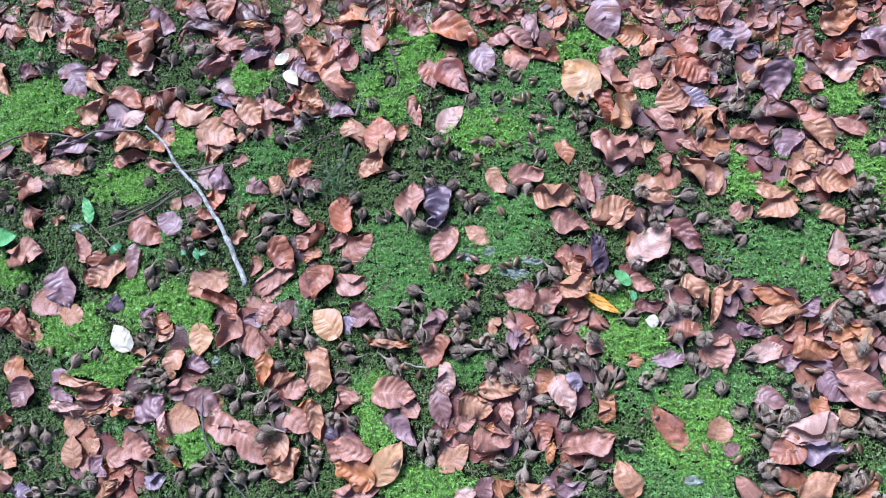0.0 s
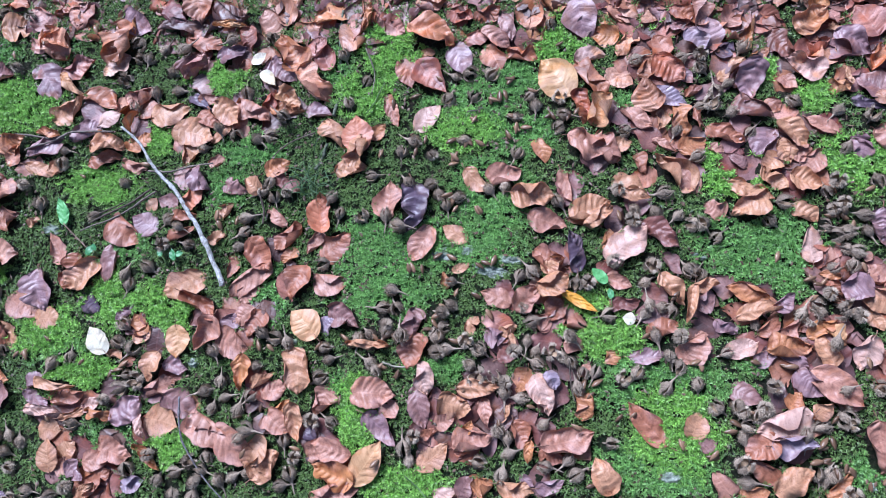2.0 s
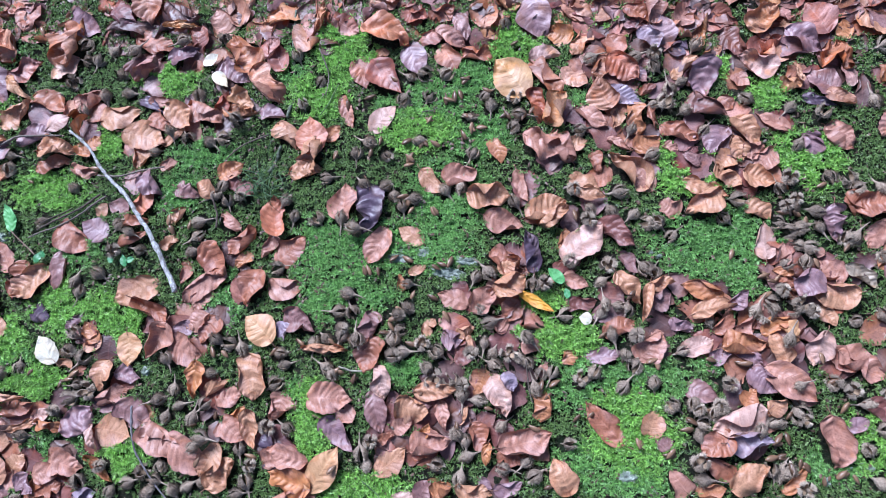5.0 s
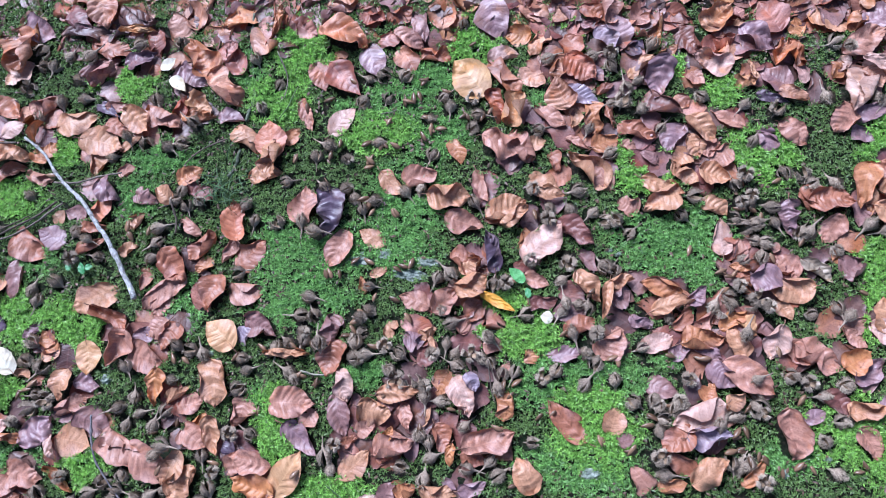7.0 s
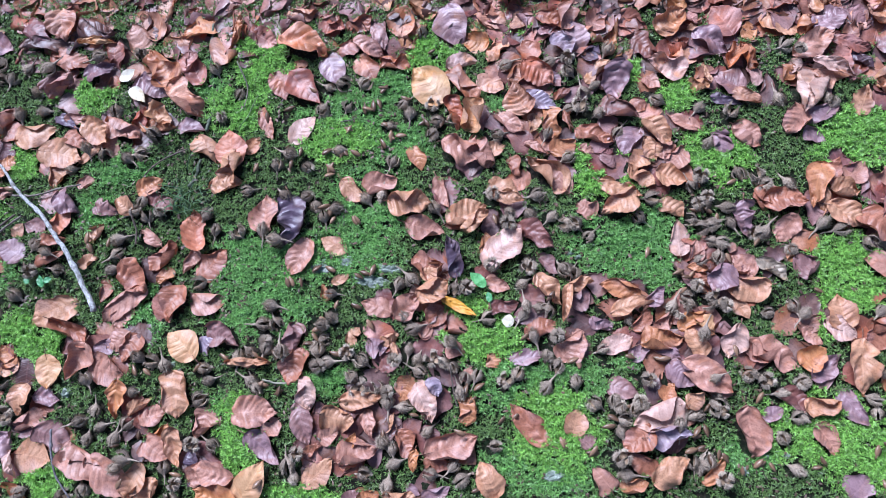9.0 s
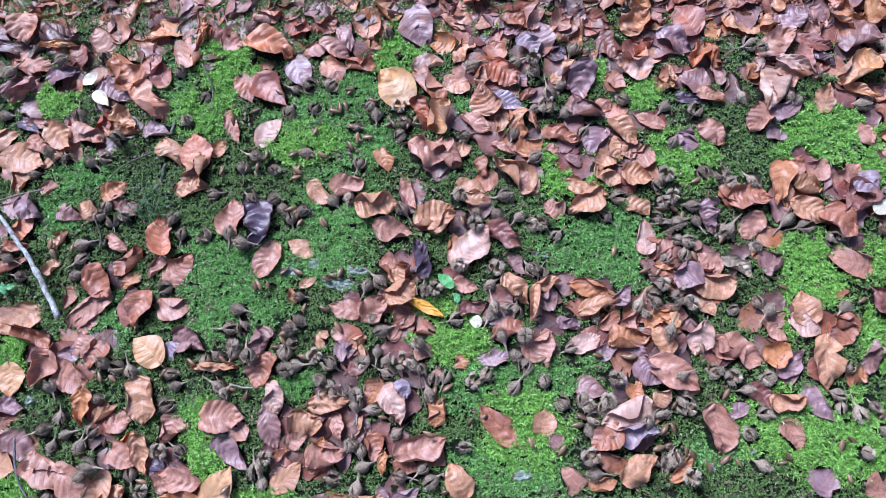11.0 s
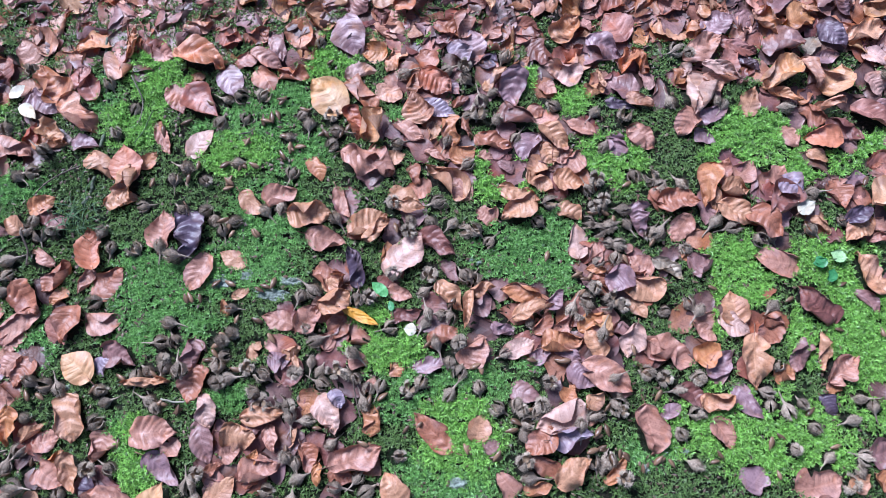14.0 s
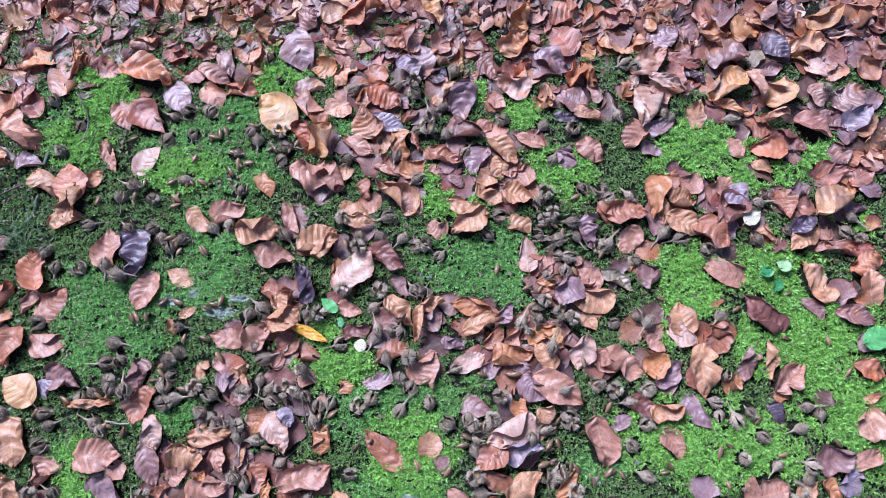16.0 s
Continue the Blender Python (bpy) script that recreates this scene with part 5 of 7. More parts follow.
OLD = []
while len(OLD) < 1300:
    x, y = DRIFT.uniform(-0.95, 1.4), DRIFT.uniform(0.15, 0.58)
    if DRIFT.random() > deep(x, y):
        continue
    p = leaf_sheet(DRIFT.uniform(0.045, 0.062), DRIFT.uniform(0.028, 0.042), DRIFT.choice((1, 2, 2)), DRIFT)
    m = pose(x, y, float(rise(x, y)) + DRIFT.uniform(-0.001, 0.003), DRIFT.uniform(-6, 6), DRIFT.uniform(-6, 6), DRIFT.uniform(0, 360))
    p[..., 2] *= 0.45
    # Mostly dark tones; they also put lens falloff at the far edge into colour.
    OLD.append((p[::2, ::2], m, DRIFT.choice("dddqqqrrrrrrkppo")))
FALLEN = list(COVERED)
for cx, cy, _, _, _ in FALLEN:
    crowd = sum(abs(cx - x) < 0.06 and abs(cy - y) < 0.06 for x, y, _, _, _ in FALLEN)
    for _ in range(0 if crowd < 8 else 1 if crowd < 12 else 2):
        x, y = cx + DRIFT.uniform(-0.026, 0.026), cy + DRIFT.uniform(-0.026, 0.026)
        p = leaf_sheet(DRIFT.uniform(0.042, 0.06), DRIFT.uniform(0.026, 0.04), 1, DRIFT)
        p[..., 2] *= 0.35
        turn = DRIFT.uniform(0, 360)
        m = pose(x, y, float(rise(x, y)) + DRIFT.uniform(0.0, 0.002), DRIFT.uniform(-4, 4), DRIFT.uniform(-4, 4), turn)
        COVERED.append((x, y, turn, 0.052, 0.034))
        OLD.append((p[::2, ::2], m, DRIFT.choice("dddqqrrkpp")))
lay("leaf_drift", DRIFTED, "upper leaves of a deep russet and tan leaf drift")
lay("leaf_litter", OLD, "older flattened brown beech leaves under the drift")


# ---- beech husks: four bristly woody valves on a short stalk ----
def valve_mesh(size, seed):
    """One valve, hinged at the origin and reaching up z: a thick pointed scale, narrow at its foot, set with soft bristles."""
    rng = random.Random(seed)
    n, m = 7, 5
    co, faces = [], []

    def at(s, t, inset):
        r = size * (0.045 + 0.36 * math.sin(math.pi * min(1.0, 0.98 * s) ** 1.15) ** 1.15) - inset
        a = t * radians(47) * (1 - 0.55 * s ** 3)
        return Vector((max(0, r) * math.cos(a), max(0, r) * math.sin(a), size * (s * 1.15 - 0.06)))

    for inset in (0.0, 0.0013):
        for i in range(n + 1):
            for j in range(m + 1):
                co.append(at(i / n, j / m * 2 - 1, inset))
    per = (n + 1) * (m + 1)
    for k in (0, 1):
        for i in range(n):
            for j in range(m):
                q = [k * per + i * (m + 1) + j, k * per + i * (m + 1) + j + 1, k * per + (i + 1) * (m + 1) + j + 1, k * per + (i + 1) * (m + 1) + j]
                faces.append(q if k == 0 else q[::-1])
    outer = n * m
    for i in range(n):
        for j in (0, m):
            a, b = i * (m + 1) + j, (i + 1) * (m + 1) + j
            faces.append([a, b, b + per, a + per] if j == 0 else [b, a, a + per, b + per])
    shell = len(faces)
    for _ in range(280):
        s, t = rng.random() ** 0.75, rng.uniform(-1, 1)
        p = at(s, t, 0.0003)
        out = Vector((p.x, p.y, size * 0.05)).normalized()
        lean = Vector((rng.uniform(-0.7, 0.7), rng.uniform(-0.7, 0.7), rng.uniform(-0.3, 1.2)))
        long = size * rng.uniform(0.13, 0.30) * (0.6 + 0.6 * s)
        side = out.cross(Vector((0.2, 0.3, 1))).normalized() * size * rng.uniform(0.010, 0.018)
        k = len(co)
        co += [p - side, p + side, p + (out * 1.2 + lean).normalized() * long]
        faces += [[k, k + 1, k + 2]]
    me = mesh_of("valve", co, faces, HUSK, False)
    me.materials.append(BRISTLE)
    me.materials.append(HUSK_INSIDE)
    me.polygons.foreach_set("material_index", [0] * outer + [2] * outer + [0] * (shell - 2 * outer) + [1] * (len(faces) - shell))
    return me


VALVES = [valve_mesh(0.0198, s) for s in range(6)]
co, faces = tube([(0.003, 0.001, -0.017), (0.0016, 0, -0.012), (0.0006, 0, -0.007), (0, 0, -0.003), (0, 0, 0.001), (0, 0, 0.004)], [0.0007, 0.0009, 0.0011, 0.0016, 0.0026, 0.0036], 7)
HUSK_STALK = mesh_of("stalk", co, faces, HUSK)
HUSK_RNG = random.Random(21)


def husk(x, y, lift=0.0):
    """An empty beech husk on its side or standing, its valves more or less open."""
    g = HUSK_RNG
    ob = new("beech_husk")
    ob.empty_display_size = 0.01
    size = g.uniform(0.72, 0.98)
    COVERED.append((x, y, 0, 0.027, 0.027))
    tip = g.choice((1, 1, 1, 1, 1, 1, 0))
    tilt = g.uniform(60, 100) if tip else g.uniform(0, 45)
    turn = g.uniform(0, 360)
    m = Matrix.Translation((x, y, float(rise(x, y)) + lift + (0.0085 if tip else 0.004) * size)) @ Euler((0, 0, radians(turn))).to_matrix().to_4x4()
    m = m @ Euler((radians(tilt), 0, 0)).to_matrix().to_4x4() @ Matrix.Translation((0, 0, -0.009 * size if tip else 0.002)) @ Euler((0, 0, radians(g.uniform(0, 90)))).to_matrix().to_4x4()
    ob.matrix_basis = m @ Matrix.Diagonal((size, size, size, 1))
    wide = g.choice((-3, -1, 0, 1, 3, 5, 8, 12, 20))
    for i in range(4):
        v = child("valve", VALVES[g.randrange(6)], ob)
        v.matrix_basis = Euler((0, 0, radians(90 * i))).to_matrix().to_4x4() @ Euler((0, radians(wide + g.uniform(-5, 8)), 0)).to_matrix().to_4x4()
    child("stalk", HUSK_STALK, ob)
    state = "closed" if wide < 10 else "half-open" if wide < 20 else "wide open"
    tagged(ob, f"brown bristly beech husk, {state}, among fallen leaves", "husk", "beech husks")


husk(-0.6876, 0.3434)
husk(-0.6349, 0.3333)
husk(-0.4469, 0.2948)
husk(-0.4029, 0.2855)
husk(-0.4281, 0.2664)
husk(-0.4445, 0.2682)
husk(-0.3878, 0.2481)
husk(-0.3643, 0.2804, 0.0105)
husk(-0.6384, 0.2501)
husk(-0.4605, 0.2331)
husk(-0.4049, 0.2079)
husk(-0.3691, 0.2159)
husk(-0.4341, 0.1871)
husk(-0.5396, 0.1159)
husk(-0.5409, 0.0977)
husk(-0.2932, 0.2947, 0.0105)
husk(-0.2354, 0.3051)
husk(-0.2598, 0.2130)
husk(-0.2327, 0.1378)
husk(-0.2160, 0.1444)
husk(-0.2689, 0.1457)
husk(-0.2916, 0.1500, 0.0105)
husk(-0.1969, 0.1725, 0.0147)
husk(-0.3150, 0.1250)
husk(-0.0794, 0.2381)
husk(-0.1172, 0.2737)
husk(-0.1007, 0.1936)
husk(0.0497, 0.2442)
husk(0.0700, 0.2471)
husk(0.1027, 0.2449)
husk(0.0439, 0.2093)
husk(0.0805, 0.2100)
husk(0.1602, 0.2156)
husk(0.1673, 0.1971)
husk(0.1998, 0.2078)
husk(0.1830, 0.3305)
husk(0.2013, 0.1702)
husk(0.2099, 0.1870)
husk(0.0213, 0.1277)
husk(-0.0045, 0.1439)
husk(-0.0193, 0.1249)
husk(0.1448, 0.1272)
husk(0.1381, 0.1813)
husk(0.0724, 0.1460)
husk(0.3668, 0.2734)
husk(0.3930, 0.2569)
husk(0.3892, 0.2778)
husk(0.4114, 0.2281)
husk(0.4261, 0.2366)
husk(0.4041, 0.1993)
husk(0.4259, 0.1916)
husk(0.3894, 0.2031)
husk(0.3601, 0.1658)
husk(0.3859, 0.1304)
husk(0.2930, 0.1666)
husk(0.3061, 0.2728)
husk(0.5158, 0.2120)
husk(0.5681, 0.1986)
husk(0.4581, 0.1683)
husk(0.5789, 0.1502)
husk(0.4485, 0.2908)
husk(-0.6764, 0.0751)
husk(-0.6465, 0.0665, 0.0105)
husk(-0.5908, 0.0599)
husk(-0.5659, 0.0296)
husk(-0.6538, 0.0153)
husk(-0.6705, 0.0389)
husk(-0.3547, 0.0122)
husk(-0.3233, -0.0203)
husk(-0.3601, -0.0220)
husk(-0.4107, -0.0667)
husk(-0.4031, -0.0855)
husk(-0.3748, -0.0581)
husk(-0.6090, -0.1073)
husk(-0.4327, 0.0656)
husk(-0.4751, 0.0183)
husk(-0.3982, -0.1419)
husk(-0.3318, 0.0006, 0.0105)
husk(-0.2353, 0.0216)
husk(-0.2079, 0.0779)
husk(-0.2006, 0.0526)
husk(-0.2204, 0.0604)
husk(-0.1782, 0.0577)
husk(-0.1015, 0.0315)
husk(-0.1163, 0.0542)
husk(-0.0666, 0.0289)
husk(-0.0341, 0.0302)
husk(-0.0077, 0.0833)
husk(-0.2412, 0.0004)
husk(-0.2428, -0.0205)
husk(-0.1173, -0.0388)
husk(-0.0148, -0.0730)
husk(-0.0575, 0.0899)
husk(-0.0110, 0.0166, 0.0105)
husk(-0.0285, -0.0973)
husk(-0.0089, -0.0961)
husk(-0.0229, -0.1164)
husk(-0.0435, -0.1331)
husk(0.0377, 0.0684)
husk(0.0233, 0.0794)
husk(0.0510, 0.0493)
husk(0.0644, 0.0629)
husk(0.1102, 0.0728)
husk(0.1316, 0.0817)
husk(0.1719, -0.0354)
husk(0.1550, -0.0455)
husk(0.1669, -0.0892)
husk(0.1787, -0.1035)
husk(0.2056, 0.0588)
husk(0.2312, -0.0505, 0.0105)
husk(0.2481, -0.0480)
husk(0.0662, -0.0567)
husk(0.0645, -0.0878)
husk(0.0459, -0.0982)
husk(0.0551, -0.1190)
husk(0.2752, -0.0222)
husk(0.2733, -0.0900)
husk(0.3042, 0.0549)
husk(0.2816, 0.0752)
husk(0.3030, 0.0392)
husk(0.3426, 0.0776)
husk(0.3320, 0.0521)
husk(0.3610, 0.0456)
husk(0.3826, 0.0366)
husk(0.3947, 0.0356)
husk(0.4124, 0.0212)
husk(0.3758, -0.0244)
husk(0.3878, -0.0290)
husk(0.3294, -0.0156)
husk(0.3226, -0.0438)
husk(0.4954, 0.0704)
husk(0.5509, 0.0893)
husk(0.5648, 0.0975)
husk(0.5569, 0.0631)
husk(0.5721, 0.0712)
husk(0.5742, 0.0362)
husk(0.5626, 0.0282)
husk(0.5494, 0.0403)
husk(0.5544, -0.0163)
husk(0.4811, 0.0432)
husk(0.5394, -0.0734)
husk(0.5467, -0.0514)
husk(0.5161, -0.0748)
husk(0.5272, -0.0827)
husk(0.5331, -0.0609)
husk(0.5659, -0.0717)
husk(0.5754, 0.0119)
husk(0.5793, -0.0077)
husk(0.3249, -0.0733, 0.0105)
husk(0.3409, -0.0762)
husk(0.3198, -0.0886)
husk(0.3529, -0.0792)
husk(0.4586, -0.0907)
husk(-0.5877, -0.1873)
husk(-0.4738, -0.1900)
husk(-0.5007, -0.2040)
husk(-0.5501, -0.3035)
husk(-0.5835, -0.3158)
husk(-0.5688, -0.3130)
husk(-0.5307, -0.3113)
husk(-0.5494, -0.3285)
husk(-0.5360, -0.3506)
husk(-0.4548, -0.2839)
husk(-0.4110, -0.2467)
husk(-0.3923, -0.2296)
husk(-0.3665, -0.2182)
husk(-0.3891, -0.2120)
husk(-0.3318, -0.3133)
husk(-0.3661, -0.3352)
husk(-0.5084, -0.3786)
husk(-0.5319, -0.3922)
husk(-0.4756, -0.3815)
husk(-0.4446, -0.3725)
husk(-0.3184, -0.3458)
husk(-0.2982, -0.3587)
husk(-0.2936, -0.3346)
husk(-0.2682, -0.3396)
husk(-0.2793, -0.3199)
husk(-0.2572, -0.3312)
husk(-0.2665, -0.3630)
husk(-0.4074, -0.1652)
husk(-0.3821, -0.1756)
husk(-0.2557, -0.1730, 0.0105)
husk(-0.2454, -0.2091)
husk(-0.2341, -0.2314)
husk(-0.2528, -0.2459)
husk(-0.2159, -0.2452)
husk(-0.2003, -0.1880)
husk(-0.1927, -0.2725, 0.0189)
husk(-0.2025, -0.2822, 0.0189)
husk(-0.2017, -0.2289)
husk(-0.2680, -0.2263)
husk(-0.2537, -0.3101)
husk(-0.2311, -0.3436)
husk(-0.2122, -0.3345)
husk(-0.1968, -0.3294)
husk(-0.1479, -0.2860)
husk(-0.1283, -0.3049)
husk(-0.1336, -0.3272)
husk(-0.1439, -0.3405)
husk(-0.1224, -0.2527)
husk(-0.1104, -0.2532)
husk(-0.0868, -0.2535)
husk(-0.1084, -0.1989)
husk(-0.0953, -0.1713)
husk(-0.1065, -0.1567)
husk(-0.1919, -0.1429)
husk(-0.1725, -0.1471)
husk(-0.1582, -0.1501)
husk(-0.0400, -0.1711)
husk(-0.0584, -0.1434)
husk(-0.0200, -0.1316)
husk(0.0014, -0.1325, 0.0105)
husk(-0.0314, -0.1796)
husk(0.0280, -0.2636)
husk(0.0155, -0.2777)
husk(0.0243, -0.2927)
husk(0.0422, -0.1517)
husk(0.0664, -0.1485)
husk(0.0501, -0.1346)
husk(0.0886, -0.1395)
husk(0.1102, -0.1470)
husk(0.1059, -0.1755)
husk(0.1287, -0.1827)
husk(0.1399, -0.1855)
husk(0.0980, -0.1687)
husk(0.1445, -0.2019)
husk(0.1630, -0.2055)
husk(0.1563, -0.1432, 0.0147)
husk(0.1705, -0.1339)
husk(0.1820, -0.1420)
husk(0.2005, -0.1466)
husk(0.2151, -0.1471)
husk(0.2262, -0.1536)
husk(0.2281, -0.1248, 0.0105)
husk(0.1827, -0.1589)
husk(0.2446, -0.1668)
husk(0.2381, -0.1853)
husk(0.2590, -0.1679)
husk(0.2946, -0.1760)
husk(0.3120, -0.1654)
husk(0.1400, -0.2526)
husk(0.1513, -0.2602)
husk(0.1130, -0.2904)
husk(0.1557, -0.2760)
husk(0.1463, -0.3014)
husk(0.1970, -0.2350)
husk(0.2273, -0.2801)
husk(0.2418, -0.2939)
husk(0.2029, -0.2892)
husk(0.2755, -0.2550)
husk(0.3499, -0.1339)
husk(0.3640, -0.1508)
husk(0.3504, -0.1788)
husk(0.3881, -0.1759)
husk(0.4223, -0.1324)
husk(0.4756, -0.1692)
husk(0.4119, -0.2019)
husk(0.4386, -0.2115)
husk(0.4452, -0.2212)
husk(0.4619, -0.2047)
husk(0.4718, -0.2053)
husk(0.5302, -0.2160)
husk(0.5131, -0.2282, 0.0105)
husk(0.4478, -0.2881)
husk(0.4381, -0.2744)
husk(0.5286, -0.2739)
husk(0.5477, -0.2741)
husk(0.5664, -0.1894)
husk(0.5501, -0.1104, 0.0147)
husk(0.5628, -0.2012)
husk(0.3357, -0.1168)
husk(0.3637, -0.1150)
husk(0.4354, -0.1945)
husk(0.4417, -0.2384)
husk(0.6151, 0.1058)
husk(0.6400, 0.1019)
husk(0.6507, 0.0914)
husk(0.6783, 0.0915)
husk(0.5676, 0.0635)
husk(0.5944, 0.0579)
husk(0.6011, 0.0335)
husk(0.5764, 0.0349)
husk(0.5830, 0.0084)
husk(0.6311, 0.0239)
husk(0.6429, 0.0248)
husk(0.7179, 0.0325)
husk(0.7404, 0.0256)
husk(0.6783, -0.0025)
husk(0.6725, -0.0778)
husk(0.6794, -0.0887, 0.0105)
husk(0.5821, -0.0740)
husk(0.5635, -0.0714)
husk(0.6413, -0.0850)
husk(0.8576, 0.0692)
husk(0.8938, 0.0266)
husk(0.8485, 0.0155)
husk(0.9879, 0.0415)
husk(0.9726, 0.0246)
husk(0.9979, 0.0127)
husk(0.7925, 0.0083)
husk(0.7768, 0.0076)
husk(0.6948, 0.2916)
husk(0.7071, 0.2808, 0.0105)
husk(0.6771, 0.2127)
husk(0.6095, 0.1877)
husk(0.9800, 0.2290, 0.0147)
husk(0.8381, 0.1971)
husk(0.7418, 0.2092)
husk(0.7487, 0.2001)
husk(1.0111, 0.3700)
husk(0.4697, 0.3952)
husk(0.7701, 0.3679)
husk(0.5382, -0.2154)
husk(0.5236, -0.2160)
husk(0.5679, -0.2102)
husk(0.6096, -0.1643)
husk(0.6273, -0.1711)
husk(0.6437, -0.1879)
husk(0.6751, -0.1740)
husk(0.6620, -0.2174)
husk(0.6698, -0.2143)
husk(0.6440, -0.2443)
husk(0.5630, -0.1677, 0.0105)
husk(0.7539, -0.1931)
husk(0.7589, -0.2091)
husk(0.7967, -0.2043)
husk(0.7799, -0.2161)
husk(0.8091, -0.2405)
husk(0.7791, -0.2665)
husk(0.8207, -0.2794)
husk(0.8778, -0.2078)
husk(0.8903, -0.2207)
husk(0.8580, -0.2350)
husk(0.8646, -0.2787)
husk(0.7735, -0.1632)
husk(0.7780, -0.0855)
husk(0.8609, -0.2990)
husk(0.8440, -0.3115)
husk(0.5396, -0.2756)
husk(0.5677, -0.2933, 0.0105)
husk(0.6540, -0.2793)


# ---- beech nuts: small glossy three-edged nuts ----
def nut_mesh(seed):
    rng = random.Random(seed)
    co, faces = [], []
    for i in range(7):
        u = i / 6
        r = 0.0032 * math.sin(math.pi * (0.06 + 0.9 * u) ** 0.85) + 0.0002
        for j in range(6):
            a = 2 * math.pi * j / 6
            k = 1.0 if j % 2 == 0 else 0.62
            co.append((0.013 * (u - 0.5), r * k * math.cos(a), r * k * math.sin(a) * rng.uniform(0.75, 0.85)))
    for i in range(6):
        for j in range(6):
            k = (j + 1) % 6
            faces.append((i * 6 + j, (i + 1) * 6 + j, (i + 1) * 6 + k, i * 6 + k))
    faces += [tuple(range(6)), tuple(range(41, 35, -1))]
    return mesh_of("beech_nut", co, faces, NUT)


NUTS = [nut_mesh(s) for s in range(3)]


def nut(x, y, lift=0.0):
    g = HUSK_RNG
    ob = new("beech_nut", NUTS[g.randrange(3)])
    s = g.uniform(0.95, 1.4)
    ob.matrix_basis = pose(x, y, float(rise(x, y)) + lift + 0.0085, g.uniform(-20, 20), g.uniform(-15, 15), g.uniform(0, 360)) @ Matrix.Diagonal((s, s, s, 1))
    tagged(ob, "small glossy brown beech nut lying on moss", "nut", "beech nuts")


nut(0.1170, 0.2110, 0.0015)
nut(0.1090, 0.2060, 0.0015)
nut(0.1360, 0.1810, 0.0015)
nut(0.0830, 0.1760, 0.0015)
nut(0.1420, 0.1640, 0.0015)
nut(0.1320, 0.1540, 0.0015)
nut(0.0580, 0.1200, 0.0015)
nut(0.0570, 0.1100, 0.0015)
nut(0.0140, 0.1450, 0.0015)
nut(0.0010, 0.1260, 0.0015)
nut(0.0530, 0.1440, 0.0015)
nut(0.0730, 0.1400, 0.0015)
nut(0.0050, -0.0410, 0.0015)
nut(0.0230, -0.0420, 0.0015)
nut(0.0630, -0.0230, 0.0015)
nut(0.1100, -0.0290, 0.0015)
nut(0.1020, -0.0340, 0.0015)
nut(0.1200, -0.0260, 0.0015)
nut(0.0980, 0.0450, 0.0015)
nut(0.0630, 0.0450, 0.0015)
nut(0.0500, 0.0650, 0.0015)
nut(0.1300, 0.2390, 0.0015)
nut(-0.0480, 0.1230, 0.0015)
nut(0.0300, 0.2380, 0.0015)
nut(-0.0050, 0.2110, 0.0015)
nut(0.1610, 0.2220, 0.0015)
nut(0.1860, 0.1840, 0.0015)
nut(0.2130, 0.1840, 0.0015)
nut(0.1980, 0.2960, 0.0015)
nut(0.3670, -0.2490, 0.0015)
nut(0.4050, -0.2590, 0.0015)
nut(0.5370, -0.2340, 0.0015)
nut(0.5280, -0.2580, 0.0015)
nut(0.5610, -0.2630, 0.0015)
nut(0.5510, -0.2680, 0.0015)
nut(0.6090, -0.2730, 0.0015)
nut(0.5500, -0.2060, 0.0015)
nut(0.4990, -0.1440, 0.0015)
nut(0.4500, -0.2040, 0.0015)
nut(0.3850, -0.1460, 0.0015)
nut(0.3920, -0.1500, 0.0015)
nut(0.6050, -0.1620, 0.0015)
nut(0.5150, -0.1740, 0.0015)
nut(0.5420, -0.1660, 0.0015)
nut(0.5260, -0.0310, 0.0015)
nut(0.5360, -0.0380, 0.0015)
nut(0.5530, -0.0550, 0.0015)
nut(0.5290, -0.0560, 0.0015)
nut(0.6040, 0.0920, 0.0015)
nut(0.6310, 0.0100, 0.0015)
nut(0.5710, 0.0530, 0.0015)
nut(0.0490, -0.1050, 0.0015)
nut(0.0560, -0.0930, 0.0015)
nut(0.0460, -0.1160, 0.0015)
nut(-0.0230, -0.1760, 0.0015)
nut(0.0010, -0.1860, 0.0015)
nut(-0.0840, -0.2280, 0.0015)
nut(-0.0340, -0.1390, 0.0015)
nut(-0.0770, -0.1410, 0.0015)
nut(0.0740, -0.1370, 0.0015)
nut(-0.0070, -0.1380, 0.0015)
nut(0.1390, -0.2400, 0.0015)
nut(0.1790, -0.2160, 0.0015)
nut(0.2460, -0.1830, 0.0015)
nut(0.2540, -0.1970, 0.0015)
nut(-0.3990, -0.2050, 0.0015)
nut(-0.4100, -0.2120, 0.0015)
nut(-0.2800, 0.0220, 0.0015)
nut(-0.5420, -0.1930, 0.0015)
nut(-0.3920, -0.1970, 0.0015)
nut(-0.5120, -0.1680, 0.0015)
nut(-0.0370, 0.1980, 0.0015)
nut(0.3080, -0.2180, 0.0015)
nut(0.4580, -0.1420, 0.0015)
nut(0.2860, 0.0440, 0.0015)
nut(0.5810, 0.0420, 0.0015)
nut(0.5920, -0.0130, 0.0015)
nut(0.1312, 0.2375)
nut(0.1048, 0.2070)
nut(0.1244, 0.2142)
nut(0.0824, 0.1766)
nut(0.0765, 0.1426)
nut(0.0926, 0.1414)
nut(0.0579, 0.1211)
nut(0.1429, 0.1637)
nut(0.1562, 0.1657)
nut(0.1639, 0.2208)
nut(0.1914, 0.1858)
nut(0.2247, 0.1881, 0.0105)
nut(0.0946, 0.0443)
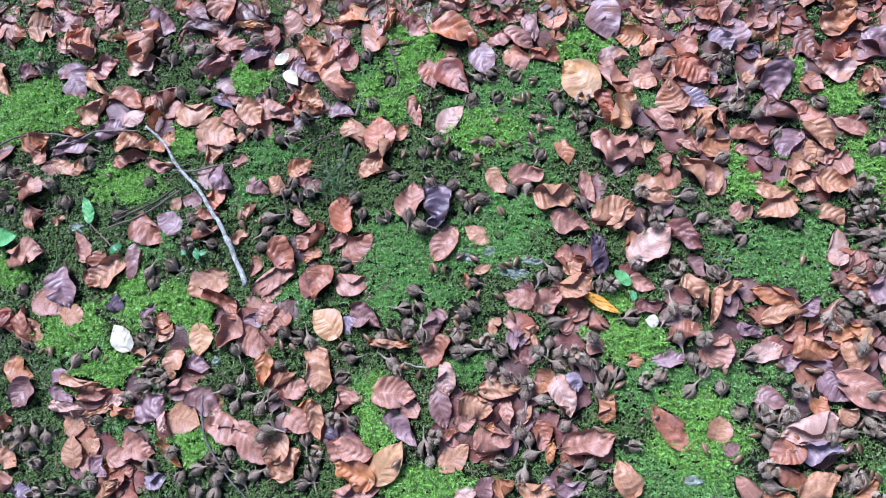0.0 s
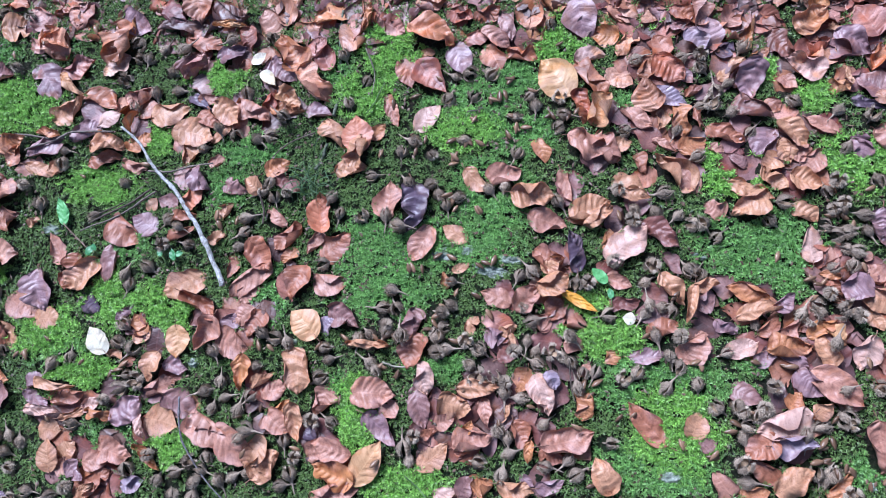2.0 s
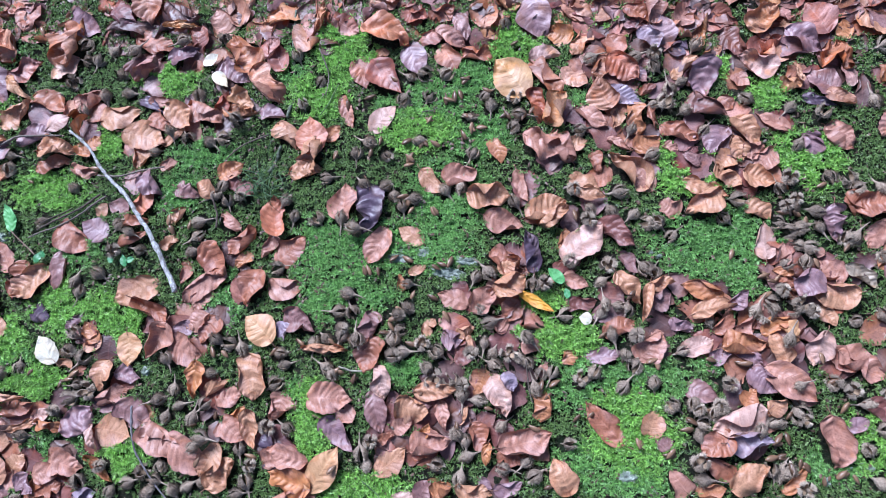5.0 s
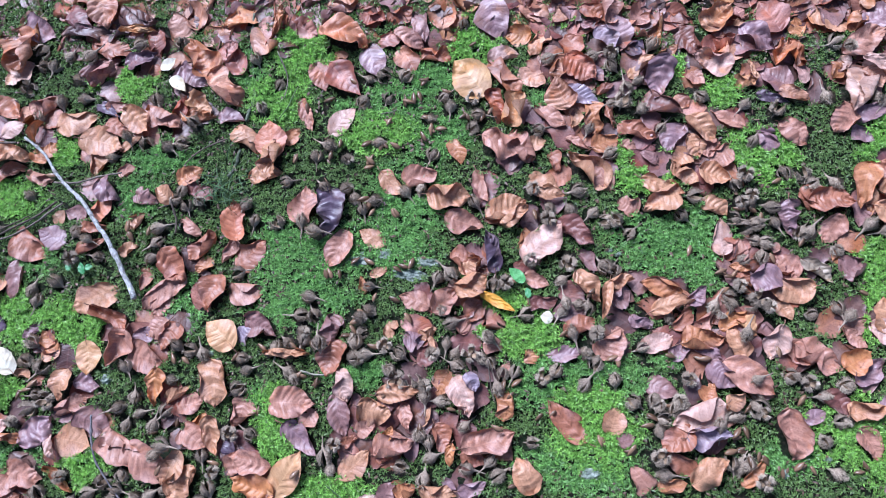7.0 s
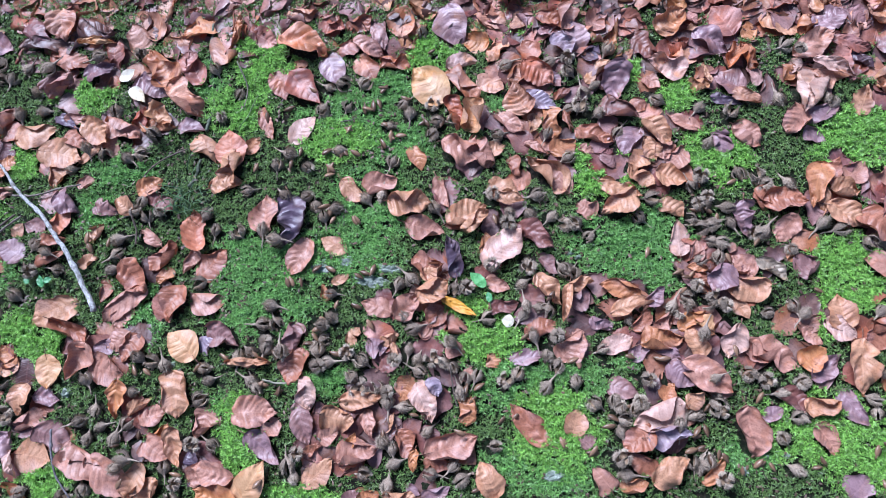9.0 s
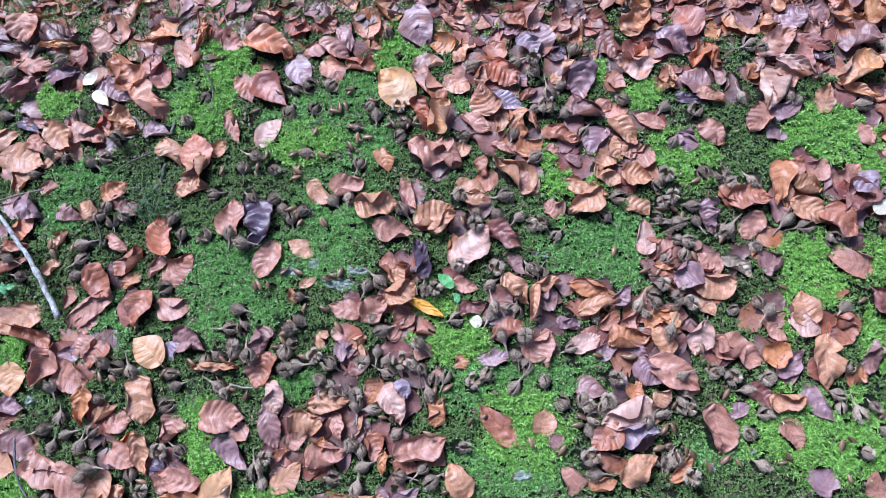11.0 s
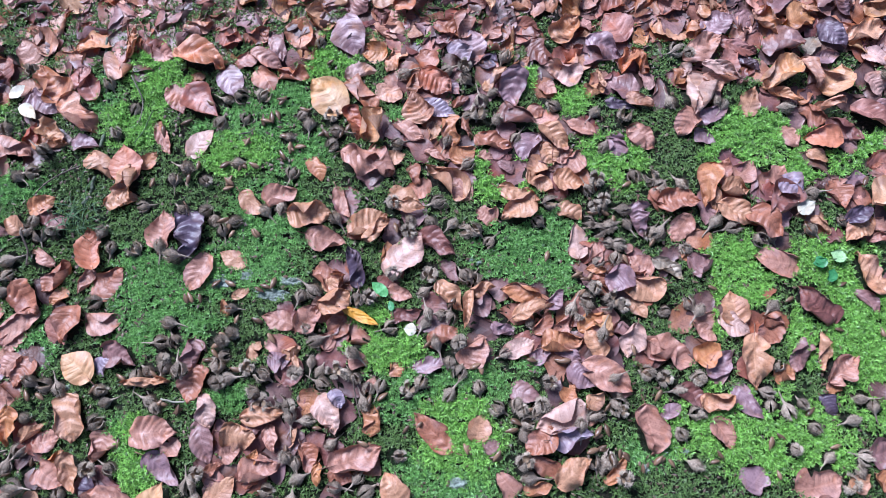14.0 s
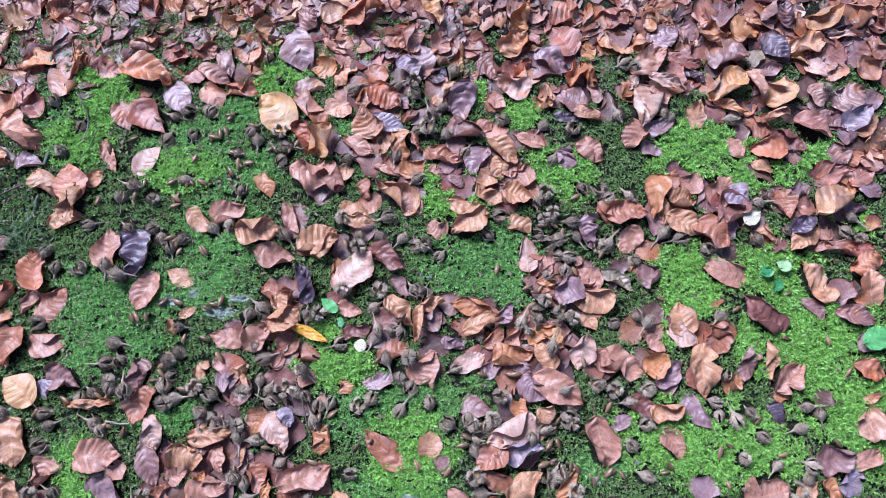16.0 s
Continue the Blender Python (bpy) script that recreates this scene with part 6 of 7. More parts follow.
nut(0.0598, 0.0575)
nut(0.0099, -0.0398)
nut(0.0440, -0.0221)
nut(0.0308, -0.1066)
nut(0.0724, -0.0716)
nut(0.0995, -0.0739)
nut(0.1186, -0.0995)
nut(-0.6540, 0.2703)
nut(-0.5969, 0.2875, 0.0147)
nut(-0.6356, 0.0456, 0.0147)
nut(-0.5054, 0.0770)
nut(-0.5577, -0.1933)
nut(-0.5457, -0.1892)
nut(-0.4060, -0.2068)
nut(-0.4559, -0.1983)
nut(-0.4809, -0.2777, 0.0189)
nut(-0.2511, 0.0172)
nut(-0.2758, 0.0077)
nut(-0.0762, -0.2243)
nut(-0.0000, -0.1870)
nut(-0.0203, -0.1772)
nut(0.0804, -0.1339)
nut(0.2910, -0.2223)
nut(0.2631, -0.1798)
nut(0.3706, -0.2502)
nut(0.4042, -0.2609)
nut(0.4257, -0.2284)
nut(0.4324, -0.2189)
nut(0.4934, -0.1435)
nut(0.5354, -0.2404)
nut(0.5395, -0.2553)
nut(0.5677, -0.2659)
nut(0.5293, -0.0304)
nut(0.5426, -0.0348)
nut(0.5541, 0.0544)
nut(0.3220, -0.1162)
nut(0.0375, -0.1238)
nut(0.2481, -0.0424)
nut(-0.0661, -0.1499)
nut(-0.1137, -0.1547)
nut(-0.1844, -0.2427)
nut(-0.2152, -0.2566)
nut(-0.1305, -0.2920)
nut(-0.0186, -0.3015, 0.0105)
nut(-0.5238, 0.3149)
nut(-0.4070, 0.0981)
nut(-0.1965, -0.1588)
nut(-0.1797, -0.1616)
nut(0.0908, -0.1988)
nut(0.2378, -0.2368, 0.0105)
nut(-0.1952, -0.3021, 0.0189)
nut(0.2585, -0.3083)
nut(0.4878, -0.0032)
nut(0.3567, -0.0638, 0.0105)
nut(0.7065, -0.0566)
nut(0.8033, -0.0760)
nut(0.9173, -0.1243)
nut(0.9355, -0.1677)
nut(0.7521, -0.2580)
nut(0.7571, -0.2961)
nut(0.8315, -0.2649)
nut(0.5477, -0.2335)
nut(0.5417, -0.2574)
nut(0.5695, -0.2673)
nut(0.5894, -0.2822)
nut(0.6260, -0.2777)
nut(0.6178, -0.1934)
nut(0.6120, -0.2734)
nut(0.5889, -0.1346, 0.0105)
nut(0.8649, -0.1190)
nut(0.6801, -0.2776)
nut(0.6884, -0.2699)
nut(0.8081, -0.2214)
nut(0.8779, -0.0588)
nut(0.7665, -0.2505)
nut(0.8996, -0.2549, 0.0105)
nut(0.9252, 0.0792, 0.0105)
nut(0.8449, 0.1933)

# ---- twigs ----
TWIG_WORDS = {
    "grey_stick": "pale grey weathered stick lying over leaves", "thin_twig": "thin brown bare twig lying on the ground",
    "dark_twig": "thin dark bare twig lying on the ground", "mossy_twig": "greenish mossy twig lying half covered by leaves",
    "green_stem": "thin green plant stem lying on moss", "grey_twig": "slender grey curved twig lying over husks",
    "pale_twig": "short pale splinter of wood on moss", "pink_stem": "thin pinkish stem of a seedling",
}


def twig(name, points, r0, r1):
    """A crooked twig through points, r0 thick at its start and r1 at its end, with small knots."""
    g = HUSK_RNG
    pts = [Vector((x, y, 0)) for x, y in points]
    fine, radii = [], []
    total = len(pts) - 1
    for i in range(total):
        a, b, c, d = pts[max(0, i - 1)], pts[i], pts[i + 1], pts[min(total, i + 2)]
        for k in range(6):
            t = k / 6
            fine.append(0.5 * (2 * b + (c - a) * t + (2 * a - 5 * b + 4 * c - d) * t * t + (3 * b - a - 3 * c + d) * t ** 3))
    fine.append(pts[-1])
    for i, p in enumerate(fine):
        u = i / (len(fine) - 1)
        r = r0 + (r1 - r0) * u
        knot = 1 + (0.35 if i % 9 == 4 else 0) + g.uniform(-0.1, 0.12)
        radii.append(r * knot)
        p.z = float(rise(p.x, p.y)) + (0.002 if name == "mossy_twig" else 0.018 if name == "grey_stick" else 0.012) + r + 0.003 * math.sin(7 * u + 1)
        p.x += g.uniform(-0.3, 0.3) * r
        p.y += g.uniform(-0.3, 0.3) * r
    co, faces = tube(fine, radii, 8)
    plain_name = {"grey_stick": "stick", "green_stem": "stem", "pink_stem": "stem"}.get(name, "twig")
    tagged(new(plain_name, mesh_of(plain_name, co, faces, BARK[name])), TWIG_WORDS[name], plain_name)


twig("grey_stick", [(-0.444, 0.150), (-0.414, 0.127), (-0.396, 0.103), (-0.374, 0.079), (-0.343, 0.052), (-0.325, 0.029), (-0.306, 0.006), (-0.281, -0.034), (-0.254, -0.080)], 0.0017, 0.0037)
twig("thin_twig", [(-0.693, 0.109), (-0.658, 0.128), (-0.611, 0.137), (-0.552, 0.133), (-0.530, 0.142), (-0.460, 0.144)], 0.0016, 0.0016)
twig("thin_twig", [(-0.597, 0.113), (-0.566, 0.127), (-0.534, 0.139)], 0.0012, 0.0016)
twig("thin_twig", [(-0.395, 0.085), (-0.367, 0.085), (-0.337, 0.093), (-0.294, 0.098)], 0.0016, 0.0012)
twig("dark_twig", [(-0.477, 0.003), (-0.439, 0.024), (-0.406, 0.043), (-0.386, 0.056)], 0.0012, 0.0016)
twig("dark_twig", [(-0.474, 0.012), (-0.445, 0.029), (-0.425, 0.035)], 0.0008, 0.0008)
twig("thin_twig", [(-0.490, -0.009), (-0.471, -0.000), (-0.448, 0.009), (-0.416, 0.027), (-0.396, 0.040), (-0.376, 0.054)], 0.0010, 0.0016)
twig("mossy_twig", [(-0.127, 0.349), (-0.127, 0.310), (-0.126, 0.274), (-0.119, 0.229), (-0.122, 0.198), (-0.125, 0.180)], 0.0019, 0.0023)
twig("mossy_twig", [(-0.131, 0.136), (-0.137, 0.115), (-0.145, 0.097)], 0.0023, 0.0027)
twig("green_stem", [(-0.051, 0.228), (-0.064, 0.203), (-0.074, 0.181)], 0.0008, 0.0008)
twig("thin_twig", [(-0.084, 0.283), (-0.069, 0.247), (-0.069, 0.212)], 0.0008, 0.0008)
twig("grey_twig", [(-0.298, -0.235), (-0.294, -0.267), (-0.288, -0.293), (-0.268, -0.321), (-0.245, -0.345), (-0.218, -0.366)], 0.0016, 0.0008)
twig("thin_twig", [(0.072, 0.185), (0.083, 0.189), (0.094, 0.191)], 0.0008, 0.0008)
twig("green_stem", [(0.021, -0.314), (0.037, -0.327), (0.053, -0.341)], 0.0008, 0.0008)
twig("pale_twig", [(-0.020, -0.171), (-0.006, -0.175), (0.012, -0.176)], 0.0012, 0.0012)
twig("dark_twig", [(0.225, -0.152), (0.230, -0.188), (0.235, -0.206)], 0.0008, 0.0008)
twig("dark_twig", [(-0.220, 0.060), (-0.213, 0.035), (-0.210, 0.012)], 0.0016, 0.0012)
twig("dark_twig", [(-0.205, 0.111), (-0.182, 0.137), (-0.147, 0.149)], 0.0008, 0.0012)
twig("pink_stem", [(-0.520, 0.002), (-0.498, -0.018), (-0.475, -0.033)], 0.0008, 0.0008)
twig("green_stem", [(-0.567, -0.028), (-0.564, -0.053), (-0.563, -0.077)], 0.0008, 0.0012)


# ---- stones bedded in the moss ----
def stone(x, y, rx, ry):
    g = HUSK_RNG
    bm = bmesh.new()
    bmesh.ops.create_icosphere(bm, subdivisions=4, radius=1)
    seed = g.uniform(0, 90)
    for v in bm.verts:
        k = 1 + 0.45 * noise.noise(v.co * 1.8 + Vector((seed, 0, 0))) + 0.3 * noise.noise(v.co * 5 + Vector((seed, 3, 0)))
        v.co = Vector((v.co.x * rx * 0.72 * k, v.co.y * ry * 0.72 * k, max(-0.3, v.co.z) * 0.0042 * k * k))
    me = bpy.data.meshes.new("stone")
    bm.to_mesh(me)
    bm.free()
    me.polygons.foreach_set("use_smooth", [True] * len(me.polygons))
    me.materials.append(STONE)
    COVERED.append((x, y, 0, 1.1 * rx, 1.1 * ry))
    ob = tagged(new("stone", me), "flat pale lichen-covered stone bedded in moss", "stone", "pale stones")
    ob.matrix_basis = pose(x, y, float(rise(x, y)) + 0.001, 0, 0, g.uniform(-8, 8))


stone(0.047, -0.021, 0.0296, 0.0144)
stone(0.115, -0.039, 0.0351, 0.0104)
stone(0.083, -0.012, 0.0156, 0.0104)
stone(0.142, -0.023, 0.0250, 0.0088)
stone(-0.546, -0.005, 0.0203, 0.0112)
stone(0.355, -0.290, 0.0234, 0.0112)
stone(0.385, -0.004, 0.0078, 0.0048)
stone(0.397, -0.008, 0.0070, 0.0040)
stone(-0.291, -0.189, 0.0101, 0.0088)
stone(-0.683, 0.268, 0.0055, 0.0040)
stone(-0.150, -0.151, 0.0062, 0.0048)
stone(0.646, -0.264, 0.0070, 0.0048)
stone(0.789, -0.238, 0.0055, 0.0032)
stone(0.593, -0.283, 0.0078, 0.0072)
stone(0.620, -0.266, 0.0062, 0.0048)


# ---- fresh green leaves and seedlings ----
def green_leaf(tone, x, y, z, heading, length, width):
    g = HUSK_RNG
    p = leaf_sheet(length, width, 0, g)
    ob = new("green_leaf")
    ob.empty_display_size = 0.01
    child("blade", sheet_mesh("blade", [p], [GREEN_LEAF[tone]]), ob)
    ob.matrix_basis = pose(x, y, float(rise(x, y)) + z, g.uniform(-12, 12), g.uniform(-10, 10), heading)
    tagged(ob, f"{tone} green smooth seedling leaf growing through moss", "leaf", "green seedling leaves")
    mid = p[:, ACROSS // 2]
    back = (mid[0] - mid[3]) / np.linalg.norm(mid[0] - mid[3])
    co, faces = tube([mid[0] + back * 0.014 + np.array([0, 0, -0.010]), mid[0] + back * 0.006 + np.array([0, 0, -0.003]), mid[0], mid[4]], [0.0007, 0.0007, 0.0006, 0.0004], 5)
    child("stalk", mesh_of("stalk", co, faces, BARK["green_stem"]), ob, "thin pale green stalk")


green_leaf("fresh", -0.5249, 0.0214, 0.014, 111, 0.0452, 0.0187)
green_leaf("fresh", -0.6472, -0.0292, 0.014, 14, 0.0448, 0.0296)
green_leaf("fresh", 0.2621, -0.0387, 0.014, 138, 0.0289, 0.0156)
green_leaf("deep", 0.2769, -0.0623, 0.014, 102, 0.0151, 0.0086)
green_leaf("deep", -0.3391, -0.0381, 0.014, 112, 0.0193, 0.0101)
green_leaf("deep", -0.3582, -0.0366, 0.014, 132, 0.0128, 0.0094)
green_leaf("deep", -0.3293, -0.0368, 0.014, 19, 0.0123, 0.0094)
green_leaf("deep", -0.4707, -0.0367, 0.014, 81, 0.0165, 0.0109)
green_leaf("deep", -0.4643, -0.0317, 0.014, 118, 0.0113, 0.0078)
green_leaf("pale", 0.8754, -0.0203, 0.014, 154, 0.0222, 0.0187)
green_leaf("deep", 0.8502, -0.0297, 0.014, -172, 0.0200, 0.0140)
green_leaf("deep", 0.8501, -0.0278, 0.014, -72, 0.0166, 0.0125)
green_leaf("deep", 0.8638, -0.0468, 0.014, 66, 0.0189, 0.0140)
green_leaf("fresh", 0.9826, -0.1254, 0.014, 9, 0.0573, 0.0312)


# ---- the tuft of grass ----
def grass_tuft(x, y, blades, reach):
    g = random.Random(8)
    ob = new("grass_tuft")
    ob.empty_display_size = 0.02
    ob.matrix_basis = pose(x, y, float(rise(x, y)))
    for _ in range(blades):
        turn, long = g.uniform(0, 2 * math.pi), reach * g.uniform(0.4, 1.2)
        lift, wide, sway = g.uniform(0.010, 0.026), g.uniform(0.0004, 0.0008), g.uniform(-0.5, 0.5)
        ox, oy = g.gauss(0, 0.016), g.gauss(0, 0.012)
        co, faces = [], []
        for i in range(8):
            u = i / 7
            a = turn + sway * u
            r, h = long * u, 0.004 + lift * math.sin(math.pi * min(1, u * 0.9 + 0.1))
            half = wide * (1 - 0.85 * u ** 2)
            sx, sy = -math.sin(a) * half, math.cos(a) * half
            cx, cy = ox + r * math.cos(a), oy + r * math.sin(a)
            co += [(cx + sx, cy + sy, h), (cx, cy, h - half * 0.5), (cx - sx, cy - sy, h)]
        for i in range(7):
            for j in (0, 1):
                k = i * 3 + j
                faces.append((k, k + 1, k + 4, k + 3))
        child("blade", mesh_of("blade", co, faces, GRASS), ob)
    tagged(ob, "sparse tuft of thin green grass blades", "grass", kind="")


grass_tuft(-0.150, 0.078, 46, 0.042)


# ---- moss ----
PATCHES = []


def patch(x, y, rx, ry, kind):
    """A cushion of moss; kind: b for bright feather moss, m for shorter cushion moss."""
    PATCHES.append((x, y, rx, ry, kind))


patch(-0.647, 0.186, 0.070, 0.042, "b")
patch(-0.686, 0.138, 0.035, 0.026, "b")
patch(-0.312, 0.243, 0.048, 0.026, "b")
patch(-0.389, 0.137, 0.028, 0.021, "b")
patch(-0.475, 0.066, 0.056, 0.029, "b")
patch(-0.279, 0.060, 0.041, 0.026, "m")
patch(-0.047, 0.287, 0.048, 0.046, "b")
patch(-0.079, 0.215, 0.041, 0.034, "b")
patch(0.081, 0.200, 0.066, 0.042, "m")
patch(0.067, 0.162, 0.048, 0.029, "b")
patch(0.197, 0.302, 0.033, 0.037, "b")
patch(0.135, 0.245, 0.033, 0.029, "m")
patch(0.147, 0.159, 0.048, 0.037, "m")
patch(0.109, 0.067, 0.058, 0.050, "m")
patch(-0.001, -0.011, 0.062, 0.042, "m")
patch(-0.058, -0.014, 0.047, 0.048, "m")
patch(0.085, 0.001, 0.062, 0.034, "m")
patch(-0.028, -0.077, 0.070, 0.034, "m")
patch(0.431, 0.111, 0.043, 0.034, "b")
patch(0.576, 0.131, 0.033, 0.034, "b")
patch(0.476, 0.005, 0.090, 0.058, "m")
patch(0.330, 0.311, 0.020, 0.026, "b")
patch(0.537, 0.221, 0.035, 0.022, "b")
patch(0.241, -0.091, 0.043, 0.034, "b")
patch(0.271, -0.119, 0.048, 0.026, "b")
patch(0.058, -0.171, 0.043, 0.018, "m")
patch(0.337, -0.173, 0.090, 0.042, "m")
patch(0.358, -0.234, 0.048, 0.050, "b")
patch(0.338, -0.278, 0.070, 0.036, "m")
patch(-0.060, -0.248, 0.033, 0.050, "b")
patch(-0.079, -0.212, 0.025, 0.026, "m")
patch(-0.422, -0.108, 0.048, 0.034, "b")
patch(-0.341, -0.115, 0.048, 0.034, "b")
patch(-0.522, -0.156, 0.048, 0.034, "b")
patch(-0.456, -0.217, 0.051, 0.034, "b")
patch(-0.489, -0.187, 0.048, 0.026, "m")
patch(-0.641, -0.078, 0.033, 0.026, "b")
patch(-0.191, -0.086, 0.025, 0.042, "m")
patch(-0.417, -0.027, 0.033, 0.026, "m")
patch(-0.312, -0.307, 0.033, 0.026, "b")
patch(0.024, -0.328, 0.066, 0.026, "b")
patch(-0.407, -0.300, 0.041, 0.021, "m")
patch(0.461, -0.135, 0.031, 0.020, "m")
patch(0.293, 0.213, 0.016, 0.016, "m")
patch(0.494, 0.262, 0.019, 0.016, "b")
patch(-0.243, 0.123, 0.047, 0.024, "m")
patch(-0.126, 0.259, 0.023, 0.032, "m")
patch(-0.676, 0.283, 0.031, 0.020, "m")
patch(-0.588, 0.293, 0.031, 0.020, "m")
patch(0.811, 0.167, 0.058, 0.034, "b")
patch(0.758, 0.140, 0.041, 0.034, "b")
patch(0.867, 0.113, 0.056, 0.029, "b")
patch(0.595, 0.128, 0.037, 0.036, "b")
patch(0.759, -0.020, 0.051, 0.044, "b")
patch(0.710, -0.086, 0.033, 0.026, "b")
patch(0.912, -0.121, 0.090, 0.060, "b")
patch(0.933, -0.211, 0.066, 0.044, "b")
patch(0.899, -0.150, 0.048, 0.050, "b")
patch(0.762, -0.250, 0.074, 0.050, "b")
patch(0.810, -0.267, 0.048, 0.034, "b")
patch(0.676, -0.231, 0.048, 0.042, "b")
patch(0.981, 0.032, 0.035, 0.026, "b")
patch(0.952, 0.134, 0.041, 0.022, "b")
patch(0.869, -0.018, 0.055, 0.036, "b")
patch(0.952, -0.262, 0.039, 0.040, "b")
patch(0.599, -0.261, 0.031, 0.024, "m")
patch(0.753, -0.058, 0.031, 0.032, "b")
patch(0.877, -0.058, 0.031, 0.032, "b")
patch(0.818, -0.131, 0.023, 0.032, "b")


def ripple(x, y, scale, seed):
    """Smooth random field of about -1 to 1."""
    r = np.random.RandomState(seed)
    out = 0
    for _ in range(9):
        k, ang, ph = scale * r.uniform(0.5, 2.2), r.uniform(0, 2 * math.pi), r.uniform(0, 2 * math.pi)
        out = out + np.sin(k * (x * math.cos(ang) + y * math.sin(ang)) + ph)
    return out / 4.2


def inside(x, y, kind):
    edge = 1 + 0.35 * ripple(x, y, 70, 3) + 0.3 * ripple(x, y, 200, 4) + np.random.RandomState(7).uniform(-0.7, 0.7, len(x))
    out = np.zeros(len(x), bool)
    for cx, cy, rx, ry, k in PATCHES:
        if k == kind:
            out |= ((x - cx) / rx) ** 2 + ((y - cy) / ry) ** 2 < edge
    return out


def grow(kind, x, y, reach, wide, blades, up, label):
    """Moss sprigs at the places x, y: a star of small pointed leaflets each."""
    r = np.random.RandomState(len(x) % 1000)
    n = len(x) * blades
    bx, by = np.repeat(x, blades), np.repeat(y, blades)
    turn = r.uniform(0, 2 * math.pi, n)
    lift = np.radians(r.uniform(*up, n))
    size = reach * r.uniform(0.55, 1.35, n) * np.repeat(r.uniform(0.7, 1.25, len(x)), blades)
    clump = np.clip(0.5 + 0.5 * ripple(x, y, 800, 12) + 0.35 * ripple(x, y, 260, 13), 0, 1)
    hold = np.repeat(r.uniform(0.0, 0.4, len(x)) + 1.3 * clump, blades) * reach
    size *= np.repeat(0.65 + 0.6 * clump, blades)
    c, s = np.cos(turn), np.sin(turn)
    z = rise(bx, by) + hold
    half = wide * r.uniform(0.35, 0.6, n)
    root = np.stack([bx, by, z], 1)
    ahead = np.stack([c * np.cos(lift), s * np.cos(lift), np.sin(lift)], 1) * size[:, None]
    flat = np.stack([-s, c, r.uniform(-0.6, 0.6, n)], 1) * half[:, None]
    bend = root + ahead * 0.45 + np.stack([-s, c, np.ones(n)], 1) * (size * r.uniform(-0.15, 0.15, n))[:, None]
    tip = root + ahead * np.array([1, 1, 0.75])
    co = np.stack([root, bend + flat, tip, bend - flat], 1).reshape(-1, 3)
    me = bpy.data.meshes.new("moss")
    me.vertices.add(4 * n)
    me.vertices.foreach_set("co", co.ravel())
    me.loops.add(4 * n)
    me.loops.foreach_set("vertex_index", np.arange(4 * n))
    me.polygons.add(n)
    me.polygons.foreach_set("loop_start", np.arange(0, 4 * n, 4))
    me.update(calc_edges=True)
    me.materials.append(MOSS[kind])
    return tagged(new("moss", me), label, "moss", kind="stuff")


def strewn(step, seed):
    """Jittered places all over the stretch of ground that is seen."""
    r = np.random.RandomState(seed)
    x, y = np.meshgrid(np.arange(-0.86, 1.24, step), np.arange(-0.5, 0.6, step))
    return (x + r.uniform(-0.5, 0.5, x.shape) * step).ravel(), (y + r.uniform(-0.5, 0.5, x.shape) * step).ravel()


def bare(x, y):
    """Where no leaf presses on the ground."""
    out = np.ones(len(x), bool)
    for cx, cy, heading, length, width in COVERED:
        near = np.flatnonzero((abs(x - cx) < 0.05) & (abs(y - cy) < 0.05))
        c, s = math.cos(radians(heading)), math.sin(radians(heading))
        dx, dy = x[near] - cx, y[near] - cy
        out[near[((dx * c + dy * s) / length) ** 2 + ((dy * c - dx * s) / width) ** 2 < 0.19]] = False
    return out


def thick(x, y, least):
    """Where the moss is not broken by small dark holes."""
    return ripple(x, y, 330, 9) + 0.5 * ripple(x, y, 120, 10) > least


mx, my = strewn(0.0020, 1)
bright = inside(mx, my, "b") & thick(mx, my, -0.78) & bare(mx, my)
grow("b", mx[bright], my[bright], 0.0050, 0.0012, 8, (0, 60), "bright green feathery moss growing over the soil")
mx, my = strewn(0.0020, 2)
mid = inside(mx, my, "m") & ~inside(mx, my, "b") & thick(mx, my, -0.78) & bare(mx, my)
grow("m", mx[mid], my[mid], 0.0042, 0.0011, 8, (0, 65), "deep green cushion moss growing over the soil")
mx, my = strewn(0.0030, 3)
low = ~inside(mx, my, "m") & ~inside(mx, my, "b") & thick(mx, my, -0.55) & (my < 0.42 - 0.15 * np.maximum(mx - 0.1, 0)) & bare(mx, my)
grow("l", mx[low], my[low], 0.0042, 0.0011, 7, (5, 65), "dark short moss between the fallen leaves")


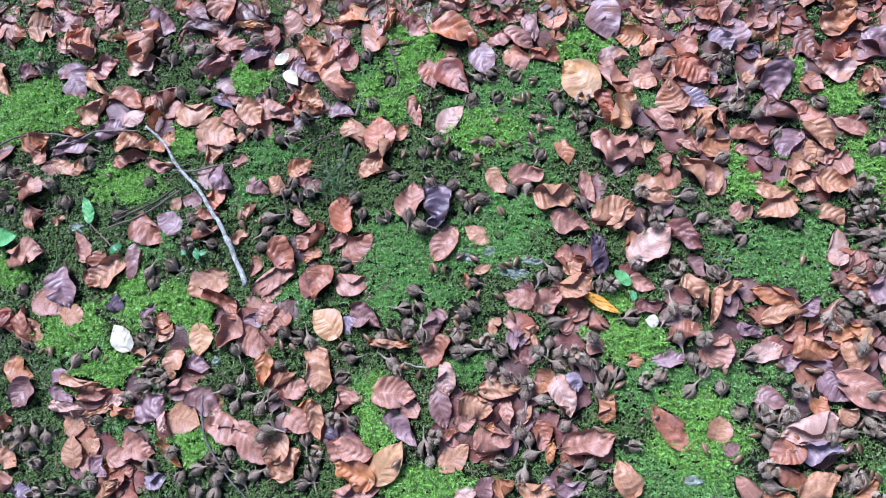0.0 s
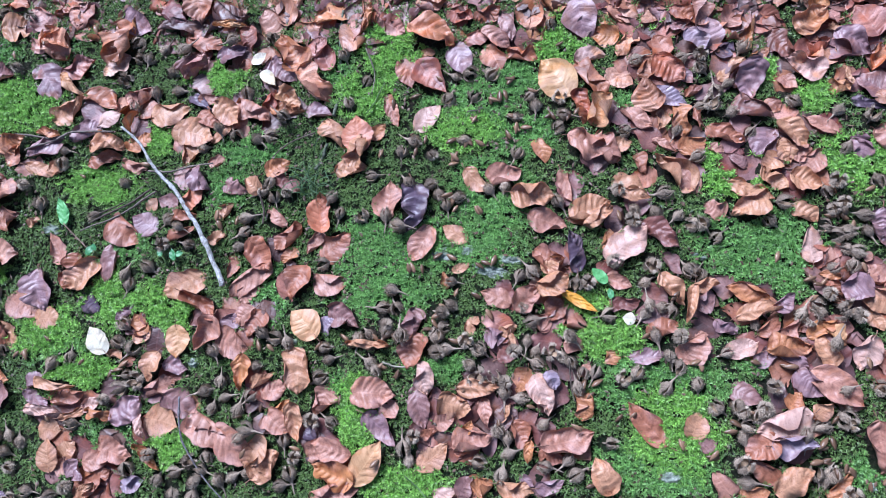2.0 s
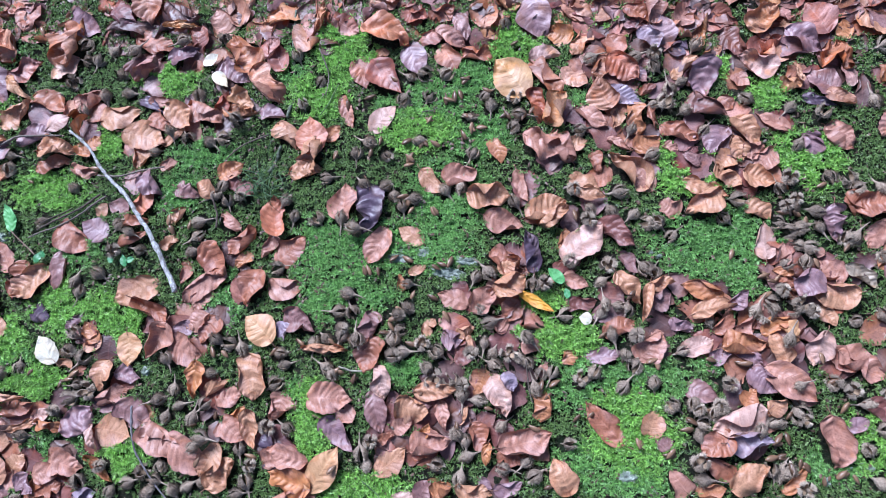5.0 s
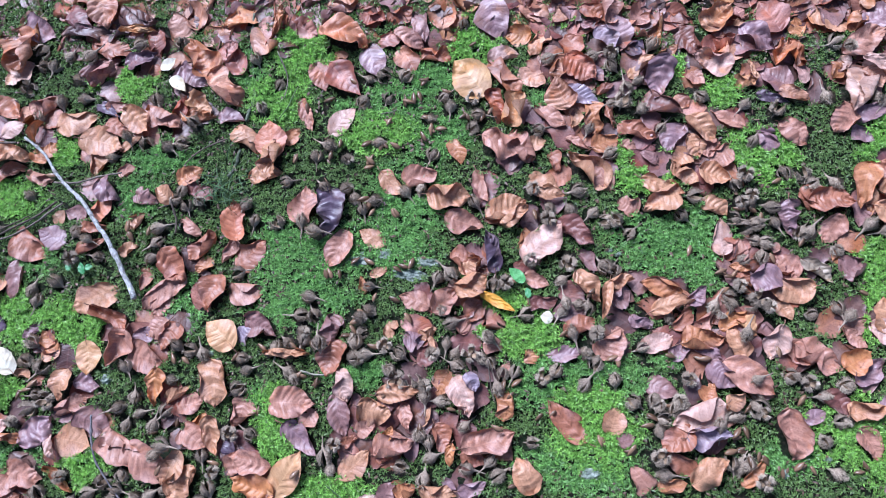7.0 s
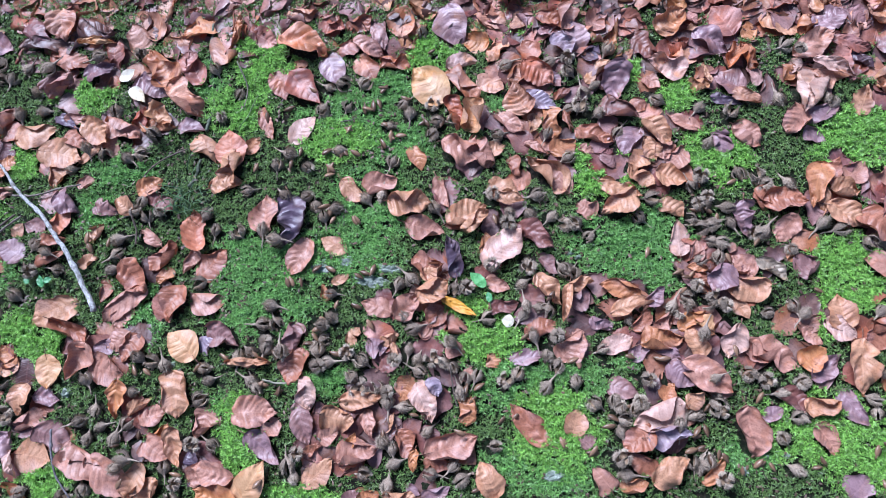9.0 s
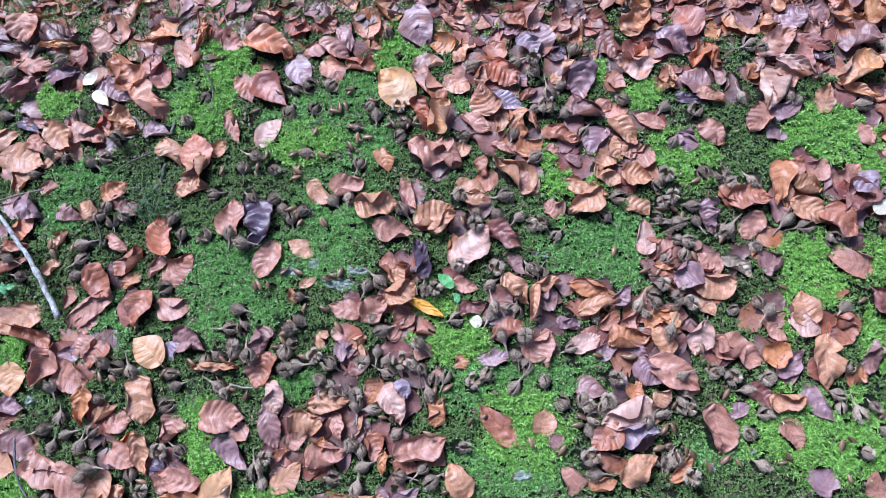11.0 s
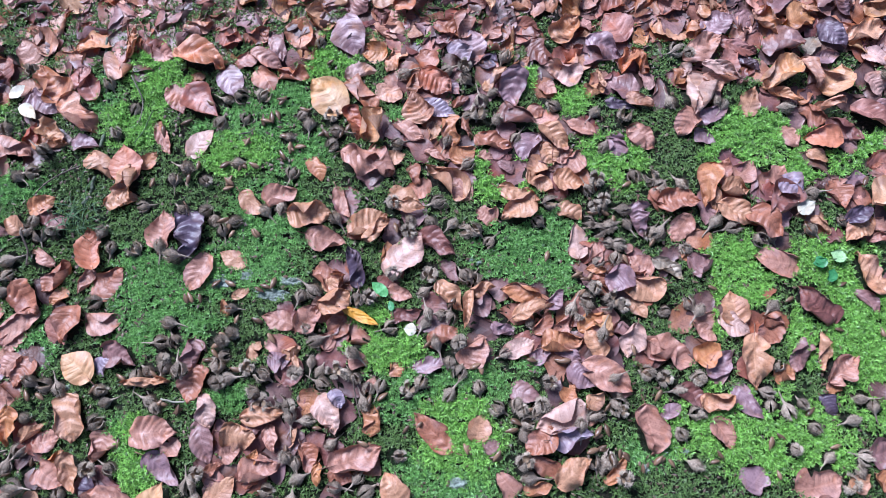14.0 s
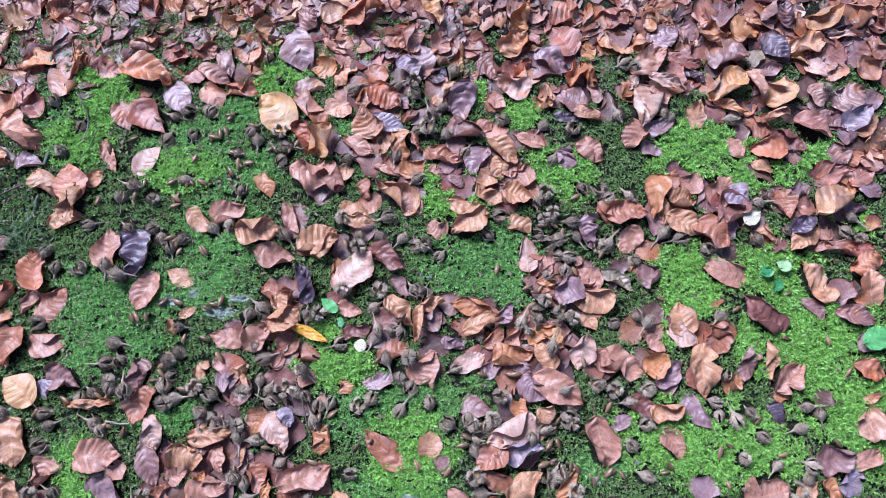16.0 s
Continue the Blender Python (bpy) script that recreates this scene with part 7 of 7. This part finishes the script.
# ---- crumbs: bud scales, chips of leaf and husk lying everywhere between the leaves ----
def crumbs(many, seed, material, label):
    r = np.random.RandomState(seed)
    x, y = r.uniform(-0.86, 1.24, many * 3), r.uniform(-0.5, 0.5, many * 3)
    keep = (ripple(x, y, 30, 5) + r.uniform(-0.6, 0.9, len(x)) > 0.1) & bare(x, y) & (~inside(x, y, "b") | (r.random_sample(len(x)) > 0.7))
    x, y = x[keep][:many], y[keep][:many]
    n = len(x)
    turn, tip = r.uniform(0, 2 * math.pi, n), r.uniform(-0.4, 0.4, n)
    long, wide = r.uniform(0.003, 0.009, n), r.uniform(0.0007, 0.0020, n)
    z = rise(x, y) + r.uniform(0.004, 0.0075, n)
    ahead = np.stack([np.cos(turn), np.sin(turn), tip], 1)
    side = np.stack([-np.sin(turn), np.cos(turn), r.uniform(-0.3, 0.3, n)], 1)
    mid = np.stack([x, y, z], 1)
    ring = []
    for a, b, up in ((-1, 0, 0), (-0.3, 1, 0.3), (0.5, 0.7, 0.2), (1, 0, 0), (0.5, -0.7, 0.2), (-0.3, -1, 0.3), (0, 0, 1.0)):
        ring.append(mid + ahead * (long * a / 1)[:, None] * 0.5 + side * (wide * b)[:, None] + np.array([0, 0, 1]) * (wide * up * 0.6)[:, None])
    co = np.stack(ring, 1).reshape(-1, 3)
    faces = [(k * 7 + j, k * 7 + (j + 1) % 6, k * 7 + 6) for k in range(n) for j in range(6)]
    tagged(new("crumbs", mesh_of("crumbs", co.tolist(), faces, material)), label, "leaf crumbs", kind="stuff")


def crumb_material():
    n = Nodes("bud_scale", 0.5, 0.45)
    one = n.add("ShaderNodeNewGeometry").outputs["Random Per Island"]
    place = n.add("ShaderNodeTexCoord").outputs["Object"]
    c = n.mix(one, (0.04, 0.026, 0.018), (0.22, 0.14, 0.085))
    n.colour(n.mix(n.ramp(n.noise(700, 2, 0.5, place), 0.4, 0.7), c, (0.10, 0.06, 0.04)))
    return n.mat


crumbs(7000, 6, crumb_material(), "brown bud scales and crumbs of leaf on the moss")
